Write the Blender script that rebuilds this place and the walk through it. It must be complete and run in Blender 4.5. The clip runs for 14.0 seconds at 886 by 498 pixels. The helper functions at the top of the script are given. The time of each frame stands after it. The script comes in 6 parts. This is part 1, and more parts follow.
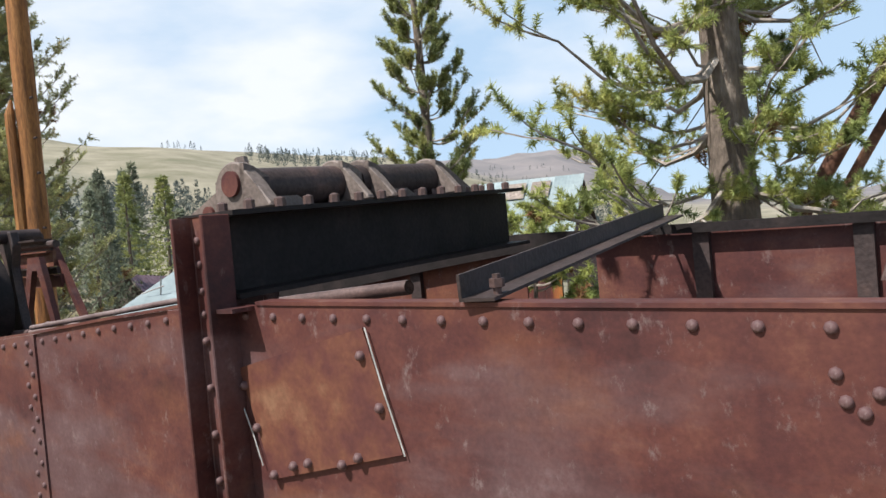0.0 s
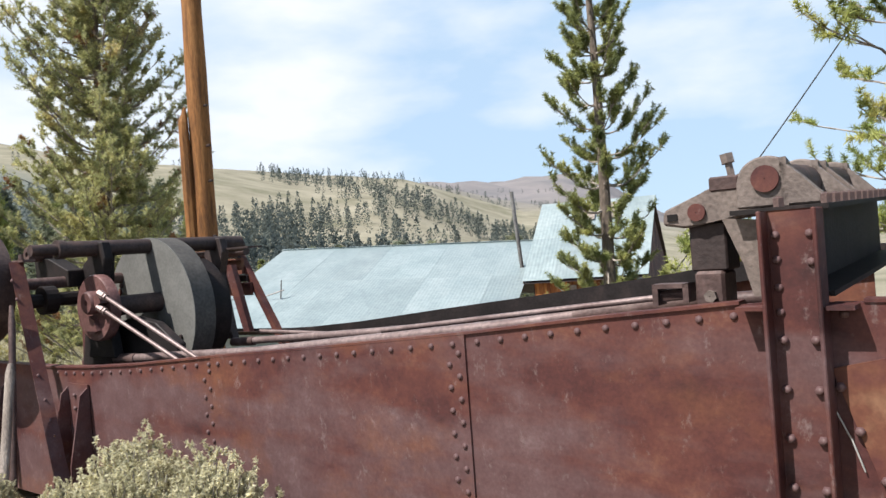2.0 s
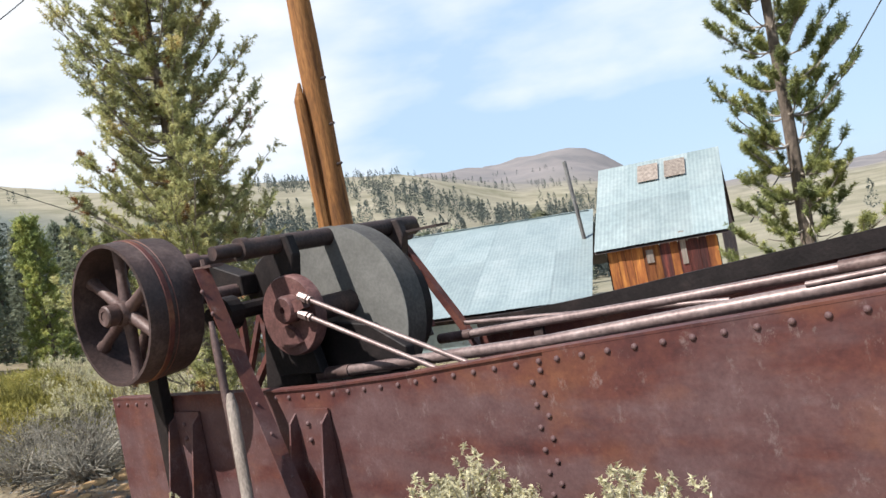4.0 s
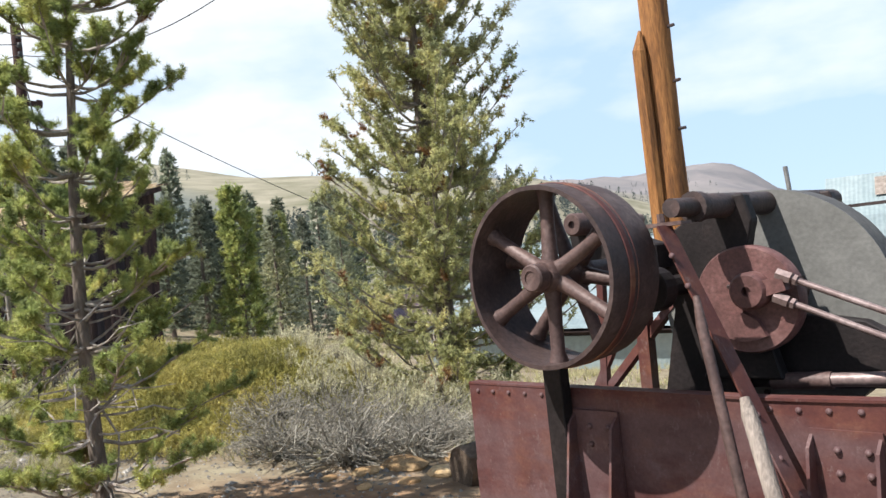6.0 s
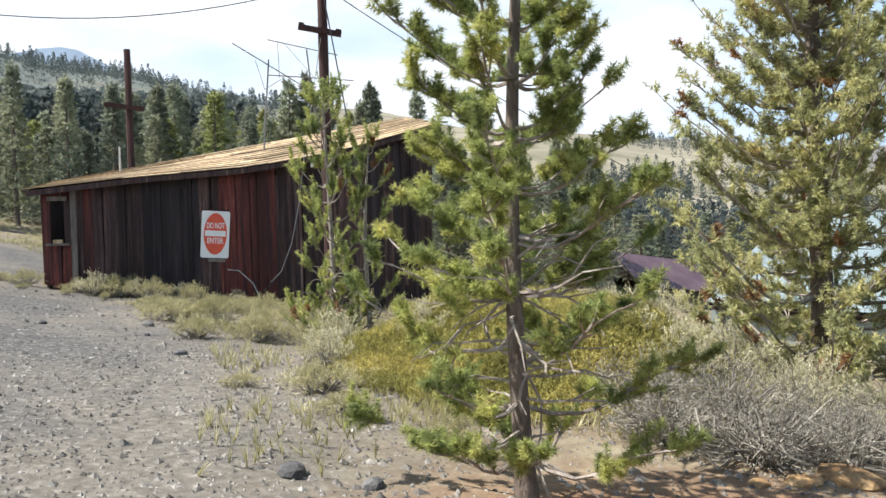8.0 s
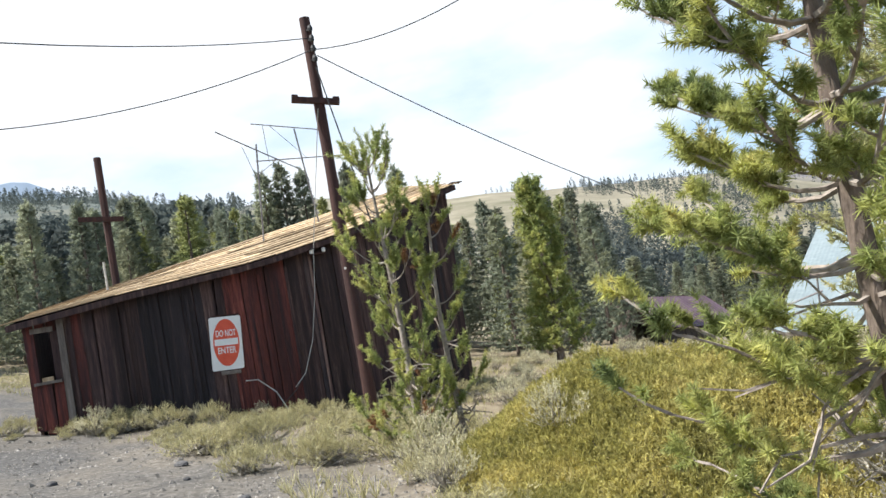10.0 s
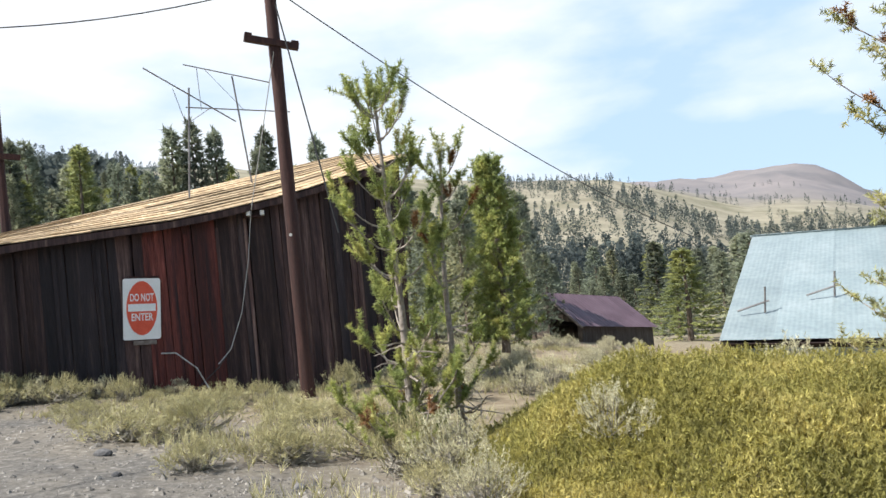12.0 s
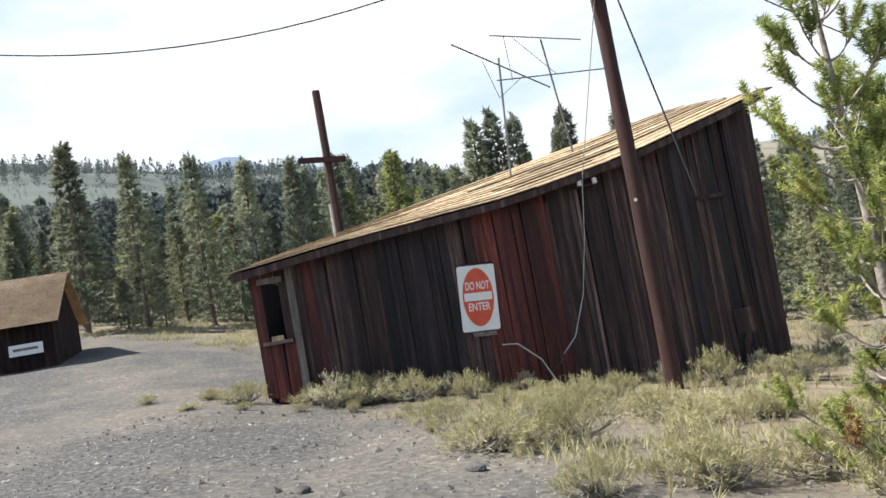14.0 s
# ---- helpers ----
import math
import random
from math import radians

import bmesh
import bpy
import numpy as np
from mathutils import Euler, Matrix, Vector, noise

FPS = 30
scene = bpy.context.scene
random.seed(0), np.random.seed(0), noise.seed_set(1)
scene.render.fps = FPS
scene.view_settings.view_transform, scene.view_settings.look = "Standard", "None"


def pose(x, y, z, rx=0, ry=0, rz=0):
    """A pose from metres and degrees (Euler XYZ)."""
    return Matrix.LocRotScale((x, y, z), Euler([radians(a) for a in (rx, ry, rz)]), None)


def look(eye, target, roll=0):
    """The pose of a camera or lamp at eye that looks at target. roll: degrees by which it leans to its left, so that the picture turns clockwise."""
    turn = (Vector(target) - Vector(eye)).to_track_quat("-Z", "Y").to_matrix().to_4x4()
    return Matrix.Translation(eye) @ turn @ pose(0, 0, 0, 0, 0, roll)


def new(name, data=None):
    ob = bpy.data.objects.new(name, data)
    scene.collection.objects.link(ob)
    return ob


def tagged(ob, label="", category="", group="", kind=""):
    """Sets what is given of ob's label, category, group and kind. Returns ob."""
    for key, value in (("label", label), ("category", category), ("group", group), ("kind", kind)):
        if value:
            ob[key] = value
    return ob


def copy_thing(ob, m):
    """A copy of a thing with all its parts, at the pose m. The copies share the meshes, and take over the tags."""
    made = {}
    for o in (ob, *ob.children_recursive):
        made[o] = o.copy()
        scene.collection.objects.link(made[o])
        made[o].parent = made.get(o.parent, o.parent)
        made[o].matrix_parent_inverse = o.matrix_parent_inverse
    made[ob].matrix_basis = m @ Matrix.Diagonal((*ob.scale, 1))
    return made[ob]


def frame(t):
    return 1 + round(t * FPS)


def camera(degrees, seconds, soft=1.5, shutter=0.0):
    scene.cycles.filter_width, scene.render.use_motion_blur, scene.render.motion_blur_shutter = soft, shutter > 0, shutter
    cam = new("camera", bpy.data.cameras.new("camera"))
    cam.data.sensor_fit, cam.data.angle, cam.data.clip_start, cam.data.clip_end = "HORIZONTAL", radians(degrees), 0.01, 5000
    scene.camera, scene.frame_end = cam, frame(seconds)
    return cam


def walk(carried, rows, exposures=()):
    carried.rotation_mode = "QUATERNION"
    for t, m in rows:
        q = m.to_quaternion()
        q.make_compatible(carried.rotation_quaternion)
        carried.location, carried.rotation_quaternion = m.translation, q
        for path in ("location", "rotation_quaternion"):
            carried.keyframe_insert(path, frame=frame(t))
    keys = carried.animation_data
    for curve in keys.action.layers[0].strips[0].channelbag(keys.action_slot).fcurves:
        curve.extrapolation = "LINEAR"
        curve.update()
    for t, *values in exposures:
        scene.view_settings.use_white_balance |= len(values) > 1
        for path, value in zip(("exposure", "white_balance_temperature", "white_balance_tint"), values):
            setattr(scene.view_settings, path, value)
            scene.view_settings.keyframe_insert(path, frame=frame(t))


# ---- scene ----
cam = camera(59.8, 14.0)
METRES, EYE, TILT, LEAN, TURN = 12.5, 1.45, 0.0, 0.0, 0.0
ROWS = [
    (0.0, 0.0, 0.0, 0.0, -0.13, -1.47, 5.08),
    (0.5, -0.0389, 0.0052, 0.0005, 0.64, 3.3, 2.64),
    (1.0, -0.0734, 0.0079, 0.0001, 1.45, -0.79, 1.86),
    (1.5, -0.1077, 0.0151, 0.0014, 5.01, 1.99, 5.13),
    (2.0, -0.1329, 0.0074, 0.0041, 0.33, 0.19, 4.12),
    (2.5, -0.1652, 0.0189, 0.0028, -0.45, -0.96, 10.51),
    (5.0, -0.3157, 0.1266, 0.0096, 1.52, 0.89, 10.15),
    (5.5, -0.3521, 0.1419, 0.0102, 6.5, 3.64, 5.81),
    (6.0, -0.3829, 0.1541, 0.0099, 10.01, 1.13, 6.18),
    (6.5, -0.4217, 0.1747, 0.0128, 13.39, 1.39, 9.29),
    (7.0, -0.4557, 0.1837, 0.0145, 17.44, 2.45, 3.75),
    (7.5, -0.4891, 0.1989, 0.0141, 20.48, 2.07, 5.79),
    (8.0, -0.5253, 0.2091, 0.0118, 25.21, -1.13, 1.64),
    (8.5, -0.5572, 0.2209, 0.0158, 26.83, -6.32, 2.76),
    (9.0, -0.5932, 0.2424, 0.0179, 28.25, 2.29, 6.07),
    (11.5, -0.7382, 0.3324, 0.022, 17.42, 3.68, 10.54),
    (12.0, -0.765, 0.3457, 0.0242, 15.09, 1.92, 5.91),
    (12.5, -0.7938, 0.371, 0.0222, 23.82, 1.49, 9.75),
    (13.0, -0.8215, 0.3938, 0.0231, 26.16, 2.16, 7.44),
    (13.5, -0.8444, 0.4102, 0.0256, 30.84, 3.05, 8.63),
    (14.0, -0.8677, 0.4357, 0.0238, 37.19, 3.9, 10.26),
]
walk(cam, [(t, pose(0, 0, EYE, TILT, LEAN, TURN) @ pose(METRES * x, METRES * y, METRES * z, 90 + pitch, roll, yaw)) for t, x, y, z, yaw, pitch, roll in ROWS],
     exposures=[(0.0, 0.64), (0.5, 0.72), (1.5, 0.70), (2.5, 0.70), (5.0, 0.78), (7.0, 0.88), (9.0, 0.92), (11.5, 0.84), (12.5, 0.80), (14.0, 0.84)])

# ---- world, sun ----
SUN_DIR = Vector((-0.858 * 0.57, -0.514 * 0.57, 0.82)).normalized()
world = bpy.data.worlds.new("world")
scene.world = world
world.use_nodes = True
wn, wl = world.node_tree.nodes, world.node_tree.links
sky = wn.new("ShaderNodeTexSky")
sky.sky_type, sky.sun_disc = "NISHITA", False
sky.sun_elevation = math.asin(SUN_DIR.z)
sky.sun_rotation = math.atan2(SUN_DIR.x, SUN_DIR.y)
sky.altitude, sky.air_density, sky.dust_density, sky.ozone_density = 2800, 1.0, 4.0, 1.0
coord = wn.new("ShaderNodeTexCoord")
squash = wn.new("ShaderNodeMapping")
squash.inputs["Scale"].default_value = (1.0, 1.0, 2.6)
squash.inputs["Location"].default_value = (0.35, 1.2, 0.4)
puffs = wn.new("ShaderNodeTexNoise")
puffs.inputs["Scale"].default_value, puffs.inputs["Detail"].default_value, puffs.inputs["Roughness"].default_value = 2.3, 9.0, 0.50
edge = wn.new("ShaderNodeValToRGB")
edge.color_ramp.elements[0].position, edge.color_ramp.elements[1].position = 0.46, 0.64
edge.color_ramp.elements[0].color = (0.10, 0.10, 0.10, 1)
pale = wn.new("ShaderNodeMixRGB")
pale.inputs["Color2"].default_value = (4.3, 6.1, 8.2, 1)
blend = wn.new("ShaderNodeMixRGB")
blend.inputs["Color2"].default_value = (8.4, 8.5, 8.7, 1)
wl.new(coord.outputs["Generated"], squash.inputs["Vector"])
wl.new(squash.outputs["Vector"], puffs.inputs["Vector"])
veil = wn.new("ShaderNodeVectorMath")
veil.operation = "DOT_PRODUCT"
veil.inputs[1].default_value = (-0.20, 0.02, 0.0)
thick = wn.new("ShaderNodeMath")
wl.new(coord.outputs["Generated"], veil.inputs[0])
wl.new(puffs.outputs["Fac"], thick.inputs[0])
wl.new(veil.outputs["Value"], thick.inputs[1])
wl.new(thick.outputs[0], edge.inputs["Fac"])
# haze and cloud thin out towards the zenith
height = wn.new("ShaderNodeSeparateXYZ")
haze = wn.new("ShaderNodeMapRange")
haze.inputs["From Min"].default_value, haze.inputs["From Max"].default_value = 0.38, 0.85
haze.inputs["To Min"].default_value, haze.inputs["To Max"].default_value = 0.82, 0.12
cover = wn.new("ShaderNodeMath")
cover.operation = "MULTIPLY"
wl.new(coord.outputs["Generated"], height.inputs[0])
wl.new(height.outputs["Z"], haze.inputs["Value"])
wl.new(haze.outputs["Result"], pale.inputs["Fac"])
wl.new(haze.outputs["Result"], cover.inputs[0])
wl.new(edge.outputs["Color"], cover.inputs[1])
wl.new(cover.outputs[0], blend.inputs["Fac"])
wl.new(sky.outputs["Color"], pale.inputs["Color1"])
wl.new(pale.outputs["Color"], blend.inputs["Color1"])
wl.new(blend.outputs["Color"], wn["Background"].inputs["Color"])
wn["Background"].inputs["Strength"].default_value = 0.08
sun = new("sun", bpy.data.lights.new("sun", "SUN"))
sun.data.energy, sun.data.angle, sun.data.color = 5.0, radians(0.6), (1.0, 0.965, 0.915)
sun.matrix_world = look((0, 0, 30), Vector((0, 0, 30)) - SUN_DIR)


# ---- materials ----
def material(name, stops, scale=3.0, fine=30.0, rough=0.75, metal=0.0, bump=0.25, stretch=(1, 1, 1), vary=0.0, island=0.0, grain=0.25, detail=6.0, spec=0.4, through_light=0.0):
    """Noise between the colours of stops, a fine grain over it, a bump, and a lightness that varies by object or by island."""
    m = bpy.data.materials.new(name)
    m.use_nodes = True
    n, l = m.node_tree.nodes, m.node_tree.links
    bsdf = n["Principled BSDF"]
    tc = n.new("ShaderNodeTexCoord")
    mp = n.new("ShaderNodeMapping")
    mp.inputs["Scale"].default_value = stretch
    l.new(tc.outputs["Object"], mp.inputs["Vector"])
    vector = mp.outputs["Vector"]
    if vary:
        info = n.new("ShaderNodeObjectInfo")
        shift = n.new("ShaderNodeVectorMath")
        shift.operation = "ADD"
        spread = n.new("ShaderNodeMath")
        spread.operation = "MULTIPLY"
        spread.inputs[1].default_value = 37.0
        l.new(info.outputs["Random"], spread.inputs[0])
        l.new(vector, shift.inputs[0])
        l.new(spread.outputs[0], shift.inputs[1])
        vector = shift.outputs[0]
    a = n.new("ShaderNodeTexNoise")
    a.inputs["Scale"].default_value, a.inputs["Detail"].default_value, a.inputs["Roughness"].default_value = scale, detail, 0.6
    l.new(vector, a.inputs["Vector"])
    ramp = n.new("ShaderNodeValToRGB")
    el = ramp.color_ramp.elements
    while len(el) < len(stops):
        el.new(0.5)
    for i, (p, c) in enumerate(stops):
        el[i].position, el[i].color = p, (*c, 1)
    l.new(a.outputs["Fac"], ramp.inputs["Fac"])
    b = n.new("ShaderNodeTexNoise")
    b.inputs["Scale"].default_value, b.inputs["Detail"].default_value = fine, 4.0
    l.new(vector, b.inputs["Vector"])
    light = n.new("ShaderNodeMapRange")
    light.inputs["From Min"].default_value, light.inputs["From Max"].default_value = 0.3, 0.7
    light.inputs["To Min"].default_value, light.inputs["To Max"].default_value = 1 - grain, 1 + grain
    l.new(b.outputs["Fac"], light.inputs["Value"])
    value = light.outputs["Result"]
    for amount, source in ((vary, "object"), (island, "island")):
        if amount:
            node = n.new("ShaderNodeObjectInfo") if source == "object" else n.new("ShaderNodeNewGeometry")
            out = node.outputs["Random"] if source == "object" else node.outputs["Random Per Island"]
            r = n.new("ShaderNodeMapRange")
            r.inputs["To Min"].default_value, r.inputs["To Max"].default_value = 1 - amount, 1 + amount
            l.new(out, r.inputs["Value"])
            mul = n.new("ShaderNodeMath")
            mul.operation = "MULTIPLY"
            l.new(value, mul.inputs[0])
            l.new(r.outputs["Result"], mul.inputs[1])
            value = mul.outputs[0]
    tint = n.new("ShaderNodeVectorMath")
    tint.operation = "SCALE"
    l.new(ramp.outputs["Color"], tint.inputs[0])
    l.new(value, tint.inputs["Scale"])
    l.new(tint.outputs["Vector"], bsdf.inputs["Base Color"])
    bsdf.inputs["Roughness"].default_value, bsdf.inputs["Metallic"].default_value = rough, metal
    bsdf.inputs["Specular IOR Level"].default_value = spec
    if bump:
        bp = n.new("ShaderNodeBump")
        bp.inputs["Strength"].default_value, bp.inputs["Distance"].default_value = bump, 0.02
        l.new(b.outputs["Fac"], bp.inputs["Height"])
        l.new(bp.outputs["Normal"], bsdf.inputs["Normal"])
    if through_light:
        tl = n.new("ShaderNodeBsdfTranslucent")
        mix = n.new("ShaderNodeMixShader")
        mix.inputs["Fac"].default_value = through_light
        l.new(tint.outputs["Vector"], tl.inputs["Color"])
        l.new(bsdf.outputs["BSDF"], mix.inputs[1])
        l.new(tl.outputs["BSDF"], mix.inputs[2])
        l.new(mix.outputs["Shader"], n["Material Output"].inputs["Surface"])
    return m


def rust_plate():
    """Old maroon steel: patches of orange rust, mauve dust that gathers in blotches, fine scratches."""
    m = bpy.data.materials.new("rust_plate")
    m.use_nodes = True
    n, l = m.node_tree.nodes, m.node_tree.links
    bsdf = n["Principled BSDF"]
    tc = n.new("ShaderNodeTexCoord")

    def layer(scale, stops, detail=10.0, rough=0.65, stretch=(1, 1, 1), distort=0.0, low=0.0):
        mp = n.new("ShaderNodeMapping")
        mp.inputs["Scale"].default_value = stretch
        l.new(tc.outputs["Object"], mp.inputs["Vector"])
        t = n.new("ShaderNodeTexNoise")
        t.inputs["Scale"].default_value, t.inputs["Detail"].default_value, t.inputs["Roughness"].default_value = scale, detail, rough
        t.inputs["Distortion"].default_value = distort
        l.new(mp.outputs["Vector"], t.inputs["Vector"])
        r = n.new("ShaderNodeValToRGB")
        while len(r.color_ramp.elements) < len(stops):
            r.color_ramp.elements.new(0.5)
        for e, (pos, c) in zip(r.color_ramp.elements, stops):
            e.position, e.color = pos, (*c, 1) if hasattr(c, "__len__") else (c, c, c, 1)
        fac = t.outputs["Fac"]
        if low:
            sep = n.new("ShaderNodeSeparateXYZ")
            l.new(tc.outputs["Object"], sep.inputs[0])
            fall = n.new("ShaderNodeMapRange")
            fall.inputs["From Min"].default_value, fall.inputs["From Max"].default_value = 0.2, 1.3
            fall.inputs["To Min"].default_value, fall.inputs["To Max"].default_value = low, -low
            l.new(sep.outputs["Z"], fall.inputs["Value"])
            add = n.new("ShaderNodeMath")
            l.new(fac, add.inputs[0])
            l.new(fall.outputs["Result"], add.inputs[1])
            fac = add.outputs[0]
        l.new(fac, r.inputs["Fac"])
        return r.outputs["Color"]

    def mix(fac, a, b, how="MIX"):
        x = n.new("ShaderNodeMixRGB")
        x.blend_type = how
        if isinstance(fac, float):
            x.inputs["Fac"].default_value = fac
        else:
            l.new(fac, x.inputs["Fac"])
        l.new(a, x.inputs["Color1"])
        l.new(b, x.inputs["Color2"])
        return x.outputs["Color"]

    base = layer(2.6, [(0.32, (0.040, 0.016, 0.017)), (0.45, (0.085, 0.028, 0.026)), (0.56, (0.122, 0.042, 0.033)), (0.68, (0.19, 0.080, 0.052))], 14, 0.74, (1, 1, 1.2), 0.0)
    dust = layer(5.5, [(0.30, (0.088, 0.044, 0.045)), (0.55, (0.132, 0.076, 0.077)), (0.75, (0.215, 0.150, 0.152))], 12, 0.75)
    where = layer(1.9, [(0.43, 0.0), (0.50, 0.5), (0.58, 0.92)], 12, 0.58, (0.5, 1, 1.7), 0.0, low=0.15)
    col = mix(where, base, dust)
    orange = layer(9, [(0.35, (0.15, 0.050, 0.028)), (0.65, (0.26, 0.105, 0.050))], 10, 0.7)
    spread = layer(1.3, [(0.53, 0.0), (0.60, 0.35), (0.68, 0.6)], 9, 0.6, (0.8, 1, 1.4))
    col = mix(spread, col, orange)
    flecks = layer(13, [(0.57, 0.0), (0.68, 0.6)], 8, 0.8, (1, 1, 0.6))
    pale_col = layer(40, [(0.3, (0.17, 0.12, 0.115)), (0.7, (0.33, 0.26, 0.25))])
    col = mix(flecks, col, pale_col)
    grain_ = layer(70, [(0.3, 0.70), (0.7, 0.92)], 4)
    col = mix(1.0, col, grain_, "MULTIPLY")
    l.new(col, bsdf.inputs["Base Color"])
    shine = layer(3.0, [(0.3, 0.48), (0.7, 0.75)])
    l.new(shine, bsdf.inputs["Roughness"])
    bsdf.inputs["Specular IOR Level"].default_value = 0.3
    return m


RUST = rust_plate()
RUST_PATCH = material("rust_orange", [(0.3, (0.062, 0.024, 0.025)), (0.42, (0.095, 0.034, 0.029)), (0.54, (0.132, 0.052, 0.033)), (0.68, (0.20, 0.105, 0.062))], scale=5.5, fine=60, rough=0.6, bump=0.03, grain=0.12, spec=0.25)
DARK = material("dark_iron", [(0.3, (0.030, 0.021, 0.020)), (0.55, (0.052, 0.036, 0.034)), (0.75, (0.095, 0.058, 0.050))], scale=5, fine=60, rough=0.6, metal=0.2, bump=0.15)
# iron parts in shade: the shade is put into this near-black colour
SHADED_IRON = material("shaded_black_iron", [(0.3, (0.010, 0.008, 0.008)), (0.55, (0.018, 0.014, 0.014)), (0.75, (0.036, 0.026, 0.024))], scale=5, fine=60, rough=0.6, bump=0.12, spec=0.2)
BROWN = material("brown_iron", [(0.3, (0.050, 0.030, 0.028)), (0.55, (0.100, 0.062, 0.056)), (0.75, (0.19, 0.135, 0.12))], scale=5, fine=60, rough=0.55, metal=0.15, bump=0.15)
CAST = material("cast_iron", [(0.3, (0.105, 0.080, 0.070)), (0.6, (0.17, 0.135, 0.118)), (0.8, (0.23, 0.19, 0.165))], scale=6, fine=70, rough=0.6, metal=0.1, bump=0.15)
# brown iron darkened to carry the shade in and beside the pulley rim
SHADED_WHEEL = material("shaded_wheel_iron", [(0.3, (0.028, 0.019, 0.019)), (0.55, (0.062, 0.040, 0.037)), (0.75, (0.12, 0.085, 0.076))], scale=5, fine=60, rough=0.55, metal=0.15, bump=0.15)
CRANK = material("crank_iron", [(0.3, (0.060, 0.030, 0.028)), (0.55, (0.135, 0.065, 0.060)), (0.75, (0.22, 0.125, 0.115))], scale=6, fine=60, rough=0.5, metal=0.1, bump=0.12)
ROD = material("worn_rod", [(0.3, (0.13, 0.085, 0.08)), (0.6, (0.24, 0.18, 0.17)), (0.8, (0.34, 0.28, 0.27))], scale=4, fine=50, rough=0.45, metal=0.35, bump=0.08)
GREY = material("grey_drum", [(0.3, (0.100, 0.098, 0.090)), (0.55, (0.138, 0.135, 0.126)), (0.8, (0.185, 0.18, 0.168))], scale=4, fine=50, rough=0.65, bump=0.08, grain=0.12)
CASERIM = material("case_rim_iron", [(0.3, (0.050, 0.046, 0.043)), (0.55, (0.078, 0.072, 0.066)), (0.8, (0.12, 0.112, 0.10))], scale=5, fine=50, rough=0.6, bump=0.1)
POLEWOOD = material("pole_wood", [(0.3, (0.090, 0.037, 0.013)), (0.5, (0.243, 0.102, 0.030)), (0.7, (0.377, 0.174, 0.056))], scale=2.0, fine=18, rough=0.8, stretch=(9, 9, 0.8), bump=0.5, grain=0.35)
OLDPOLE = material("old_pole_wood", [(0.3, (0.028, 0.014, 0.013)), (0.6, (0.062, 0.027, 0.022)), (0.8, (0.115, 0.058, 0.046))], scale=2.0, fine=18, rough=0.85, stretch=(9, 9, 0.8), bump=0.4)
TIMBER = material("red_timber", [(0.3, (0.050, 0.022, 0.014)), (0.55, (0.130, 0.060, 0.036)), (0.75, (0.26, 0.15, 0.095))], scale=3.0, fine=24, rough=0.85, bump=0.6, grain=0.35)
PLANK = material("dark_plank", [(0.28, (0.016, 0.010, 0.011)), (0.45, (0.042, 0.023, 0.022)), (0.58, (0.085, 0.048, 0.042)), (0.70, (0.19, 0.125, 0.10))], scale=1.3, fine=16, rough=0.8, stretch=(8, 8, 0.42), bump=0.5, vary=0.5, grain=0.4)
CHARPLANK = material("charred_plank", [(0.30, (0.016, 0.013, 0.015)), (0.55, (0.034, 0.025, 0.027)), (0.70, (0.080, 0.053, 0.048))], scale=1.3, fine=16, rough=0.85, stretch=(8, 8, 0.42), bump=0.5, vary=0.4, grain=0.35)
REDPLANK = material("red_plank", [(0.28, (0.018, 0.009, 0.010)), (0.44, (0.060, 0.017, 0.015)), (0.60, (0.125, 0.030, 0.022)), (0.70, (0.18, 0.052, 0.038)), (0.75, (0.48, 0.33, 0.26))], scale=1.4, fine=16, rough=0.75, stretch=(8, 8, 0.42), bump=0.5, vary=0.35, grain=0.4)
GREYWOOD = material("grey_wood", [(0.3, (0.12, 0.095, 0.08)), (0.6, (0.22, 0.185, 0.16)), (0.8, (0.33, 0.28, 0.24))], scale=2, fine=18, rough=0.9, stretch=(7, 7, 0.7), bump=0.4, vary=0.3)
ROOFBOARD = material("roof_board", [(0.25, (0.20, 0.135, 0.075)), (0.5, (0.36, 0.26, 0.15)), (0.75, (0.52, 0.41, 0.27))], scale=2, fine=16, rough=0.85, stretch=(6, 1, 1), bump=0.35, vary=0.35)
SHINGLE = material("shingle", [(0.3, (0.20, 0.14, 0.09)), (0.6, (0.30, 0.22, 0.145)), (0.8, (0.38, 0.29, 0.20))], scale=3, fine=20, rough=0.9, bump=0.3)
ORANGEWOOD = material("orange_wood", [(0.3, (0.10, 0.030, 0.014)), (0.5, (0.23, 0.075, 0.022)), (0.72, (0.46, 0.19, 0.045))], scale=1.6, fine=14, rough=0.8, stretch=(5, 5, 0.5), bump=0.3, vary=0.45)
TIN = material("blue_tin", [(0.3, (0.22, 0.275, 0.285)), (0.55, (0.275, 0.33, 0.338)), (0.75, (0.34, 0.39, 0.395))], scale=0.9, fine=9, rough=0.42, metal=0.25, bump=0.05, vary=0.10, grain=0.1)
PURPLETIN = material("purple_tin", [(0.3, (0.095, 0.058, 0.072)), (0.7, (0.16, 0.105, 0.125))], scale=1.5, fine=12, rough=0.5, metal=0.2, bump=0.05, grain=0.12)
WHITE = material("white_paint", [(0.3, (0.74, 0.73, 0.70)), (0.7, (0.82, 0.81, 0.79))], scale=6, fine=60, rough=0.45, bump=0.0, grain=0.05)
SIGNRED = material("sign_red", [(0.3, (0.62, 0.075, 0.035)), (0.7, (0.72, 0.11, 0.055))], scale=6, fine=60, rough=0.45, bump=0.0, grain=0.06)
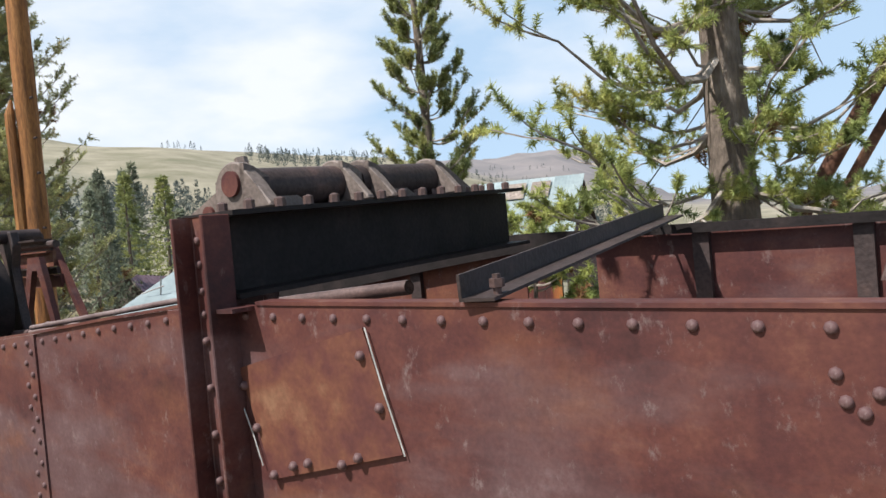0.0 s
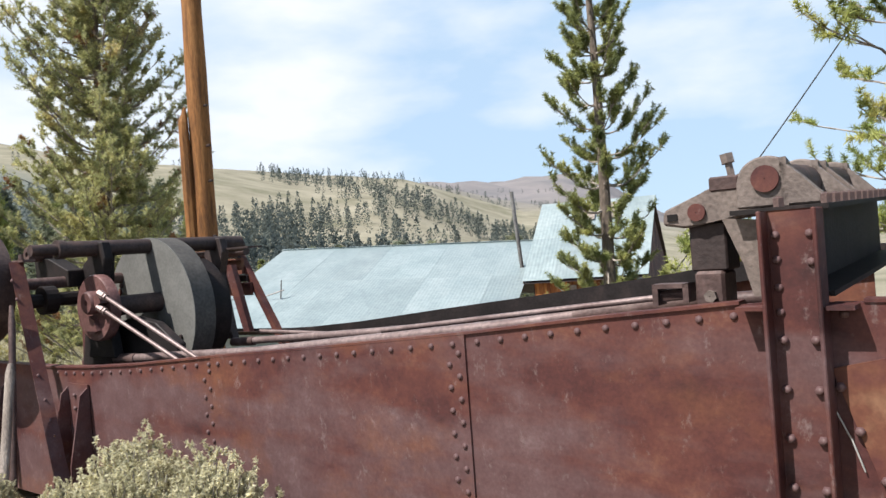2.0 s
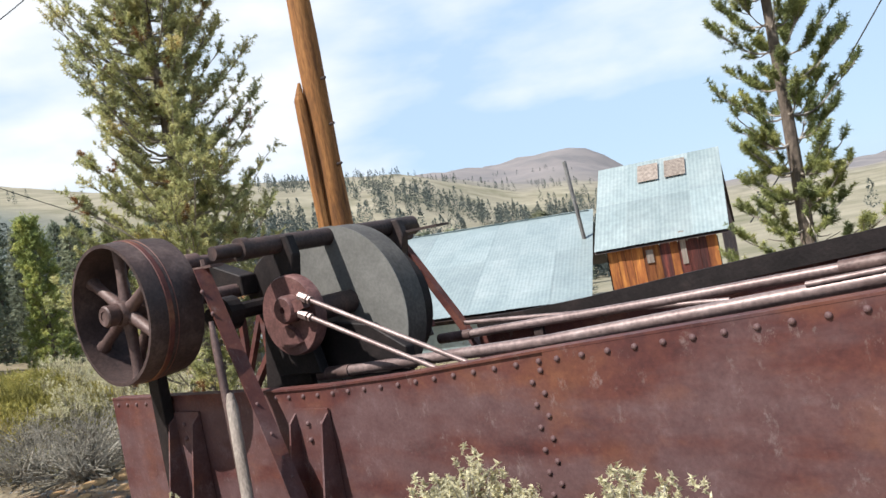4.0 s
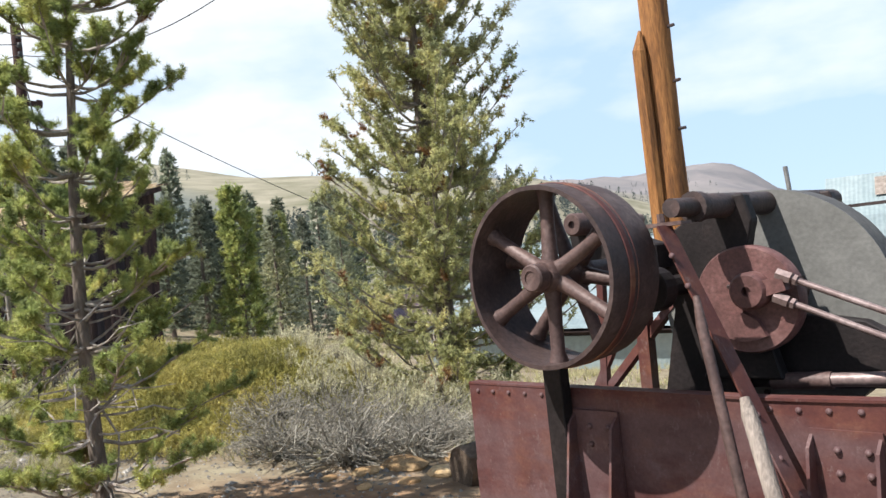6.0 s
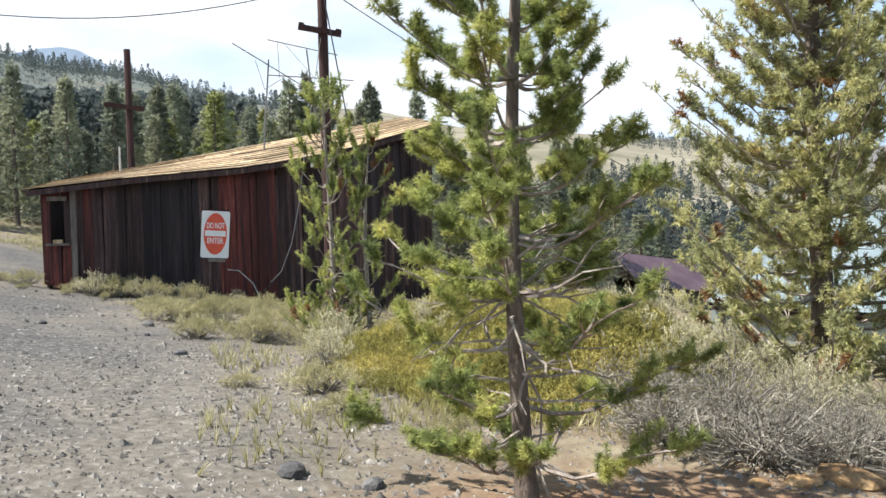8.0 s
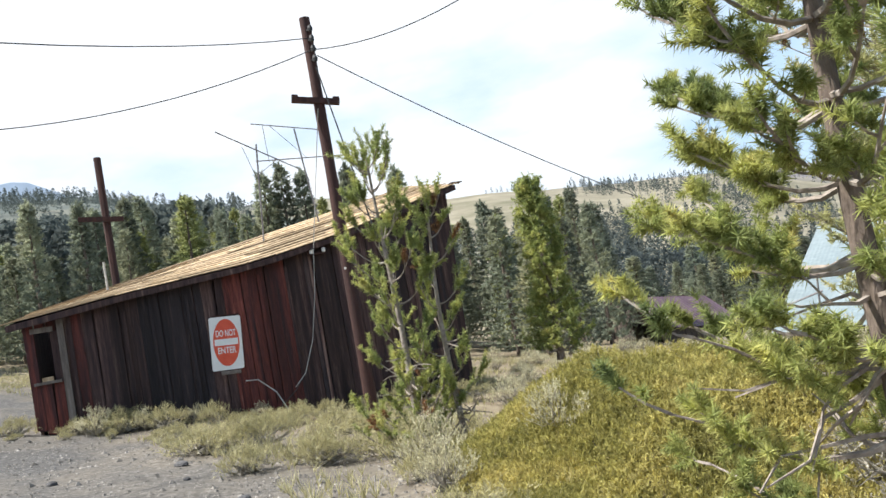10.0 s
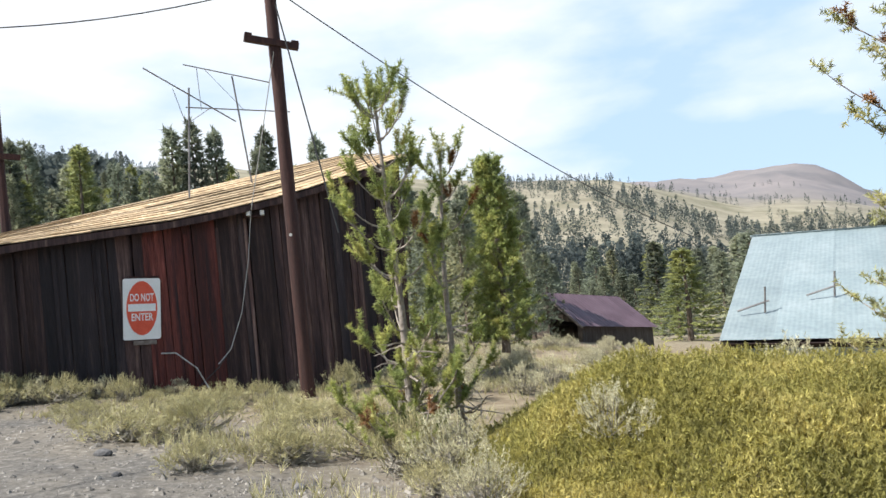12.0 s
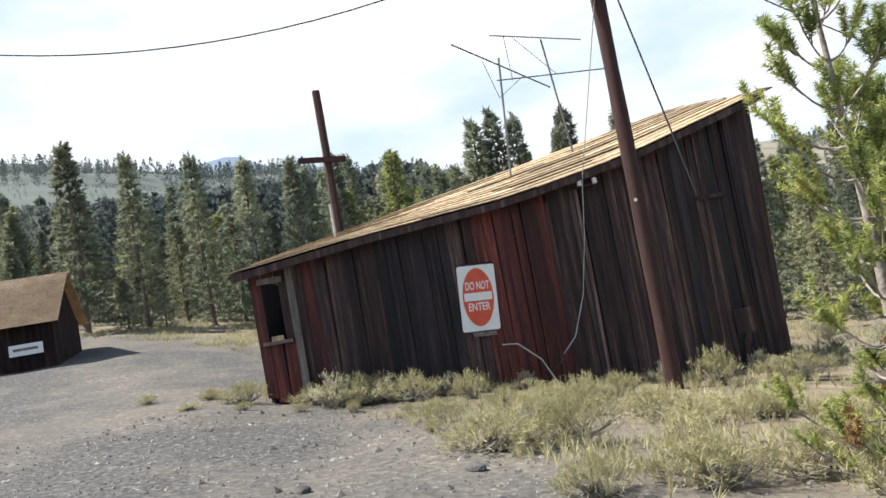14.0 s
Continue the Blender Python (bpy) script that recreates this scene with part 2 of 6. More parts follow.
WIRE = material("wire_black", [(0.3, (0.02, 0.02, 0.02)), (0.7, (0.05, 0.05, 0.05))], rough=0.6, bump=0)
PALEWIRE = material("wire_pale", [(0.3, (0.35, 0.34, 0.32)), (0.7, (0.5, 0.49, 0.46))], rough=0.5, bump=0)
ALU = material("antenna_metal", [(0.3, (0.13, 0.12, 0.12)), (0.7, (0.24, 0.23, 0.22))], rough=0.5, metal=0.4, bump=0)
# near-black colour for the darkness inside openings that aren't cut
BLACK = material("dark_inside", [(0.3, (0.006, 0.005, 0.005)), (0.7, (0.012, 0.01, 0.01))], rough=0.95, bump=0)
BARK = material("bark", [(0.28, (0.075, 0.058, 0.047)), (0.55, (0.16, 0.125, 0.10)), (0.78, (0.30, 0.25, 0.21))], scale=7, fine=30, rough=0.95, stretch=(1.6, 1.6, 0.5), bump=0.9)
LIMB = material("limb_bark", [(0.3, (0.177, 0.144, 0.120)), (0.6, (0.332, 0.290, 0.251)), (0.8, (0.508, 0.468, 0.423))], scale=9, fine=40, rough=0.9, bump=0.4)
NEEDLE = material("pine_needle", [(0.30, (0.135, 0.182, 0.076)), (0.46, (0.295, 0.340, 0.118)), (0.60, (0.475, 0.485, 0.162)), (0.74, (0.66, 0.59, 0.25))], scale=3.2, fine=16, rough=0.55, bump=0, island=0.3, grain=0.3, spec=0.3, through_light=0.5)
NEEDLE_BLUE = material("pine_needle_dark", [(0.30, (0.145, 0.181, 0.086)), (0.5, (0.302, 0.325, 0.128)), (0.68, (0.490, 0.469, 0.174))], scale=2.6, fine=14, rough=0.55, bump=0, island=0.3, grain=0.3, spec=0.3, through_light=0.5)
NEEDLE_OLIVE = material("pine_needle_olive", [(0.30, (0.235, 0.245, 0.135)), (0.48, (0.410, 0.415, 0.195)), (0.62, (0.58, 0.54, 0.265)), (0.74, (0.68, 0.51, 0.27))], scale=2.4, fine=14, rough=0.55, bump=0, island=0.3, grain=0.3, spec=0.3, through_light=0.5)
# forest firs: paler, greyer green that includes the haze before them
NEEDLE_HAZY = material("hazy_forest_needle", [(0.30, (0.130, 0.160, 0.138)), (0.5, (0.228, 0.252, 0.180)), (0.70, (0.37, 0.365, 0.225))], scale=0.9, fine=8, rough=0.6, bump=0, island=0.25, vary=0.28, grain=0.3, spec=0.2, through_light=0.45)
NEEDLE_DEAD = material("dead_needle", [(0.3, (0.20, 0.10, 0.045)), (0.7, (0.32, 0.17, 0.075))], scale=5, fine=20, rough=0.7, bump=0, island=0.25, through_light=0.2)
# far conifers: bluish grey-green with the haze already in it
HAZY_FARTREE = material("hazy_far_tree", [(0.30, (0.080, 0.100, 0.104)), (0.5, (0.108, 0.128, 0.120)), (0.70, (0.142, 0.152, 0.130))], scale=0.05, fine=0.5, rough=0.8, bump=0, island=0.2, grain=0.2, spec=0.1, through_light=0.5)
SAGE = material("sage_leaf", [(0.3, (0.40, 0.375, 0.255)), (0.5, (0.585, 0.55, 0.375)), (0.7, (0.78, 0.74, 0.53))], scale=3, fine=20, rough=0.8, bump=0, island=0.3, grain=0.25, through_light=0.45)
SAGE_GREY = material("sage_grey", [(0.3, (0.177, 0.161, 0.132)), (0.55, (0.338, 0.312, 0.262)), (0.75, (0.608, 0.566, 0.472))], scale=4, fine=20, rough=0.85, bump=0, island=0.4, through_light=0.3)
SHRUB = material("shrub_leaf", [(0.3, (0.178, 0.175, 0.055)), (0.5, (0.356, 0.325, 0.098)), (0.7, (0.540, 0.461, 0.163))], scale=1.6, fine=14, rough=0.7, bump=0, island=0.35, grain=0.35, through_light=0.35)
GRASS = material("dry_grass", [(0.3, (0.290, 0.265, 0.135)), (0.5, (0.430, 0.395, 0.215)), (0.7, (0.62, 0.565, 0.35))], scale=1.2, fine=14, rough=0.8, bump=0, island=0.3, through_light=0.3)
STONE = material("stone", [(0.3, (0.13, 0.122, 0.11)), (0.55, (0.26, 0.24, 0.212)), (0.75, (0.52, 0.49, 0.45))], scale=3, fine=40, rough=0.9, bump=0.4, vary=0.4, island=0.5)
DARKSTONE = material("dark_stone", [(0.3, (0.05, 0.05, 0.052)), (0.55, (0.09, 0.088, 0.088)), (0.75, (0.16, 0.15, 0.145))], scale=5, fine=45, rough=0.9, bump=0.4, vary=0.3)
OCHRE = material("ochre_stone", [(0.3, (0.28, 0.15, 0.065)), (0.55, (0.42, 0.27, 0.13)), (0.75, (0.52, 0.40, 0.24))], scale=4, fine=40, rough=0.9, bump=0.4, vary=0.3)
STUMP = material("stump_wood", [(0.3, (0.06, 0.042, 0.03)), (0.6, (0.14, 0.10, 0.07)), (0.8, (0.24, 0.18, 0.13))], scale=4, fine=30, rough=0.95, bump=0.7)


# ---- terrain ----
AZ = np.array([-60.0, -30, -20, -8, 5, 20, 35, 50, 65, 90])
RAD = np.array([13.0, 20, 30, 50, 100, 200, 400, 900, 2000])
RISE = np.array([
    [-1.0, -2.0, -3.0, -4, -6, -8, -7, -2, 2],
    [-1.1, -1.8, -2.8, -4, -7, -8, -6, -2, 4],
    [-1.05, -1.75, -2.7, -4, -7, -8, -4, 2, 8],
    [-0.9, -1.5, -2.4, -4.0, -6, -2, 10, 46, 165],
    [-0.62, -1.1, -1.75, -3.4, -3, 8, 39, 85, 160],
    [-0.28, -0.5, -0.6, -0.5, 1, 14, 55, 100, 180],
    [0.1, 0.05, 0.3, 2, 6, 22, 60, 138, 300],
    [0.48, 0.7, 1.5, 3.6, 9, 30, 74, 166, 385],
    [0.85, 1.25, 2.3, 4.6, 12, 36, 86, 195, 450],
    [1.35, 1.9, 2.8, 5.0, 12, 36, 86, 192, 445]])
HEART = (-6.0, 4.0)


def plain(x, y):
    return np.clip(-0.0865 * x - 0.073 * y, -2.0, 1.6)


def gz(x, y):
    """The ground's height."""
    x, y = np.asarray(x, float), np.asarray(y, float)
    dx, dy = x - HEART[0], y - HEART[1]
    r, az = np.hypot(dx, dy), np.degrees(np.arctan2(-dx, dy))
    back = np.clip((np.abs(az - 15) - 75) / 60, 0, 1)
    az = np.clip(az, AZ[0], AZ[-1])
    i = np.clip(np.searchsorted(AZ, az) - 1, 0, len(AZ) - 2)
    f = (az - AZ[i]) / (AZ[i + 1] - AZ[i])
    f = f * f * (3 - 2 * f)
    lr = np.log(np.maximum(r, 13.0))
    LR = np.log(RAD)
    j = np.clip(np.searchsorted(LR, lr) - 1, 0, len(RAD) - 2)
    g = np.clip((lr - LR[j]) / (LR[j + 1] - LR[j]), 0, 1.6)
    far = (1 - f) * ((1 - g) * RISE[i, j] + g * RISE[i, j + 1]) + f * ((1 - g) * RISE[i + 1, j] + g * RISE[i + 1, j + 1])
    far = far * (1 - back) + plain(x, y) * back
    k = np.clip((r - 11) / 5, 0, 1)
    k = k * k * (3 - 2 * k)
    return (1 - k) * plain(x, y) + k * far


def roughness(x, y):
    """Small unevenness, larger on the far hills."""
    r = np.hypot(x - HEART[0], y - HEART[1])
    near = 0.03 * np.sin(1.3 * x + 0.7 * y) * np.sin(0.9 * y - 1.7) + 0.012 * np.sin(4.1 * x) * np.sin(3.7 * y + 1)
    big = np.clip((r - 60) / 400, 0, 1) * (0.012 * r) * (np.sin(x * 0.021 + 1) * np.sin(y * 0.017) + 0.5 * np.sin(x * 0.06) * np.sin(y * 0.05 + 2)) * 0.5
    peak = 21 * np.exp(-(((x - 301) / 75) ** 2 + ((y - 1676) / 200) ** 2))
    return near + big + peak


def mound(x, y):
    return 0.62 * np.exp(-((np.abs(x + 8.9) / 1.9) ** 3 + (np.abs(y - 10.1) / 1.35) ** 3))


def ground(x, y):
    return gz(x, y) + mound(np.asarray(x, float), np.asarray(y, float)) + roughness(np.asarray(x, float), np.asarray(y, float))


def gh(x, y):
    return float(ground(x, y))


# ---- mesh helpers ----
def finish(name, verts, faces, mat, parent=None, smooth=False):
    me = bpy.data.meshes.new(name)
    me.from_pydata([tuple(v) for v in verts], [], [tuple(f) for f in faces])
    me.materials.append(mat)
    if smooth:
        me.shade_smooth()
    ob = new(name, me)
    if parent:
        ob.parent = parent
    return ob


def part(name, bm, mat, parent=None, label="", smooth=False, bevel=0.0):
    """Links a bmesh as one mesh object under a thing or a part."""
    if bevel:
        bmesh.ops.bevel(bm, geom=bm.edges[:], offset=bevel, segments=1, affect="EDGES", clamp_overlap=True)
    bmesh.ops.recalc_face_normals(bm, faces=bm.faces[:])
    me = bpy.data.meshes.new(name)
    bm.to_mesh(me)
    bm.free()
    me.materials.append(mat)
    if smooth:
        for p in me.polygons:
            p.use_smooth = True
        me.set_sharp_from_angle(angle=radians(40))
    ob = new(name, me)
    if parent:
        ob.parent = parent
    if label:
        ob["label"] = label
    return ob


def thing(name, m, label, category, group="", kind=""):
    ob = new(name)
    ob.matrix_world = m
    return tagged(ob, label, category, group, kind)


def box(bm, lo, hi, m=None):
    vs = [bm.verts.new((x, y, z)) for x in (lo[0], hi[0]) for y in (lo[1], hi[1]) for z in (lo[2], hi[2])]
    for f in ((0, 1, 3, 2), (4, 6, 7, 5), (0, 4, 5, 1), (2, 3, 7, 6), (0, 2, 6, 4), (1, 5, 7, 3)):
        bm.faces.new([vs[i] for i in f])
    if m is not None:
        bmesh.ops.transform(bm, matrix=m, verts=vs)
    return vs


def prism(bm, outline, axis, lo, hi):
    """A flat outline pushed along an axis ('x', 'y' or 'z') from lo to hi."""
    def at(a, b, h):
        return {"x": (h, a, b), "y": (a, h, b), "z": (a, b, h)}[axis]
    A_, B_ = [bm.verts.new(at(a, b, lo)) for a, b in outline], [bm.verts.new(at(a, b, hi)) for a, b in outline]
    bm.faces.new(A_)
    bm.faces.new(B_[::-1])
    for i in range(len(outline)):
        k = (i + 1) % len(outline)
        bm.faces.new((A_[i], B_[i], B_[k], A_[k]))


def tube(bm, points, radii, n=8, cap=True):
    """A round bar along points."""
    points = [Vector(p) for p in points]
    if not hasattr(radii, "__len__"):
        radii = [radii] * len(points)
    radii = [float(r) for r in radii]
    rings = []
    side = None
    for i, p in enumerate(points):
        d = (points[min(i + 1, len(points) - 1)] - points[max(i - 1, 0)]).normalized()
        if side is None:
            side = d.orthogonal().normalized()
        side = (side - d * side.dot(d)).normalized()
        up = d.cross(side)
        rings.append([bm.verts.new(p + radii[i] * (math.cos(a) * side + math.sin(a) * up)) for a in [2 * math.pi * k / n for k in range(n)]])
    for a, b in zip(rings, rings[1:]):
        for k in range(n):
            bm.faces.new((a[k], a[(k + 1) % n], b[(k + 1) % n], b[k]))
    if cap:
        bm.faces.new(rings[0][::-1])
        bm.faces.new(rings[-1])


def ring(bm, centre, axis, rings_, n=40):
    """A body turned about an axis through centre: rings_ of (radius, offset along the axis), closed from last to first."""
    axis = Vector(axis).normalized()
    side = axis.orthogonal().normalized()
    up = axis.cross(side)
    loops = [[bm.verts.new(Vector(centre) + axis * o + r * (math.cos(a) * side + math.sin(a) * up)) for a in [2 * math.pi * k / n for k in range(n)]] for r, o in rings_]
    for i in range(len(loops)):
        a, b = loops[i], loops[(i + 1) % len(loops)]
        for k in range(n):
            bm.faces.new((a[k], a[(k + 1) % n], b[(k + 1) % n], b[k]))


# the ground: one sheet to the horizon
def terrain():
    rad = np.concatenate([np.linspace(0, 26, 105), 26 * (2600 / 26) ** (np.linspace(0, 1, 90)[1:])])
    ang = np.linspace(0, 2 * np.pi, 289)[:-1]
    R_, T_ = np.meshgrid(rad[1:], ang, indexing="ij")
    X, Y = HEART[0] + R_ * np.cos(T_), HEART[1] + R_ * np.sin(T_)
    Z = ground(X, Y)
    vs = np.concatenate([[[HEART[0], HEART[1], gh(*HEART)]], np.stack([X, Y, Z], -1).reshape(-1, 3)])
    m = len(ang)
    k = np.arange(m)
    fs = [(0, 1 + a, 1 + (a + 1) % m) for a in range(m)]
    for i in range(len(rad) - 2):
        a = 1 + i * m
        fs.extend(zip(a + k, a + m + k, a + m + (k + 1) % m, a + (k + 1) % m))
    m_ = bpy.data.materials.new("ground")
    m_.use_nodes = True
    n, l = m_.node_tree.nodes, m_.node_tree.links
    bsdf = n["Principled BSDF"]
    bsdf.inputs["Roughness"].default_value = 0.95
    bsdf.inputs["Specular IOR Level"].default_value = 0.15
    geo = n.new("ShaderNodeNewGeometry")

    def noise_ramp(scale, stops, detail=6.0):
        t = n.new("ShaderNodeTexNoise")
        t.inputs["Scale"].default_value, t.inputs["Detail"].default_value, t.inputs["Roughness"].default_value = scale, detail, 0.62
        l.new(geo.outputs["Position"], t.inputs["Vector"])
        r = n.new("ShaderNodeValToRGB")
        while len(r.color_ramp.elements) < len(stops):
            r.color_ramp.elements.new(0.5)
        for e, (p, c) in zip(r.color_ramp.elements, stops):
            e.position, e.color = p, (*c, 1)
        l.new(t.outputs["Fac"], r.inputs["Fac"])
        return r.outputs["Color"], t.outputs["Fac"]

    def mix(fac, a, b):
        x = n.new("ShaderNodeMixRGB")
        l.new(fac, x.inputs["Fac"])
        l.new(a, x.inputs["Color1"])
        l.new(b, x.inputs["Color2"])
        return x.outputs["Color"]

    cinder, _ = noise_ramp(17, [(0.32, (0.055, 0.053, 0.052)), (0.5, (0.095, 0.092, 0.088)), (0.62, (0.15, 0.144, 0.136)), (0.72, (0.40, 0.385, 0.36))], 12)
    dusty, _ = noise_ramp(13, [(0.3, (0.100, 0.088, 0.072)), (0.5, (0.160, 0.143, 0.119)), (0.62, (0.22, 0.198, 0.167)), (0.72, (0.45, 0.42, 0.37))], 12)
    worn, _ = noise_ramp(0.42, [(0.42, (0.0, 0.0, 0.0)), (0.58, (0.85, 0.85, 0.85))], 8)
    gravel = mix(worn, cinder, dusty)
    soil, _ = noise_ramp(3, [(0.3, (0.14, 0.105, 0.072)), (0.5, (0.21, 0.172, 0.118)), (0.7, (0.30, 0.265, 0.18))], 10)
    meadow, _ = noise_ramp(0.05, [(0.3, (0.135, 0.132, 0.085)), (0.5, (0.225, 0.205, 0.150)), (0.7, (0.31, 0.282, 0.215))], 12)
    red, _ = noise_ramp(6, [(0.3, (0.15, 0.072, 0.038)), (0.6, (0.26, 0.145, 0.08)), (0.75, (0.34, 0.22, 0.13))], 10)
    sep = n.new("ShaderNodeSeparateXYZ")
    l.new(geo.outputs["Position"], sep.inputs[0])

    def dist(cx, cy, lo, hi, jag):
        v = n.new("ShaderNodeVectorMath")
        v.operation = "DISTANCE"
        flat = n.new("ShaderNodeCombineXYZ")
        l.new(sep.outputs["X"], flat.inputs["X"])
        l.new(sep.outputs["Y"], flat.inputs["Y"])
        l.new(flat.outputs[0], v.inputs[0])
        v.inputs[1].default_value = (cx, cy, 0)
        t = n.new("ShaderNodeTexNoise")
        t.inputs["Scale"].default_value, t.inputs["Detail"].default_value = 1.1, 6.0
        l.new(geo.outputs["Position"], t.inputs["Vector"])
        add = n.new("ShaderNodeMath")
        add.operation = "MULTIPLY_ADD"
        l.new(t.outputs["Fac"], add.inputs[0])
        add.inputs[1].default_value = jag
        l.new(v.outputs["Value"], add.inputs[2])
        mr = n.new("ShaderNodeMapRange")
        mr.inputs["From Min"].default_value, mr.inputs["From Max"].default_value = lo + jag / 2, hi + jag / 2
        l.new(add.outputs[0], mr.inputs["Value"])
        return mr.outputs["Result"]

    road = n.new("ShaderNodeMath")
    road.operation = "MULTIPLY"
    l.new(dist(-22.0, -2.0, 14.6, 17.0, 2.6), road.inputs[0])
    l.new(dist(-32.0, 3.0, 15.5, 18.0, 3.0), road.inputs[1])
    col = mix(road.outputs[0], gravel, soil)
    col = mix(dist(-6.6, 5.9, 1.0, 2.2, 1.2), red, col)
    col = mix(dist(-6, 4, 28, 60, 14), col, meadow)
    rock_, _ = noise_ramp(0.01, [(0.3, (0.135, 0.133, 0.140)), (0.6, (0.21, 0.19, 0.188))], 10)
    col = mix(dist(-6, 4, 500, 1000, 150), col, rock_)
    # wooded slopes, lightened and blued: distance haze mixed into the colour
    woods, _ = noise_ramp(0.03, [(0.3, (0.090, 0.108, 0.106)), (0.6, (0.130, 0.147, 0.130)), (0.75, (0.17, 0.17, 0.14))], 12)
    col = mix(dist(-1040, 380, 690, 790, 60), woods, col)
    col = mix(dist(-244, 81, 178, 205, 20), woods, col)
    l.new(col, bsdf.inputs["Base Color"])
    bump = n.new("ShaderNodeBump")
    bump.inputs["Strength"].default_value, bump.inputs["Distance"].default_value = 0.5, 0.03
    t = n.new("ShaderNodeTexNoise")
    t.inputs["Scale"].default_value, t.inputs["Detail"].default_value = 18.0, 8.0
    l.new(geo.outputs["Position"], t.inputs["Vector"])
    l.new(t.outputs["Fac"], bump.inputs["Height"])
    l.new(bump.outputs["Normal"], bsdf.inputs["Normal"])
    ob = finish("ground", vs, fs, m_, smooth=True)
    return tagged(ob, "gravelly dry slope with tan grass hills behind", "ground", kind="structure")


terrain()


# ---- the rake classifier: a long riveted tank with its drive ----
U, V = Vector((0.798, -0.603, 0)), Vector((0.603, 0.798, 0))
TANK = Matrix(((U.x, V.x, 0, -5.41), (U.y, V.y, 0, 5.87), (0, 0, 1, 0), (0, 0, 0, 1)))
TOP_S = [0.0, 1.55, 1.9, 2.4, 3.17, 4.0, 4.75, 5.3, 5.85, 6.2, 7.1, 7.7, 9.2]
TOP_Z = [0.945, 0.945, 0.955, 0.985, 1.052, 1.118, 1.182, 1.238, 1.287, 1.279, 1.265, 1.257, 1.25]


def top(s):
    return float(np.interp(s, TOP_S, TOP_Z))


def far_top(s):
    return top(s) + float(np.interp(s, [1.5, 2.6, 4.1, 5, 5.9, 9.2], [0.0, 0.018, 0.05, 0.078, 0.1, 0.12]))


def plate_outline(a, b, bottom, height):
    ss = [a] + [s for s in TOP_S if a < s < b] + [b]
    return [(s, height(s)) for s in ss] + [(b, bottom), (a, bottom)]


def rivet_mesh(r, h, n=8):
    bm = bmesh.new()
    rings = [[bm.verts.new((q * math.cos(a), -z, q * math.sin(a))) for a in [2 * math.pi * k / n for k in range(n)]] for q, z in ((r, -0.002), (r * 0.95, h * 0.45), (r * 0.6, h * 0.85))]
    for a, b in zip(rings, rings[1:]):
        for k in range(n):
            bm.faces.new((a[k], b[k], b[(k + 1) % n], a[(k + 1) % n]))
    bm.faces.new(rings[-1])
    bmesh.ops.recalc_face_normals(bm, faces=bm.faces[:])
    me = bpy.data.meshes.new("rivet")
    bm.to_mesh(me)
    bm.free()
    me.materials.append(RUST)
    for p in me.polygons:
        p.use_smooth = True
    return me


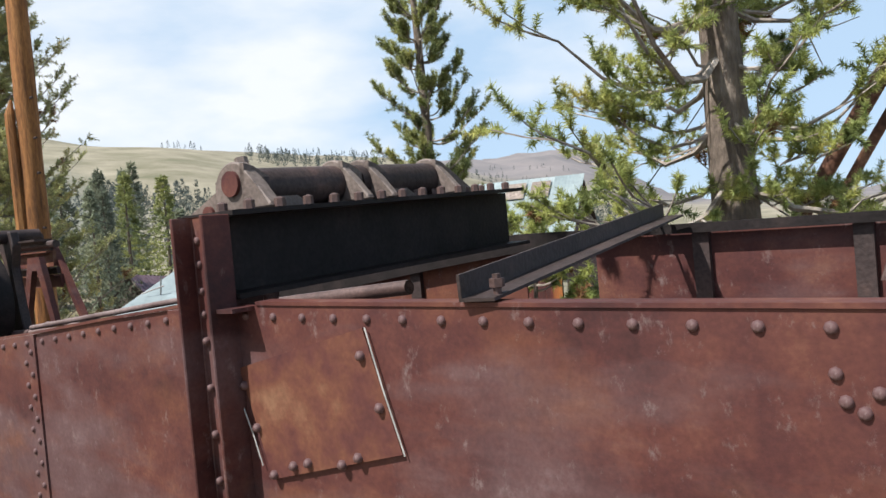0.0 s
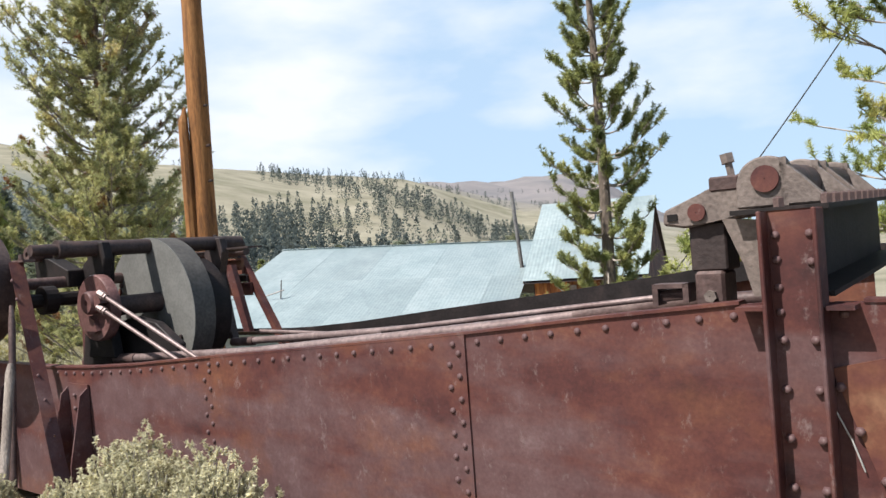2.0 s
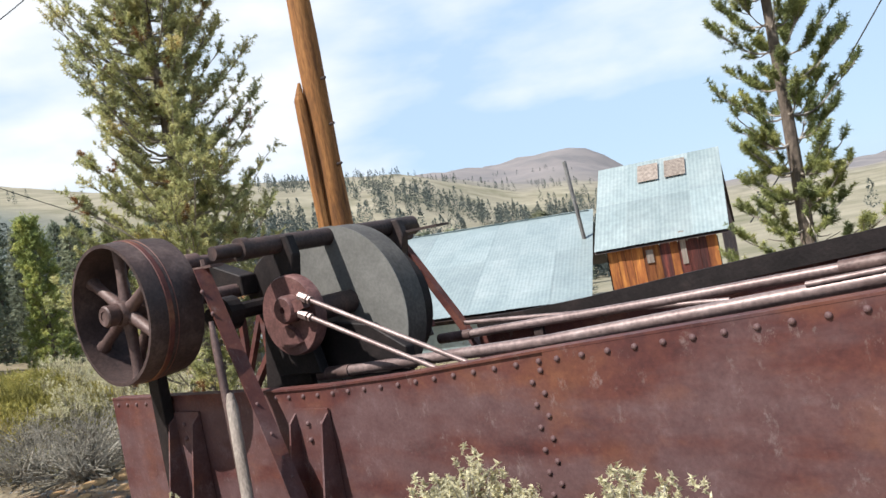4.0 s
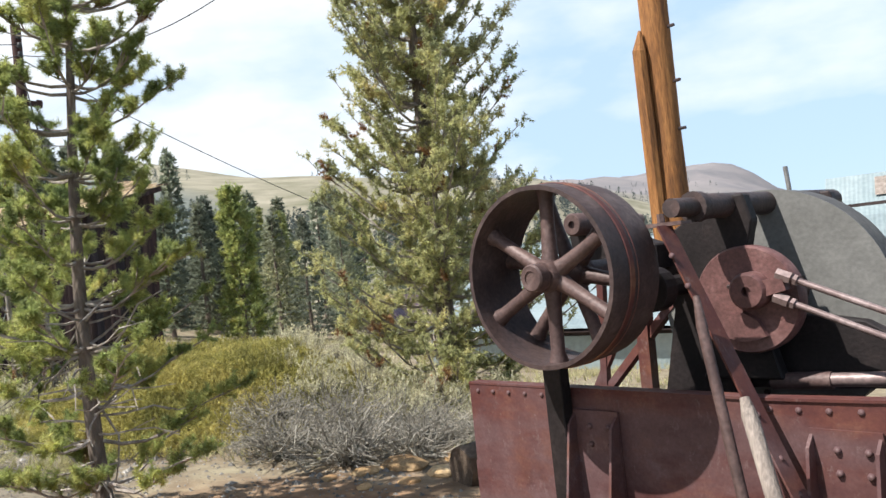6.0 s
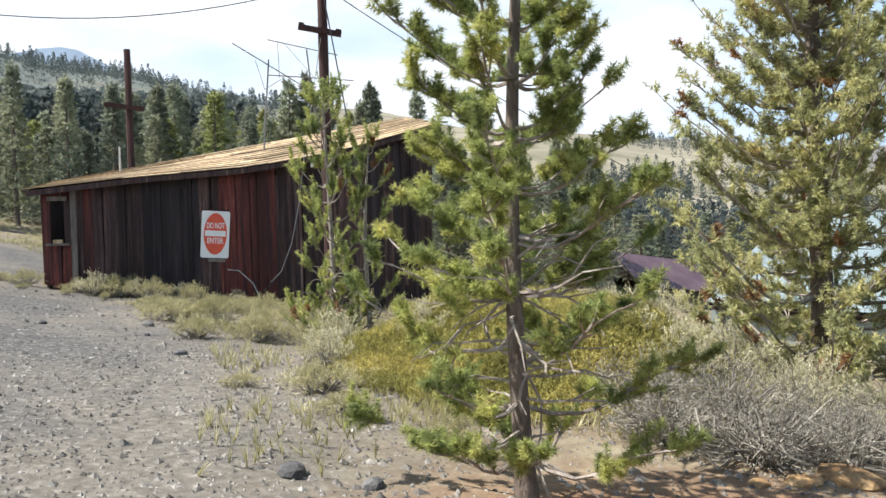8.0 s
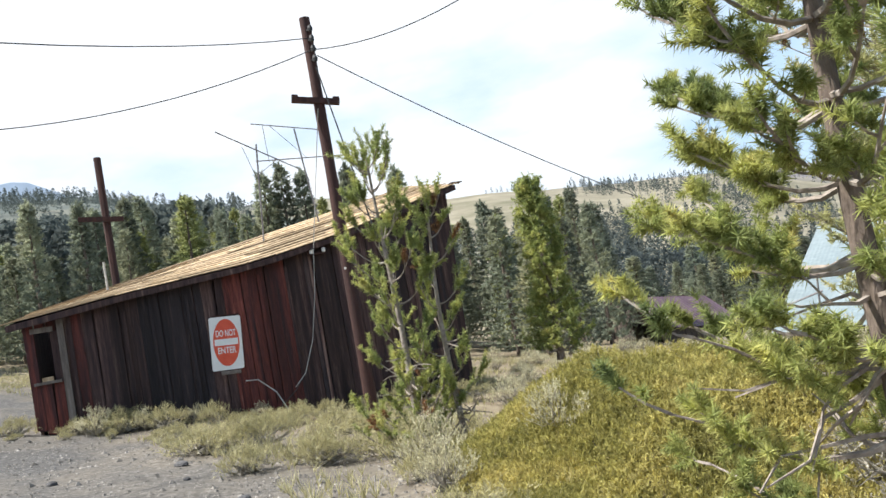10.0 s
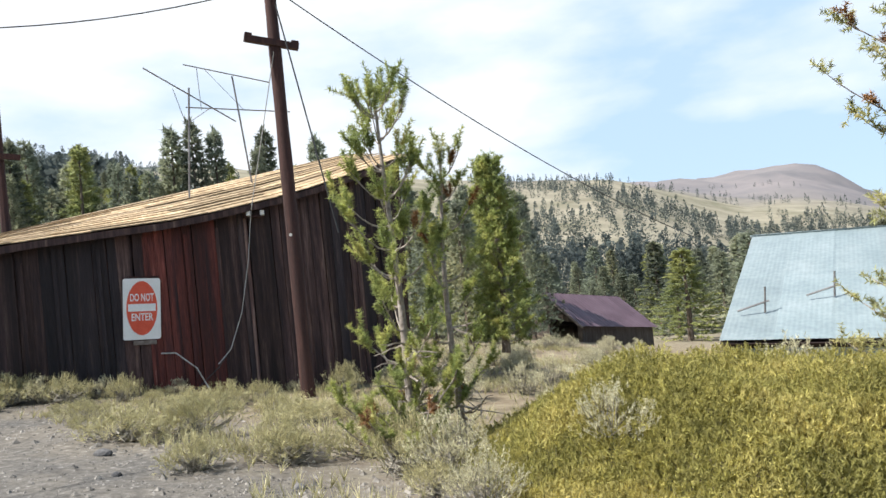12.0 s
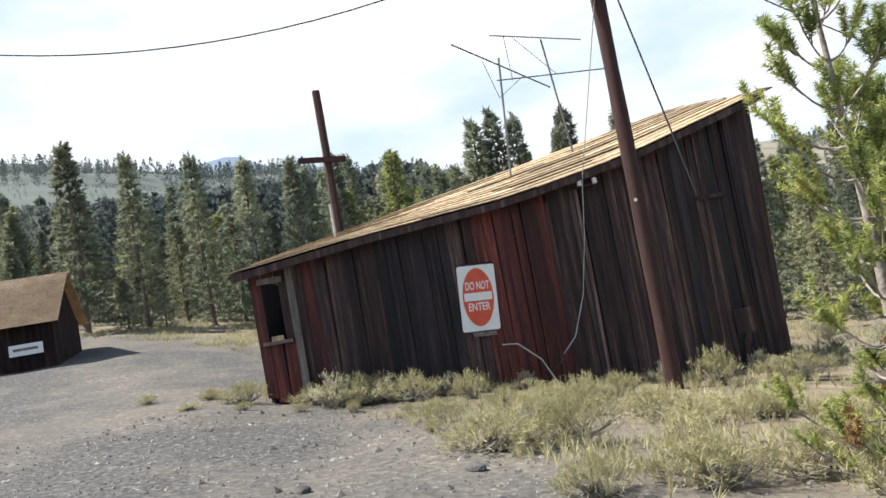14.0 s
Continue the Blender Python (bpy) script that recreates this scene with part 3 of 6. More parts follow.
def classifier():
    root = thing("rake_classifier", TANK, "long rust-red riveted steel rake classifier tank with drive wheel", "mining machine")
    rivet = rivet_mesh(0.0125, 0.010)
    bolt = rivet_mesh(0.0145, 0.017, 6)

    def rivets(parent, places, w, mesh=rivet):
        for s, z in places:
            o = new("rivet" if mesh is rivet else "bolt", mesh)
            o.parent, o.location = parent, (s, w, z)

    # near side, plate by plate, each lapped a little over the next
    for a, b, w in ((0.0, 0.56, -0.004), (0.56, 3.17, 0.002), (3.165, 4.75, -0.006), (4.745, 5.88, 0.002), (5.99, 9.2, -0.002)):
        bm = bmesh.new()
        prism(bm, plate_outline(a, b, 0.10, top), "y", w, w + 0.012)
        p = part("side_plate", bm, RUST, root)
        edge = [(s, top(s) - 0.032) for s in np.arange(a + 0.06, b - 0.02, 0.105 if b < 8 else 0.118)]
        rivets(p, edge if a != 0.56 else [q for q in edge if q[0] > 1.55], w)
        if b in (3.17, 4.75):
            for row in (0.03, 0.075):
                rivets(p, [(b - row, z) for z in np.arange(top(b) - (0.07 if row < 0.05 else 0.115), 0.2, -0.088)], w)
        if a > 5.9:
            rivets(p, [(7.586, 1.148), (7.599, 1.101), (7.626, 1.083), (7.65, 1.118), (7.70, 1.148)], w)
    # lip along the near top
    for a, b in ((0.0, 5.77), (6.1, 9.2)):
        bm = bmesh.new()
        ss = [a] + [s for s in TOP_S if a < s < b] + [b]
        prism(bm, [(s, top(s) + 0.001) for s in ss] + [(s, top(s) + 0.011) for s in ss[::-1]], "y", -0.007, 0.062)
        part("top_angle", bm, RUST, root)
    # far side with its dark lip
    for a, b in ((1.5, 5.85), (6.24, 9.2)):
        bm = bmesh.new()
        prism(bm, plate_outline(a, b, 0.10, far_top), "y", 1.9, 1.912)
        p = part("side_plate", bm, RUST, root)
        for s in np.arange(a + 0.47, b, 1.05 if a < 2 else 0.62):
            bm = bmesh.new()
            box(bm, (s, 1.87, 0.3), (s + 0.07, 1.9, far_top(s) - 0.02))
            part("stiffener", bm, DARK, p)
    bm = bmesh.new()
    ss = [s for s in TOP_S if s >= 1.5]
    prism(bm, [(s, far_top(s) - (0.035 if s > 5.9 else 0.085)) for s in ss] + [(s, far_top(s) + (0.006 if s > 5.5 else 0.02)) for s in ss[::-1]], "y", 1.84, 1.868)
    part("top_angle", bm, SHADED_IRON, root, "dark bent steel angle")
    # end plates and floor
    bm = bmesh.new()
    box(bm, (-0.012, 0.0, 0.1), (0.0, 1.912, 0.55))
    part("end_plate", bm, RUST, root)
    bm = bmesh.new()
    box(bm, (9.2, 0.0, 0.1), (9.212, 1.912, 1.25))
    part("end_plate", bm, RUST, root)
    bm = bmesh.new()
    prism(bm, [(0.0, 0.12), (2.2, 0.40), (6.0, 0.80), (9.2, 0.98), (9.2, 0.94), (6.0, 0.76), (2.2, 0.36), (0.0, 0.08)], "y", 0.015, 1.9)
    part("tank_floor", bm, DARK, root)
    # patch with bolts
    bm = bmesh.new()
    prism(bm, [(6.01, 1.100), (6.512, 1.221), (6.61, 0.908), (6.115, 0.785)], "y", -0.013, -0.0045)
    p = part("patch_plate", bm, RUST_PATCH, root, "orange rusty patch plate")
    rivets(p, [(6.03, 1.05), (6.07, 0.93), (6.125, 0.80), (6.21, 0.835), (6.27, 0.85), (6.40, 0.86), (6.46, 0.885), (6.55, 1.02), (6.50, 1.15)], -0.013, bolt)
    bm = bmesh.new()
    tube(bm, [(6.52, -0.012, 1.222), (6.565, -0.014, 1.07), (6.617, -0.012, 0.905)], 0.0022, 5)
    part("weld_bead", bm, PALEWIRE, p, "pale broken weld")
    bm = bmesh.new()
    tube(bm, [(6.005, -0.012, 1.0), (6.05, -0.014, 0.9), (6.075, -0.012, 0.82)], 0.0022, 5)
    part("weld_bead", bm, PALEWIRE, p, "pale broken weld")

    # post that carries the cross girder
    for w, side in ((0.0, -1),):
        bm = bmesh.new()
        e0, e1 = w + side * 0.098, w + side * 0.018
        prism(bm, [(5.860, e0), (5.872, e0), (5.872, e1 + side * 0.012), (6.003, e1 + side * 0.012), (6.003, e0), (6.015, e0), (6.015, e1 - side * 0.018), (5.860, e1 - side * 0.018)], "z", 0.1, 1.55)
        p = part("post", bm, RUST, root, bevel=0.003)
        if side < 0:
            for s in (5.895, 5.98):
                rivets(p, [(s, z) for z in (1.18, 1.04, 0.9, 0.76)], -0.030, bolt)
            rivets(p, [(5.892, 1.26), (5.982, 1.40), (5.892, 1.33), (5.892, 1.41), (5.892, 1.48), (5.982, 1.48)], -0.030)
            bm = bmesh.new()
            box(bm, (6.017, -0.08, 1.268), (6.09, 0.06, 1.28))
            box(bm, (5.78, -0.08, 1.268), (5.858, 0.06, 1.279))
            part("foot_angle", bm, RUST, p)
    # girder and flanges coloured near-black for the shade on them
    bm = bmesh.new()
    m = Matrix.Translation((0, 0, 0)) @ Matrix(((1, 0, 0, 0), (0, 1, 0, 0), (0, 0.030, 1, 0), (0, 0, 0, 1)))
    box(bm, (5.90, 0.0, 1.316), (5.92, 1.66, 1.544), m)
    girder = part("cross_girder", bm, SHADED_IRON, root, "shadowed dark steel girder")
    for lo, hi in (((5.86, 0.0, 1.30), (6.03, 1.66, 1.315)), ((5.76, 0.0, 1.545), (6.03, 1.64, 1.56))):
        bm = bmesh.new()
        box(bm, lo, hi, m)
        part("flange", bm, SHADED_IRON, girder)
    bm = bmesh.new()
    ring(bm, (0, 0, 0), (0, 0, 1), [(0.017, -0.02), (0.017, 0.008), (0.003, 0.014)], 6)
    first = part("bolt", bm, BROWN, girder)
    first.location = (5.88, 0.08, 1.58)
    for s in (5.88, 6.01):
        for w in np.arange(0.08 if s > 6 else 0.2, 1.62, 0.12):
            o = new("bolt", first.data)
            o.parent, o.location = girder, (s, w, 1.578 + 0.03 * w)
    # bearing castings and roller on the girder
    bm = bmesh.new()
    tube(bm, [(5.83, 0.21, 1.638), (5.83, 0.64, 1.652)], 0.068, 16)
    tube(bm, [(5.83, 0.72, 1.655), (5.83, 1.2, 1.67)], 0.068, 16)
    part("roller", bm, DARK, root, smooth=True)
    for i, w in enumerate((0.17, 0.62, 0.76, 1.18)):
        bm = bmesh.new()
        z = 1.562 + 0.03 * w
        arc = [(5.825 + 0.088 * math.cos(a), z + 0.085 + 0.075 * math.sin(a)) for a in np.linspace(math.pi, 0.35 * math.pi, 8)]
        prism(bm, [(5.73, z)] + arc + [(5.93, z + 0.085), (6.0, z + 0.012), (6.0, z)], "y", w, w + (0.05 if i == 0 else 0.035))
        p = part("bearing_bracket", bm, CAST, root, bevel=0.006)
        if i == 0:
            bm = bmesh.new()
            ring(bm, (5.825, w - 0.012, z + 0.088), (0, 1, 0), [(0.042, 0), (0.042, 0.02), (0.002, 0.02), (0.002, 0)], 24)
            part("pin", bm, RUST, p, "red-brown round pin end", smooth=True)
        bm = bmesh.new()
        prism(bm, [(w, z), (w + 0.28, z + 0.01), (w + 0.04, z + 0.14), (w, z + 0.15)], "x", 5.868, 5.888)
        part("gusset", bm, CAST, p)
    # rocker arm with its hanger
    bm = bmesh.new()
    prism(bm, [(5.885, 1.60), (5.86, 1.70), (5.76, 1.705), (5.60, 1.64), (5.455, 1.585), (5.45, 1.535), (5.53, 1.52), (5.62, 1.535), (5.72, 1.545)], "y", 0.26, 0.44)
    arm = part("rocker_arm", bm, CAST, root, bevel=0.008)
    bm = bmesh.new()
    ring(bm, (5.574, 0.248, 1.572), (0, 1, 0), [(0.03, 0), (0.03, 0.02), (0.002, 0.02), (0.002, 0)], 20)
    part("pin", bm, RUST, arm, "red rusted pin end", smooth=True)
    # black block on the arm for the darkness of a slot
    bm = bmesh.new()
    box(bm, (5.47, 0.254, 1.548), (5.505, 0.27, 1.572))
    part("slot", bm, BLACK, arm)
    bm = bmesh.new()
    tube(bm, [(5.675, 0.35, 1.66), (5.66, 0.35, 1.745)], 0.014, 6)
    tube(bm, [(5.662, 0.35, 1.733), (5.656, 0.35, 1.765)], 0.024, 6)
    part("set_bolt", bm, CAST, arm)
    bm = bmesh.new()
    box(bm, (5.62, 0.255, 1.635), (5.72, 0.45, 1.685), Matrix.Translation((0, 0, 0)))
    part("wedge_block", bm, BROWN, arm, bevel=0.006)
    bm = bmesh.new()
    box(bm, (5.53, 0.29, 1.37), (5.655, 0.43, 1.535))
    hanger = part("hanger", bm, DARK, root, bevel=0.006)
    bm = bmesh.new()
    box(bm, (5.545, 0.27, 1.215), (5.645, 0.41, 1.37))
    part("hanger_block", bm, BROWN, hanger, "dusty rust-brown block", bevel=0.01)
    bm = bmesh.new()
    ring(bm, (5.60, 0.26, 1.285), (0, 1, 0), [(0.022, -0.01), (0.022, 0.012), (0.002, 0.012), (0.002, -0.01)], 6)
    part("bolt", bm, CAST, hanger)
    bm = bmesh.new()
    prism(bm, [(5.72, 1.54), (5.82, 1.53), (5.835, 1.30), (5.80, 1.30), (5.775, 1.40)], "y", 0.05, 0.07)
    part("tie_strap", bm, CAST, root)
    # long rake rods
    for w, pts, r in ((0.52, [(1.35, 0.915), (2.88, 1.0), (4.63, 1.155), (5.55, 1.265)], 0.030), (0.31, [(4.05, 1.155), (5.42, 1.283)], 0.012), (1.28, [(1.65, 0.935), (3.1, 1.02), (5.6, 1.20)], 0.026), (1.5, [(1.7, 0.99), (3.4, 0.96)], 0.015)):
        bm = bmesh.new()
        tube(bm, [(s, w, z) for s, z in pts], r, 10)
        rod = part("rake_rod", bm, ROD, root, "worn steel rod", smooth=True)
        if len(pts) > 2:
            bm = bmesh.new()
            a, b = Vector((pts[-2][0], w, pts[-2][1])), Vector((pts[-1][0], w, pts[-1][1]))
            tube(bm, [a.lerp(b, 0.35), a.lerp(b, 1.0)], r * 1.35, 10)
            part("sleeve", bm, BROWN, rod, smooth=True)
            bm = bmesh.new()
            tube(bm, [Vector((pts[0][0], w, pts[0][1])), Vector((pts[0][0] + 0.25, w, pts[0][1] + 0.012))], r * 1.25, 10)
            part("sleeve", bm, BROWN, rod, smooth=True)
    bm = bmesh.new()
    box(bm, (5.39, 0.27, 1.255), (5.41, 0.35, 1.32))
    box(bm, (5.50, 0.27, 1.265), (5.52, 0.35, 1.33))
    box(bm, (5.39, 0.27, 1.315), (5.52, 0.35, 1.33))
    tube(bm, [(5.41, 0.31, 1.285), (5.50, 0.31, 1.293)], 0.022, 6)
    part("turnbuckle", bm, BROWN, root)
    # rakes' cross bars inside the tank
    for s in (2.6, 3.5, 4.4, 5.2):
        bm = bmesh.new()
        box(bm, (s, 0.25, top(s) - 0.15), (s + 0.07, 1.7, top(s) - 0.14))
        box(bm, (s, 0.25, top(s) - 0.26), (s + 0.01, 1.7, top(s) - 0.14))
        part("rake_bar", bm, RUST, root)
    # loose angle iron lying over the edges
    bm = bmesh.new()
    a, b = Vector((6.875, -0.02, 1.283)), Vector((6.66, 1.80, 1.415))
    d = (b - a).normalized()
    m = Matrix.Translation(a) @ d.to_track_quat("Y", "Z").to_matrix().to_4x4()
    box(bm, (-0.045, 0, 0), (0.045, (b - a).length, 0.008), m)
    box(bm, (-0.045, 0, 0.008), (-0.037, (b - a).length, 0.062), m)
    part("loose_angle", bm, DARK, root, "bent dark angle iron lying across")
    bm = bmesh.new()
    tube(bm, [(6.90, 0.03, 1.285), (6.90, 0.03, 1.34)], 0.010, 8)
    tube(bm, [(6.90, 0.03, 1.31), (6.90, 0.03, 1.33)], 0.018, 6)
    part("standing_bolt", bm, BROWN, root)
    # inside fitting near the wide end
    bm = bmesh.new()
    prism(bm, [(7.42, 1.12), (7.48, 1.30), (7.55, 1.33), (7.62, 1.30), (7.62, 1.12)], "y", 1.80, 1.87)
    part("inner_bracket", bm, BROWN, root)

    # ---- drive ----
    wheel = part("pulley_wheel", ring_body((0.835, -0.375, 1.478), [(0.376, 0), (0.381, 0.07), (0.384, 0.155), (0.381, 0.24), (0.376, 0.315), (0.358, 0.315), (0.361, 0.155), (0.358, 0)], 64), SHADED_WHEEL, root, "flat-belt pulley, brown with an orange belt band", smooth=True)
    for o0, o1 in ((0.100, 0.134), (0.152, 0.160)):
        bm = bmesh.new()
        ring(bm, (0.835, -0.375, 1.478), (0, 1, 0), [(0.383, o0), (0.3865, o0 + 0.004), (0.3865, o1 - 0.004), (0.383, o1)], 64)
        part("rust_band", bm, RUST_PATCH, wheel, "orange rust stripe", smooth=True)
    for w0 in (-0.27, -0.12):
        for k in range(6):
            a = math.radians(60 * k + 28 + (20 if w0 > -0.2 else 0))
            c, s_ = math.cos(a), math.sin(a)
            bm = bmesh.new()
            tube(bm, [(0.835 + q * c, w0 + 0.012 * q, 1.478 + q * s_) for q in (0.045, 0.09, 0.2, 0.32, 0.362)], [0.044, 0.034, 0.029, 0.031, 0.042], 10)
            part("spoke", bm, BROWN, wheel, smooth=True)
    bm = bmesh.new()
    ring(bm, (0.835, -0.33, 1.478), (0, 1, 0), [(0.060, 0), (0.068, 0.012), (0.068, 0.27), (0.02, 0.27), (0.02, 0)], 28)
    part("hub", bm, BROWN, wheel, smooth=True)
    bm = bmesh.new()
    tube(bm, [(0.835, -0.40, 1.478), (0.835, 0.9, 1.478)], 0.042, 18)
    ring(bm, (0.835, -0.405, 1.478), (0, 1, 0), [(0.050, 0.0), (0.057, 0.008), (0.057, 0.06), (0.03, 0.06), (0.03, 0.0)], 24)
    part("axle", bm, BROWN, root, smooth=True)
    # stand under the pulley and bearing legs
    bm = bmesh.new()
    box(bm, (0.56, -0.075, 0.1), (0.66, -0.008, 1.13))
    part("stand_post", bm, SHADED_IRON, root, bevel=0.004)
    for w in (1.86,):
        bm = bmesh.new()
        prism(bm, [(0.55, 0.94), (0.62, 0.94), (0.80, 1.40), (0.89, 1.40), (1.06, 0.94), (1.14, 0.94), (0.95, 1.52), (0.74, 1.52)], "y", w - 0.02, w + 0.03)
        part("bearing_leg", bm, RUST if w > 1 else DARK, root)
    for s0, s1, z1, r in ((0.83, 0.02, 0.57, 0.032), (0.50, 0.01, 0.57, 0.026), (0.24, 0.13, 0.14, 0.03), (0.50, 0.46, 0.18, 0.05)):
        bm = bmesh.new()
        tube(bm, [(s0, 0.90, 1.38), (s1, 0.92, z1)], r, 4)
        part("inner_strut", bm, RUST, root)
    # line shaft on its cast frames
    bm = bmesh.new()
    tube(bm, [(1.24, 0.03, 1.70), (1.24, 0.25, 1.70)], 0.040, 14)
    tube(bm, [(1.24, 0.25, 1.70), (1.24, 1.72, 1.70)], 0.056, 14)
    tube(bm, [(1.24, 0.20, 1.70), (1.24, 0.25, 1.70)], 0.066, 14)
    part("line_shaft", bm, DARK, root, smooth=True)
    bm = bmesh.new()
    box(bm, (1.18, 1.50, 1.64), (1.62, 1.64, 1.655))
    tube(bm, [(1.24, 1.5, 1.675), (1.24, 1.74, 1.675)], 0.05, 8)
    part("shaft_plate", bm, DARK, root)
    # near frame coloured blacker than the far one, for its shade
    for w, mat in ((0.47, SHADED_IRON), (1.45, DARK)):
        bm = bmesh.new()
        prism(bm, [(1.15, 1.74), (1.33, 1.74), (1.36, 1.62), (1.30, 1.45), (1.36, 1.15), (1.42, 0.93), (1.05, 0.93), (1.18, 1.15), (1.20, 1.45), (1.12, 1.60)], "y", w, w + 0.07)
        part("cast_frame", bm, mat, root, bevel=0.008)
    # frame between pulley and crank, with a countershaft bearing
    bm = bmesh.new()
    prism(bm, [(0.74, 0.62), (1.24, 0.62), (1.20, 1.20), (1.28, 1.66), (1.08, 1.70), (0.90, 1.60), (0.78, 1.44), (0.90, 1.24)], "y", 0.56, 0.60)
    frame_web = part("frame_web", bm, SHADED_IRON, root, bevel=0.006)
    bm = bmesh.new()
    tube(bm, [(0.50, 0.36, 1.70), (0.50, 0.95, 1.70)], 0.038, 14)
    ring(bm, (0.50, 0.34, 1.70), (0, 1, 0), [(0.05, 0), (0.058, 0.01), (0.058, 0.10), (0.02, 0.10), (0.02, 0)], 20)
    part("countershaft", bm, BROWN, frame_web, smooth=True)
    bm = bmesh.new()
    prism(bm, [(0.40, 1.66), (0.62, 1.66), (0.90, 1.56), (0.90, 1.44), (0.42, 1.46)], "y", 0.44, 0.56)
    part("bearing_block", bm, SHADED_IRON, frame_web, bevel=0.006)
    # small stub shaft and gear inside
    bm = bmesh.new()
    tube(bm, [(0.98, 0.12, 1.36), (0.98, 0.55, 1.36)], 0.05, 10)
    ring(bm, (0.98, 0.2, 1.36), (0, 1, 0), [(0.1, 0), (0.1, 0.09), (0.03, 0.09), (0.03, 0)], 18)
    part("pinion", bm, SHADED_IRON, root)
    # gear case: grey drum
    bm = bmesh.new()
    ring(bm, (1.21, 0.885, 1.205), (0, 1, 0), [(0.558, 0), (0.558, 0.006), (0.002, 0.006), (0.002, 0)], 72)
    drum_face = part("gear_case", bm, GREY, root, "large grey sheet-steel gear case", smooth=True)
    bm = bmesh.new()
    ring(bm, (1.21, 0.892, 1.205), (0, 1, 0), [(0.554, 0), (0.554, 0.17), (0.50, 0.17), (0.50, 0)], 72)
    part("case_rim", bm, CASERIM, drum_face, "dark dusty drum rim", smooth=True)
    bm = bmesh.new()
    ring(bm, (1.21, 1.062, 1.205), (0, 1, 0), [(0.552, 0), (0.552, 0.004), (0.002, 0.004), (0.002, 0)], 48)
    part("case_back", bm, DARK, drum_face)
    bm = bmesh.new()
    ring(bm, (1.21, 1.07, 1.19), (0, 1, 0), [(0.40, 0), (0.41, 0.02), (0.41, 0.24), (0.03, 0.24), (0.03, 0)], 48)
    part("second_gear", bm, SHADED_IRON, root, smooth=True)
    for a in (150, 190, 225, 262, 300, 335):
        bm = bmesh.new()
        c, s_ = math.cos(radians(a)), math.sin(radians(a))
        ring(bm, (1.21 + 0.42 * c, 0.88, 1.205 + 0.42 * s_), (0, 1, 0), [(0.016, -0.012), (0.016, 0.01), (0.002, 0.01), (0.002, -0.012)], 6)
        part("case_bolt", bm, DARK, drum_face)
    # dark casing under the shaft
    bm = bmesh.new()
    prism(bm, [(1.02, 0.86), (1.96, 0.89), (1.96, 1.02), (1.72, 1.16), (1.45, 1.20), (1.18, 1.14), (1.06, 1.40), (0.90, 1.42), (0.98, 1.1)], "y", 0.60, 0.67)
    part("drive_casing", bm, SHADED_IRON, root, "black casing, shade put into its colour", bevel=0.006)
    # crank disc, pin boss and connecting rods
    bm = bmesh.new()
    ring(bm, (1.335, 0.385, 1.285), (0, 1, 0), [(0.222, 0), (0.230, 0.012), (0.230, 0.07), (0.02, 0.07), (0.02, 0)], 48)
    crank = part("crank_disc", bm, CRANK, root, "rust-red crank disc", smooth=True)
    bm = bmesh.new()
    ring(bm, (1.375, 0.31, 1.325), (0, 1, 0), [(0.068, 0), (0.080, 0.015), (0.080, 0.08), (0.02, 0.08), (0.02, 0)], 24)
    box(bm, (1.37, 0.325, 1.295), (1.53, 0.384, 1.36), Matrix.Translation((1.42, 0, 1.33)) @ Matrix.Rotation(radians(-14), 4, "Y") @ Matrix.Translation((-1.42, 0, -1.33)))
    part("crank_boss", bm, CRANK, crank, smooth=True)
    bm = bmesh.new()
    arc = [(1.335 + 0.175 * math.cos(q), 1.285 + 0.175 * math.sin(q)) for q in np.linspace(radians(215), radians(300), 9)]
    prism(bm, arc + [(1.39, 1.20), (1.33, 1.235), (1.27, 1.22)], "y", 0.35, 0.384)
    part("counterweight", bm, CRANK, crank)
    bm = bmesh.new()
    tube(bm, [(1.27, 0.37, 1.345), (1.315, 0.352, 1.352)], 0.009, 6)
    part("grease_pin", bm, DARK, crank)
    bm = bmesh.new()
    tube(bm, [(1.335, 0.455, 1.285), (1.335, 0.885, 1.285)], 0.07, 14)
    part("crank_shaft", bm, DARK, crank, smooth=True)
    for a, b in (((1.525, 0.345, 1.378), (2.62, 0.42, 0.892)), ((1.505, 0.345, 1.285), (2.45, 0.42, 0.865))):
        bm = bmesh.new()
        a, b = Vector(a), Vector(b)
        tube(bm, [a, b], 0.0135, 10)
        rod = part("connecting_rod", bm, ROD, root, "thin bright worn rod", smooth=True)
        bm = bmesh.new()
        d = (b - a).normalized()
        tube(bm, [a - d * 0.03, a + d * 0.03], 0.026, 6)
        tube(bm, [a + d * 0.04, a + d * 0.055], 0.024, 6)
        part("nut", bm, ROD, rod)
    # braces and loose pipes beside the drive
    bm = bmesh.new()
    a, b = Vector((1.26, -0.07, 1.63)), Vector((1.92, -0.16, 0.15))
    m = Matrix.Translation(a) @ (b - a).to_track_quat("Y", "Z").to_matrix().to_4x4()
    L = (b - a).length
    box(bm, (-0.042, 0, -0.004), (0.042, L, 0.004), m)
    box(bm, (-0.042, 0, -0.06), (-0.034, L, -0.004), m)
    brace = part("diagonal_brace", bm, RUST, root)
    rivets(brace, [tuple((a.lerp(b, f)).xz) for f in (0.08, 0.16, 0.48, 0.58, 0.66, 0.72, 0.8)], -0.125)
    bm = bmesh.new()
    box(bm, (1.15, -0.06, 1.628), (1.33, 0.02, 1.643))
    tube(bm, [(1.22, -0.02, 1.62), (1.22, -0.02, 1.68)], 0.016, 6)
    part("brace_head", bm, BROWN, brace)
    bm = bmesh.new()
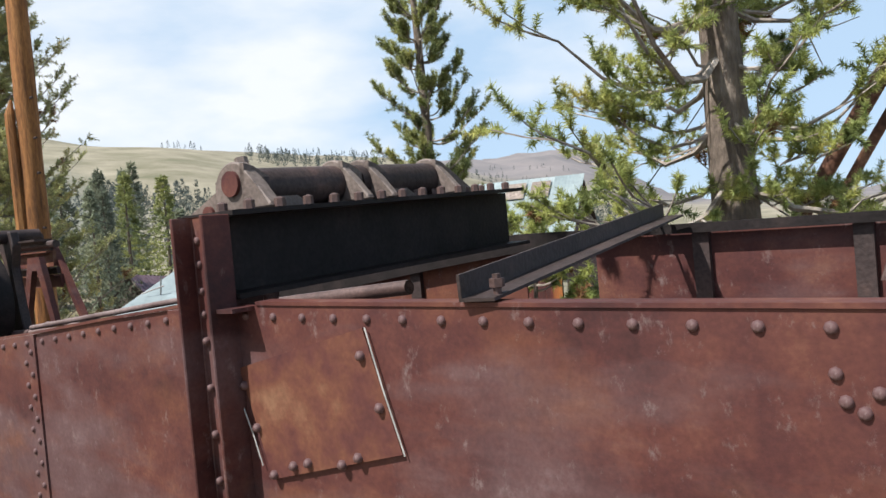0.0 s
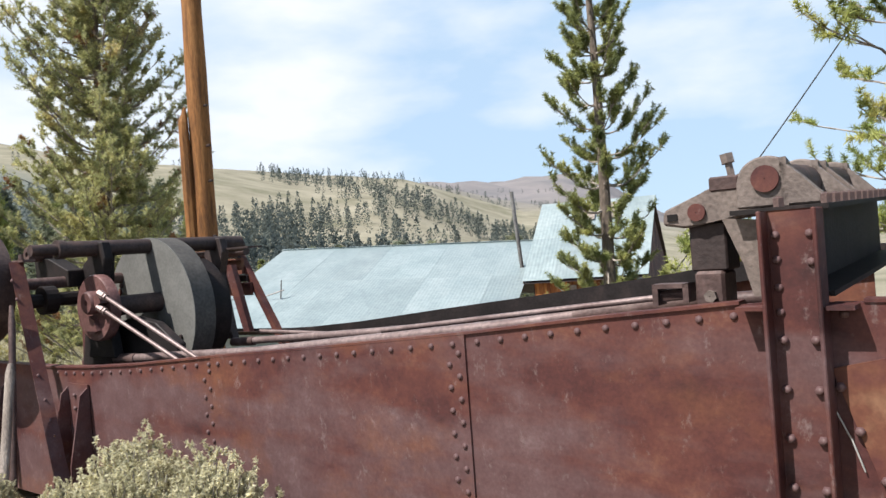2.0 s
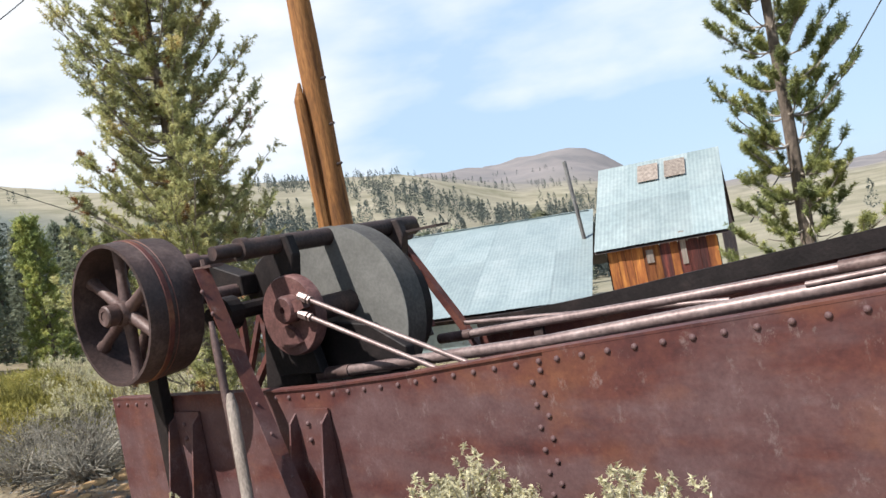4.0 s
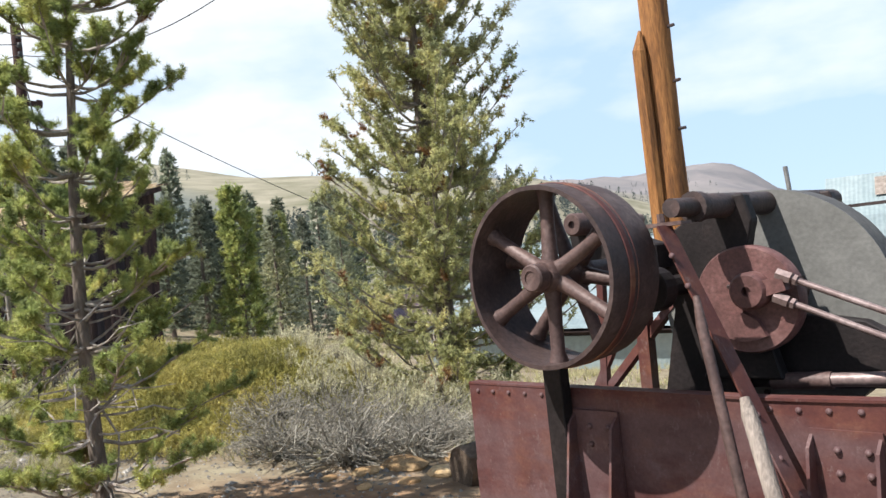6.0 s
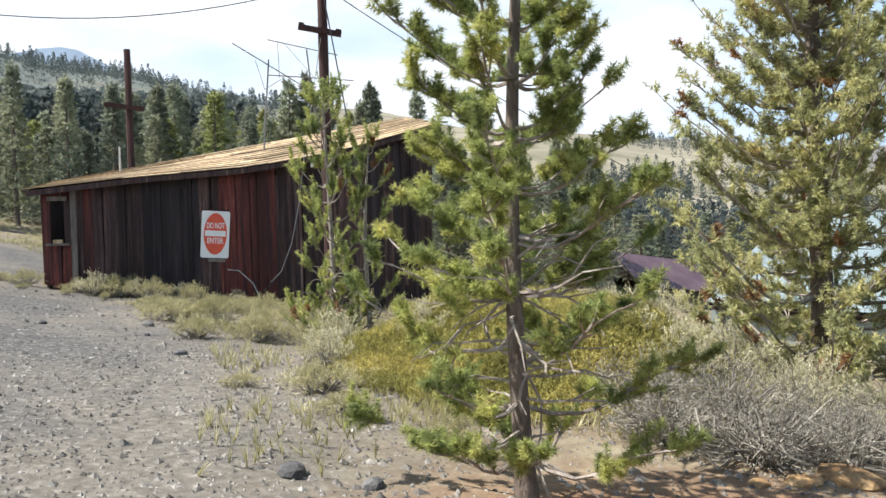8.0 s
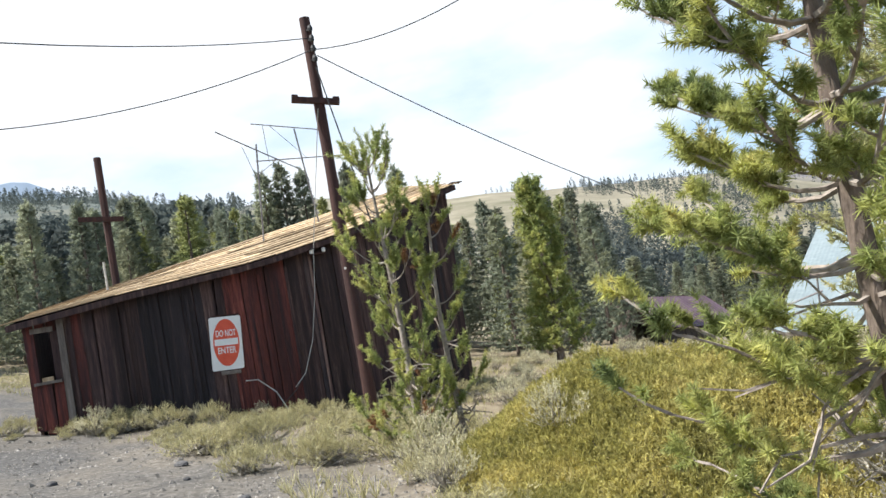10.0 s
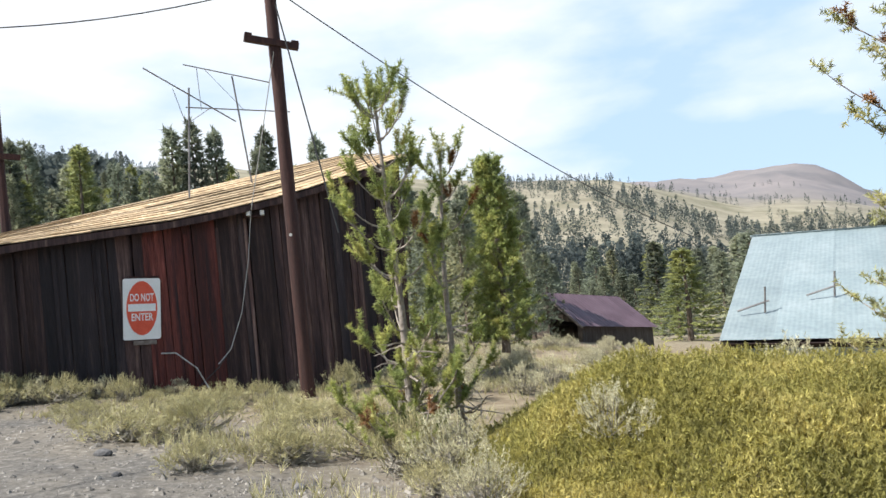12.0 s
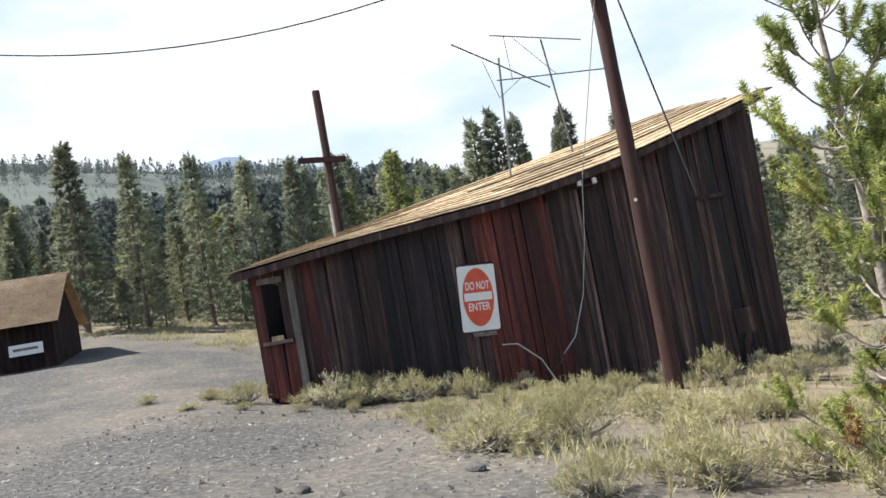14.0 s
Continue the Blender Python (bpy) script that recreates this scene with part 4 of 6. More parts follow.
    tube(bm, [(1.43, -0.19, 1.36), (1.445, -0.2, 1.25), (1.68, -0.36, 0.18)], [0.012, 0.021, 0.021], 10)
    part("leaning_pipe", bm, BROWN, root, "thin leaning grey-brown pipe", smooth=True)
    # stiffener clips on the side plate
    for s, mat in ((0.66, RUST), (1.705, RUST)):
        bm = bmesh.new()
        box(bm, (s, -0.014, 0.3), (s + 0.24, -0.004, 0.86))
        for e in (s, s + 0.225):
            prism(bm, [(-0.014, 0.84), (-0.06, 0.80), (-0.14, 0.40), (-0.14, 0.22), (-0.014, 0.22)], "x", e, e + 0.012)
        clip = part("stiffener_clip", bm, mat, root)
        rivets(clip, [(s + 0.09, 0.79), (s + 0.09, 0.71), (s + 0.19, 0.79), (s + 0.19, 0.71)], -0.014, bolt)
    return root


def ring_body(centre, rings_, n):
    bm = bmesh.new()
    ring(bm, centre, (0, 1, 0), rings_, n)
    return bm


classifier()


def pale_post():
    root = thing("leaning_post", Matrix.Identity(4), "pale weathered steel pipe leaning beside the tank", "pipe")
    bm = bmesh.new()
    a, b = TANK @ Vector((1.625, -0.30, 1.02)), TANK @ Vector((1.94, -0.55, 0.10))
    tube(bm, [a, a.lerp(b, 0.06), b], [0.016, 0.027, 0.027], 12)
    part("pipe", bm, GREYWOOD, root, smooth=True)


pale_post()


def rough_pole(name, x, y, height, r0, r1, mat, label, lean=(0, 0), category="pole"):
    z = gh(x, y)
    root = thing(name, pose(x, y, z - 0.15), label, category)
    bm = bmesh.new()
    pts = [(lean[0] * t, lean[1] * t, height * t) for t in np.linspace(0, 1, 14)]
    tube(bm, pts, [r0 + (r1 - r0) * i / 13 + 0.004 * math.sin(i * 2.1) for i in range(14)], 18)
    part("shaft", bm, mat, root, smooth=True)
    return root


derrick = rough_pole("derrick_pole", -4.06, 7.80, 7.2, 0.115, 0.092, POLEWOOD, "tall orange-brown weathered wooden pole with a splint", lean=(0.02, 0.0))
bm = bmesh.new()
tube(bm, [(-0.12, -0.07, 1.9), (-0.125, -0.07, 2.7), (-0.13, -0.07, 3.35), (-0.11, -0.06, 3.5)], [0.055, 0.055, 0.05, 0.012], 8)
splint = part("splint", bm, POLEWOOD, derrick, "split wooden splint")
for z in (1.9, 2.2, 2.75, 3.1, 3.5):
    bm = bmesh.new()
    tube(bm, [(0.08, -0.06, z), (0.13, -0.10, z)], 0.012, 6)
    part("spike", bm, DARK, derrick)


def pole_bracket():
    """Rust-brown winch frame at the foot of the derrick pole."""
    root = thing("winch_frame", TANK, "rust-brown angle-iron frame at the pole's foot", "frame")
    for z0, z1, s1, mat, name in ((1.575, 1.66, 0.86, DARK, "rail"), (1.43, 1.57, 0.90, RUST_PATCH, "plate"), (1.36, 1.425, 0.95, DARK, "rail"), (1.24, 1.355, 1.00, RUST_PATCH, "plate")):
        bm = bmesh.new()
        box(bm, (0.22, 1.99, z0), (s1, 2.02, z1))
        box(bm, (0.22, 1.93, z1 - 0.012), (s1, 1.988, z1))
        part(name, bm, mat, root)
    bm = bmesh.new()
    tube(bm, [(0.80, 2.05, 1.62), (1.22, 2.05, 0.98), (1.75, 2.05, 0.1)], 0.04, 4)
    part("leg", bm, RUST, root)
    bm = bmesh.new()
    tube(bm, [(0.30, 2.02, 1.62), (0.28, 2.02, 0.1)], 0.035, 4)
    part("leg", bm, RUST, root)
    bm = bmesh.new()
    tube(bm, [(0.2, 1.99, 1.63), (0.98, 1.99, 1.63)], 0.035, 10)
    part("roller", bm, DARK, root)


pole_bracket()


def leaning_timbers():
    for i, (a, b, r) in enumerate((((1.50, 6.02, -0.6), (4.0, 4.63, 4.0), 0.058), ((1.71, 5.89, -0.6), (3.71, 4.82, 3.2), 0.036))):
        root = thing("leaning_timber", Matrix.Identity(4), "rough brown barked timber leaning at a slant", "timber", group="leaning timbers")
        bm = bmesh.new()
        a, b = Vector(a), Vector(b)
        tube(bm, [a.lerp(b, t) + Vector((0.02 * math.sin(9 * t), 0, 0.02 * math.cos(7 * t))) for t in np.linspace(0, 1, 12)], [r * (1.1 - 0.25 * t + 0.06 * math.sin(23 * t)) for t in np.linspace(0, 1, 12)], 10)
        part("log", bm, TIMBER, root, smooth=True)


leaning_timbers()


# ---- plank shed ----
SA, SN = Vector((0.7373, 0.6756, 0)), Vector((-0.6756, 0.7373, 0))
SHED = Matrix(((SA.x, SN.x, 0, -16.869), (SA.y, SN.y, 0, 14.284), (0, 0, 1, 0), (0, 0, 0, 1)))


def eave(a):
    return float(np.interp(a, [-3.3, -1.5, 0.6, 2.4, 4.5], [2.60, 2.83, 3.03, 3.36, 3.93]))


def shed_base(a):
    return 0.55 - 0.135 * a + (0.02 if a < -2 else 0) - 0.12


def plank_shed():
    root = thing("plank_shed", SHED, "leaning dark-stained plank shed with a tan board roof", "shed")
    rng = random.Random(4)
    bm = bmesh.new()
    prism(bm, [(-3.05, shed_base(-3.05)), (4.26, shed_base(4.26)), (4.40, 3.82), (2.4, 3.26), (0.6, 2.93), (-1.5, 2.73), (-2.72, 2.58), (-2.72, 1.62), (-2.95, 1.62), (-2.95, 2.56), (-3.05, 2.5)], "y", 0.05, 0.09)
    front = part("front_wall", bm, PLANK, root)
    for lo, hi, name in (((-3.05, 0.09, 0.2), (-3.0, 3.0, 2.5), "side_wall"), ((4.26, 0.09, -0.6), (4.31, 3.0, 3.75), "side_wall"), ((-3.05, 3.0, 0.0), (4.31, 3.05, 2.8), "back_wall")):
        bm = bmesh.new()
        box(bm, lo, hi)
        part(name, bm, PLANK, root)
    # upright planks with battens, uneven
    a = -3.08
    while a < 4.2:
        w = rng.uniform(0.13, 0.21)
        b = min(a + w, 4.27)
        window = -2.98 < (a + b) / 2 < -2.68
        base, head = shed_base(a) - rng.uniform(-0.03, 0.05), eave((a + b) / 2) - 0.05
        d = rng.uniform(0.0, 0.022)
        red = 0.0 < a < 1.02 or a < -2.65 or -2.5 < a < -2.38
        char = -1.45 < a < -0.45
        mat = REDPLANK if red and rng.random() < 0.82 else CHARPLANK if char or rng.random() < 0.22 else PLANK
        spans = [(base, 1.60), (2.42, head)] if window else [(base, head)]
        for z0, z1 in spans:
            bm = bmesh.new()
            lean = 0.02 * rng.uniform(-1, 1)
            prism(bm, [(a + 0.004, z0), (b - 0.004, z0 - 0.135 * w), (b - 0.004 + lean, z1 + 0.1 * w), (a + 0.004 + lean, z1)], "y", 0.005 - d, 0.047)
            part("plank", bm, mat, front)
        a = b
    for a in (-2.44, -1.62, -1.2, -0.62, 0.02, 0.62, 1.1, 1.55, 2.3, 2.85, 3.4, 3.9):
        bm = bmesh.new()
        box(bm, (a, -0.036, shed_base(a) + rng.uniform(0, 0.25)), (a + 0.05, -0.012, eave(a) - rng.uniform(0.08, 0.3)))
        part("batten", bm, REDPLANK if 0 < a < 1.05 else CHARPLANK if -1.5 < a < -0.4 else PLANK, front)
    # corner post, window gap and its sill
    bm = bmesh.new()
    box(bm, (-2.60, -0.05, shed_base(-2.6)), (-2.50, -0.012, eave(-2.5) - 0.03))
    part("corner_board", bm, GREYWOOD, root, "bare grey upright board")
    bm = bmesh.new()
    box(bm, (-3.02, -0.10, 1.58), (-2.62, 0.03, 1.625))
    part("window_sill", bm, GREYWOOD, root)
    bm = bmesh.new()
    box(bm, (-2.99, -0.03, 2.40), (-2.66, 0.02, 2.48))
    part("window_head", bm, GREYWOOD, root)
    bm = bmesh.new()
    box(bm, (-2.90, -0.07, 1.625), (-2.74, -0.01, 1.69))
    part("loose_block", bm, ROOFBOARD, root)
    # small hatch low on the tall end
    bm = bmesh.new()
    box(bm, (3.50, -0.045, 0.55), (3.80, -0.022, 0.90))
    part("hatch", bm, PLANK, root)
    bm = bmesh.new()
    box(bm, (3.58, -0.045, 0.15), (3.66, -0.022, 0.56), Matrix.Translation((3.6, 0, 0.4)) @ Matrix.Rotation(radians(14), 4, "Y") @ Matrix.Translation((-3.6, 0, -0.4)))
    part("brace", bm, PLANK, root)
    bm = bmesh.new()
    box(bm, (3.3, -0.04, 2.52), (3.75, -0.02, 2.58))
    part("ledge", bm, PLANK, root)
    # roof: deck, then boards running down the slope
    def over(a, n):
        return eave(a) + n / 3.1 * (2.99 + 0.196 * (a + 3.2) - eave(a))
    bm = bmesh.new()
    aa = np.linspace(-3.28, 4.5, 14)
    for lift, flip in ((-0.03, True), (-0.002, False)):
        g = [[bm.verts.new((a, n, over(a, n) + lift)) for n in (-0.22, 3.1)] for a in aa]
        for p, q in zip(g, g[1:]):
            bm.faces.new((p[0], p[1], q[1], q[0]))
    deck = part("roof", bm, PLANK, root)
    bm = bmesh.new()
    prism(bm, [(a, over(a, -0.25) - 0.10) for a in aa] + [(a, over(a, -0.25)) for a in aa[::-1]], "y", -0.25, -0.222)
    part("fascia", bm, PLANK, root)
    n0 = -0.27
    while n0 < 3.0:
        n1 = n0 + 0.30
        a = -3.36 + rng.uniform(-0.06, 0.06)
        while a < 4.4:
            b = min(a + rng.uniform(1.0, 2.3), 4.55)
            bm = bmesh.new()
            cuts = np.linspace(a, b, 4)
            t0, t1 = rng.uniform(0.012, 0.03), rng.uniform(0.004, 0.014)
            lo = [[bm.verts.new((x, n0, over(x, n0) + t0 + s)), bm.verts.new((x, n1 + 0.03, over(x, n1) + t1 + s))] for s in (0, 0.014) for x in cuts]
            k = len(cuts)
            for i in range(k - 1):
                bm.faces.new((lo[i][0], lo[i][1], lo[i + 1][1], lo[i + 1][0]))
                bm.faces.new((lo[k + i][0], lo[k + i + 1][0], lo[k + i + 1][1], lo[k + i][1]))
                bm.faces.new((lo[i][0], lo[i + 1][0], lo[k + i + 1][0], lo[k + i][0]))
                bm.faces.new((lo[i][1], lo[k + i][1], lo[k + i + 1][1], lo[i + 1][1]))
            bm.faces.new((lo[0][0], lo[k][0], lo[k][1], lo[0][1]))
            bm.faces.new((lo[k - 1][0], lo[k - 1][1], lo[2 * k - 1][1], lo[2 * k - 1][0]))
            part("roof_board", bm, ROOFBOARD, deck)
            a = b + 0.006
        n0 += 0.30
    # frayed tip of the roof at the tall end
    bm = bmesh.new()
    box(bm, (4.45, -0.2, 3.93), (4.68, -0.02, 3.945), Matrix.Translation((0, 0, 0)))
    part("roof_tip", bm, GREYWOOD, root)
    # thin vent pipe
    bm = bmesh.new()
    tube(bm, [(-1.9, 1.9, 2.8), (-1.9, 1.9, 3.62)], 0.02, 8)
    part("vent_pipe", bm, PALEWIRE, root)
    return root


plank_shed()


def text_mesh(words, size):
    cu = bpy.data.curves.new("words", "FONT")
    cu.body, cu.size, cu.align_x, cu.align_y, cu.extrude, cu.offset = words, size, "CENTER", "CENTER", 0.0008, 0.0022
    ob = bpy.data.objects.new("words", cu)
    scene.collection.objects.link(ob)
    me = bpy.data.meshes.new_from_object(ob.evaluated_get(bpy.context.evaluated_depsgraph_get()))
    bpy.data.objects.remove(ob)
    return me


def do_not_enter():
    m = SHED @ Matrix.Translation((-0.063, -0.065, 1.71)) @ Matrix.Rotation(radians(4.0), 4, "Y") @ Matrix.Rotation(radians(90), 4, "X")
    root = thing("road_sign", m, "white DO NOT ENTER sign with a red oval, on planks", "sign")
    bm = bmesh.new()
    w, h, r = 0.262, 0.452, 0.035
    outline = [(sx * (w - r) + r * math.cos(a), sy * (h - r) + r * math.sin(a)) for sx, sy, a0 in ((1, 1, 0), (-1, 1, 90), (-1, -1, 180), (1, -1, 270)) for a in [radians(a0 + k * 22.5) for k in range(5)]]
    prism(bm, outline, "z", -0.004, 0.0)
    panel = part("panel", bm, WHITE, root)
    bm = bmesh.new()
    prism(bm, [(0.215 * math.cos(a), 0.012 + 0.40 * math.sin(a)) for a in np.linspace(0, 2 * math.pi, 49)[:-1]], "z", 0.0, 0.002)
    part("red_oval", bm, SIGNRED, panel)
    bm = bmesh.new()
    box(bm, (-0.192, -0.035, 0.002), (0.192, 0.075, 0.0045))
    part("white_bar", bm, WHITE, panel)
    for words, y, wide in (("DO NOT", 0.165, 0.33), ("ENTER", -0.125, 0.30)):
        me = text_mesh(words, 0.15)
        xs = [v.co.x for v in me.vertices]
        f = wide / (max(xs) - min(xs))
        me.transform(Matrix.Diagonal((f, 1.02, 1, 1)))
        me.materials.clear()
        me.materials.append(WHITE)
        o = new("lettering", me)
        o.parent, o.location = panel, (0, y, 0.004)
    bm = bmesh.new()
    box(bm, (-0.20, 0.455, -0.03), (0.24, 0.485, 0.004))
    part("backing_board", bm, OLDPOLE, root)
    bm = bmesh.new()
    box(bm, (-0.12, -0.53, -0.03), (0.2, -0.47, -0.006))
    part("backing_board", bm, GREYWOOD, root)


do_not_enter()


def cable(name, pts, r, mat, label, category="cable", n=6):
    root = thing(name, Matrix.Identity(4), label, category)
    bm = bmesh.new()
    tube(bm, pts, r, n)
    part("strand", bm, mat, root, smooth=True)
    return root


def sag(a, b, drop, n=24):
    a, b = Vector(a), Vector(b)
    return [a.lerp(b, t) - Vector((0, 0, drop * 4 * t * (1 - t))) for t in np.linspace(0, 1, n).tolist()]


# utility pole before the shed, its crossarm, wires and bits
UX, UY = -14.50, 14.55
util = rough_pole("utility_pole", UX, UY, 6.75, 0.104, 0.085, OLDPOLE, "dark brown wooden utility pole standing before the shed")
util_z = gh(UX, UY) - 0.15
bm = bmesh.new()
ARM = Vector((0.80, 0.60, -0.16)).normalized()
m = Matrix.Translation((-0.02, -0.12, 5.36 - util_z)) @ ARM.to_track_quat("X", "Z").to_matrix().to_4x4()
box(bm, (-0.36, -0.05, -0.045), (0.42, 0.05, 0.045), m)
for k in (-0.31, 0.36):
    box(bm, (k - 0.05, -0.055, 0.03), (k + 0.05, 0.055, 0.075), m)
part("crossarm", bm, OLDPOLE, util)
for k in range(4):
    bm = bmesh.new()
    z = 6.55 - util_z - 0.17 * k
    tube(bm, [(0.06, -0.07, z), (0.13, -0.11, z)], 0.02, 6)
    ring(bm, (0.14, -0.115, z), (0, 0, 1), [(0.035, -0.05), (0.045, 0.0), (0.03, 0.05), (0.005, 0.05), (0.005, -0.05)], 10)
    part("insulator", bm, WIRE, util)
bm = bmesh.new()
ring(bm, (0.02, -0.115, 2.55 - util_z), (0.1, -1, 0), [(0.022, 0), (0.022, 0.01), (0.002, 0.01), (0.002, 0)], 10)
part("pole_tag", bm, PALEWIRE, util)


def overhead(way, z0, slope, bend, length, label):
    u = Vector((-math.sin(radians(way)), math.cos(radians(way)), 0))
    cable("overhead_wire", [Vector((UX + 0.1, UY - 0.1, z0 + slope * d + bend * d * d)) + u * d for d in np.linspace(0, length, 30).tolist()], 0.009, WIRE, label, "wire")


overhead(163, 6.4, -0.239, 0.0149, 24, "black overhead wire crossing above the road")
overhead(124, 6.2, -0.316, 0.0358, 13, "thin slack overhead wire from the utility pole")
overhead(260, 6.2, -0.271, 0.0674, 9, "black overhead wire rising away over the tank")
cable("overhead_wire", sag((UX + 0.15, UY - 0.05, 6.1), (-6.0, 26.5, 0.9), 0.55), 0.009, WIRE, "black service wire sloping down to the tin barn", "wire")
cable("guy_cable", sag((UX + 0.12, UY - 0.1, 5.9), (UX + 0.75, UY - 0.1, 2.5), -0.02, 8), 0.012, WIRE, "dark cable slanting down beside the pole")
cable("drop_wire", [(UX + 0.05, UY - 0.15, 5.2)] + [SHED @ Vector(p) for p in ((1.64, -0.23, 3.05), (1.55, -0.14, 2.3), (1.38, -0.12, 1.5), (1.16, -0.12, 0.95), (0.95, -0.14, 0.75))], 0.007, PALEWIRE, "pale wire hanging from the pole down the wall")
cable("loose_cable", [SHED @ Vector(p) for p in ((0.15, -0.06, 1.02), (0.35, -0.12, 1.0), (0.6, -0.3, 0.75), (0.74, -0.4, 0.42), (0.78, -0.45, 0.22))], 0.011, PALEWIRE, "pale stiff cable looped against the shed wall")
cable("loose_cable", [SHED @ Vector(p) for p in ((1.2, -0.1, 1.0), (0.95, -0.15, 0.7), (0.6, -0.25, 0.45), (0.2, -0.4, 0.4))], 0.008, WIRE, "thin dark cable trailing at the shed's foot")


def porcelain():
    root = thing("porcelain_insulator", SHED, "pair of white porcelain insulators on a small bracket", "insulator")
    bm = bmesh.new()
    box(bm, (1.55, -0.2, 2.97), (1.85, -0.012, 2.995))
    part("bracket", bm, OLDPOLE, root)
    for a in (1.6, 1.82):
        bm = bmesh.new()
        ring(bm, (a, -0.2, 3.03), (0, 0, 1), [(0.02, -0.045), (0.038, -0.03), (0.03, 0.0), (0.038, 0.03), (0.015, 0.045), (0.003, 0.045), (0.003, -0.045)], 12)
        part("knob", bm, WHITE, root, smooth=True)


porcelain()


def cross_pole():
    x, y = -21.0, 16.05
    z = gh(x, y)
    root = thing("service_pole", pose(x, y, z - 0.2), "dark red-brown post with one crossarm behind the shed", "pole")
    bm = bmesh.new()
    tube(bm, [(0, 0, 0), (-0.03, 0.02, 3), (-0.06, 0.04, 6.38 - z)], [0.085, 0.08, 0.075], 8)
    part("shaft", bm, OLDPOLE, root)
    bm = bmesh.new()
    box(bm, (-0.45, -0.04, -0.05), (0.45, 0.04, 0.05), Matrix.Translation((-0.06, -0.1, 5.03 - z - 0.02)) @ Matrix.Rotation(radians(38), 4, "Z") @ Matrix.Rotation(radians(7), 4, "Y"))
    part("crossarm", bm, OLDPOLE, root)


cross_pole()


def antenna(base, mast_top, bars, label):
    root = thing("tv_antenna", Matrix.Identity(4), label, "antenna", group="antennas on the shed roof")
    bm = bmesh.new()
    tube(bm, [base, mast_top], 0.017, 8)
    part("mast", bm, ALU, root)
    for a, b, r in bars:
        bm = bmesh.new()
        tube(bm, [a, b], r, 6)
        part("boom", bm, ALU, root)


def sp(a, n, z):
    return SHED @ Vector((a + 1.75, n, z + 0.12))


antenna(sp(-0.72, 1.5, 3.42), sp(-0.56, 1.5, 5.35), [(sp(-1.32, 1.3, 5.62), sp(0.25, 1.7, 4.80), 0.012), (sp(-0.85, 1.4, 5.30), sp(-0.66, 1.5, 4.70), 0.006), (sp(-0.2, 1.6, 5.02), sp(-0.66, 1.5, 4.70), 0.006)], "thin metal television antenna leaning on the roof")
antenna(sp(0.52, 2.0, 3.64), sp(0.33, 2.0, 5.72), [(sp(-0.55, 1.9, 5.88), sp(1.05, 2.1, 5.65), 0.012), (sp(-0.57, 1.9, 5.10), sp(1.40, 2.1, 5.08), 0.012), (sp(-0.32, 1.9, 5.85), sp(-0.30, 1.9, 5.05), 0.006), (sp(-0.15, 2.0, 5.82), sp(0.50, 2.0, 5.08), 0.005)], "wire-strung metal antenna standing on the roof")


# ---- tin-roofed barns, hut, cabin ----
def corrugated(bm, o, x, y, width, length, amp=0.003, pitch=0.09):
    """A wavy sheet from corner o, width along x, length along y (unit vectors)."""
    x, y = Vector(x).normalized(), Vector(y).normalized()
    n = x.cross(y).normalized()
    k = max(2, int(width / pitch * 4))
    rows = [[bm.verts.new(Vector(o) + x * (width * i / k) + y * f * length + n * amp * math.sin(2 * math.pi * width * i / k / pitch)) for i in range(k + 1)] for f in (0, 1)]
    for i in range(k):
        bm.faces.new((rows[0][i], rows[0][i + 1], rows[1][i + 1], rows[1][i]))


def sheets(parent, o, x, y, width, length, mat, seed, each=0.75, rows=2):
    rng = random.Random(seed)
    x, y = Vector(x).normalized(), Vector(y).normalized()
    n = x.cross(y).normalized()
    count = max(1, round(width / each))
    for j in range(rows):
        for i in range(count):
            bm = bmesh.new()
            q = Vector(o) + x * (width / count * i) + y * (length / rows * j) + n * (0.004 * (i % 2) + 0.012 * (rows - j) + rng.uniform(0, 0.006))
            corrugated(bm, q, x, y, width / count + 0.03, length / rows + 0.08)
            ob = part("tin_sheet", bm, mat, parent, smooth=True)


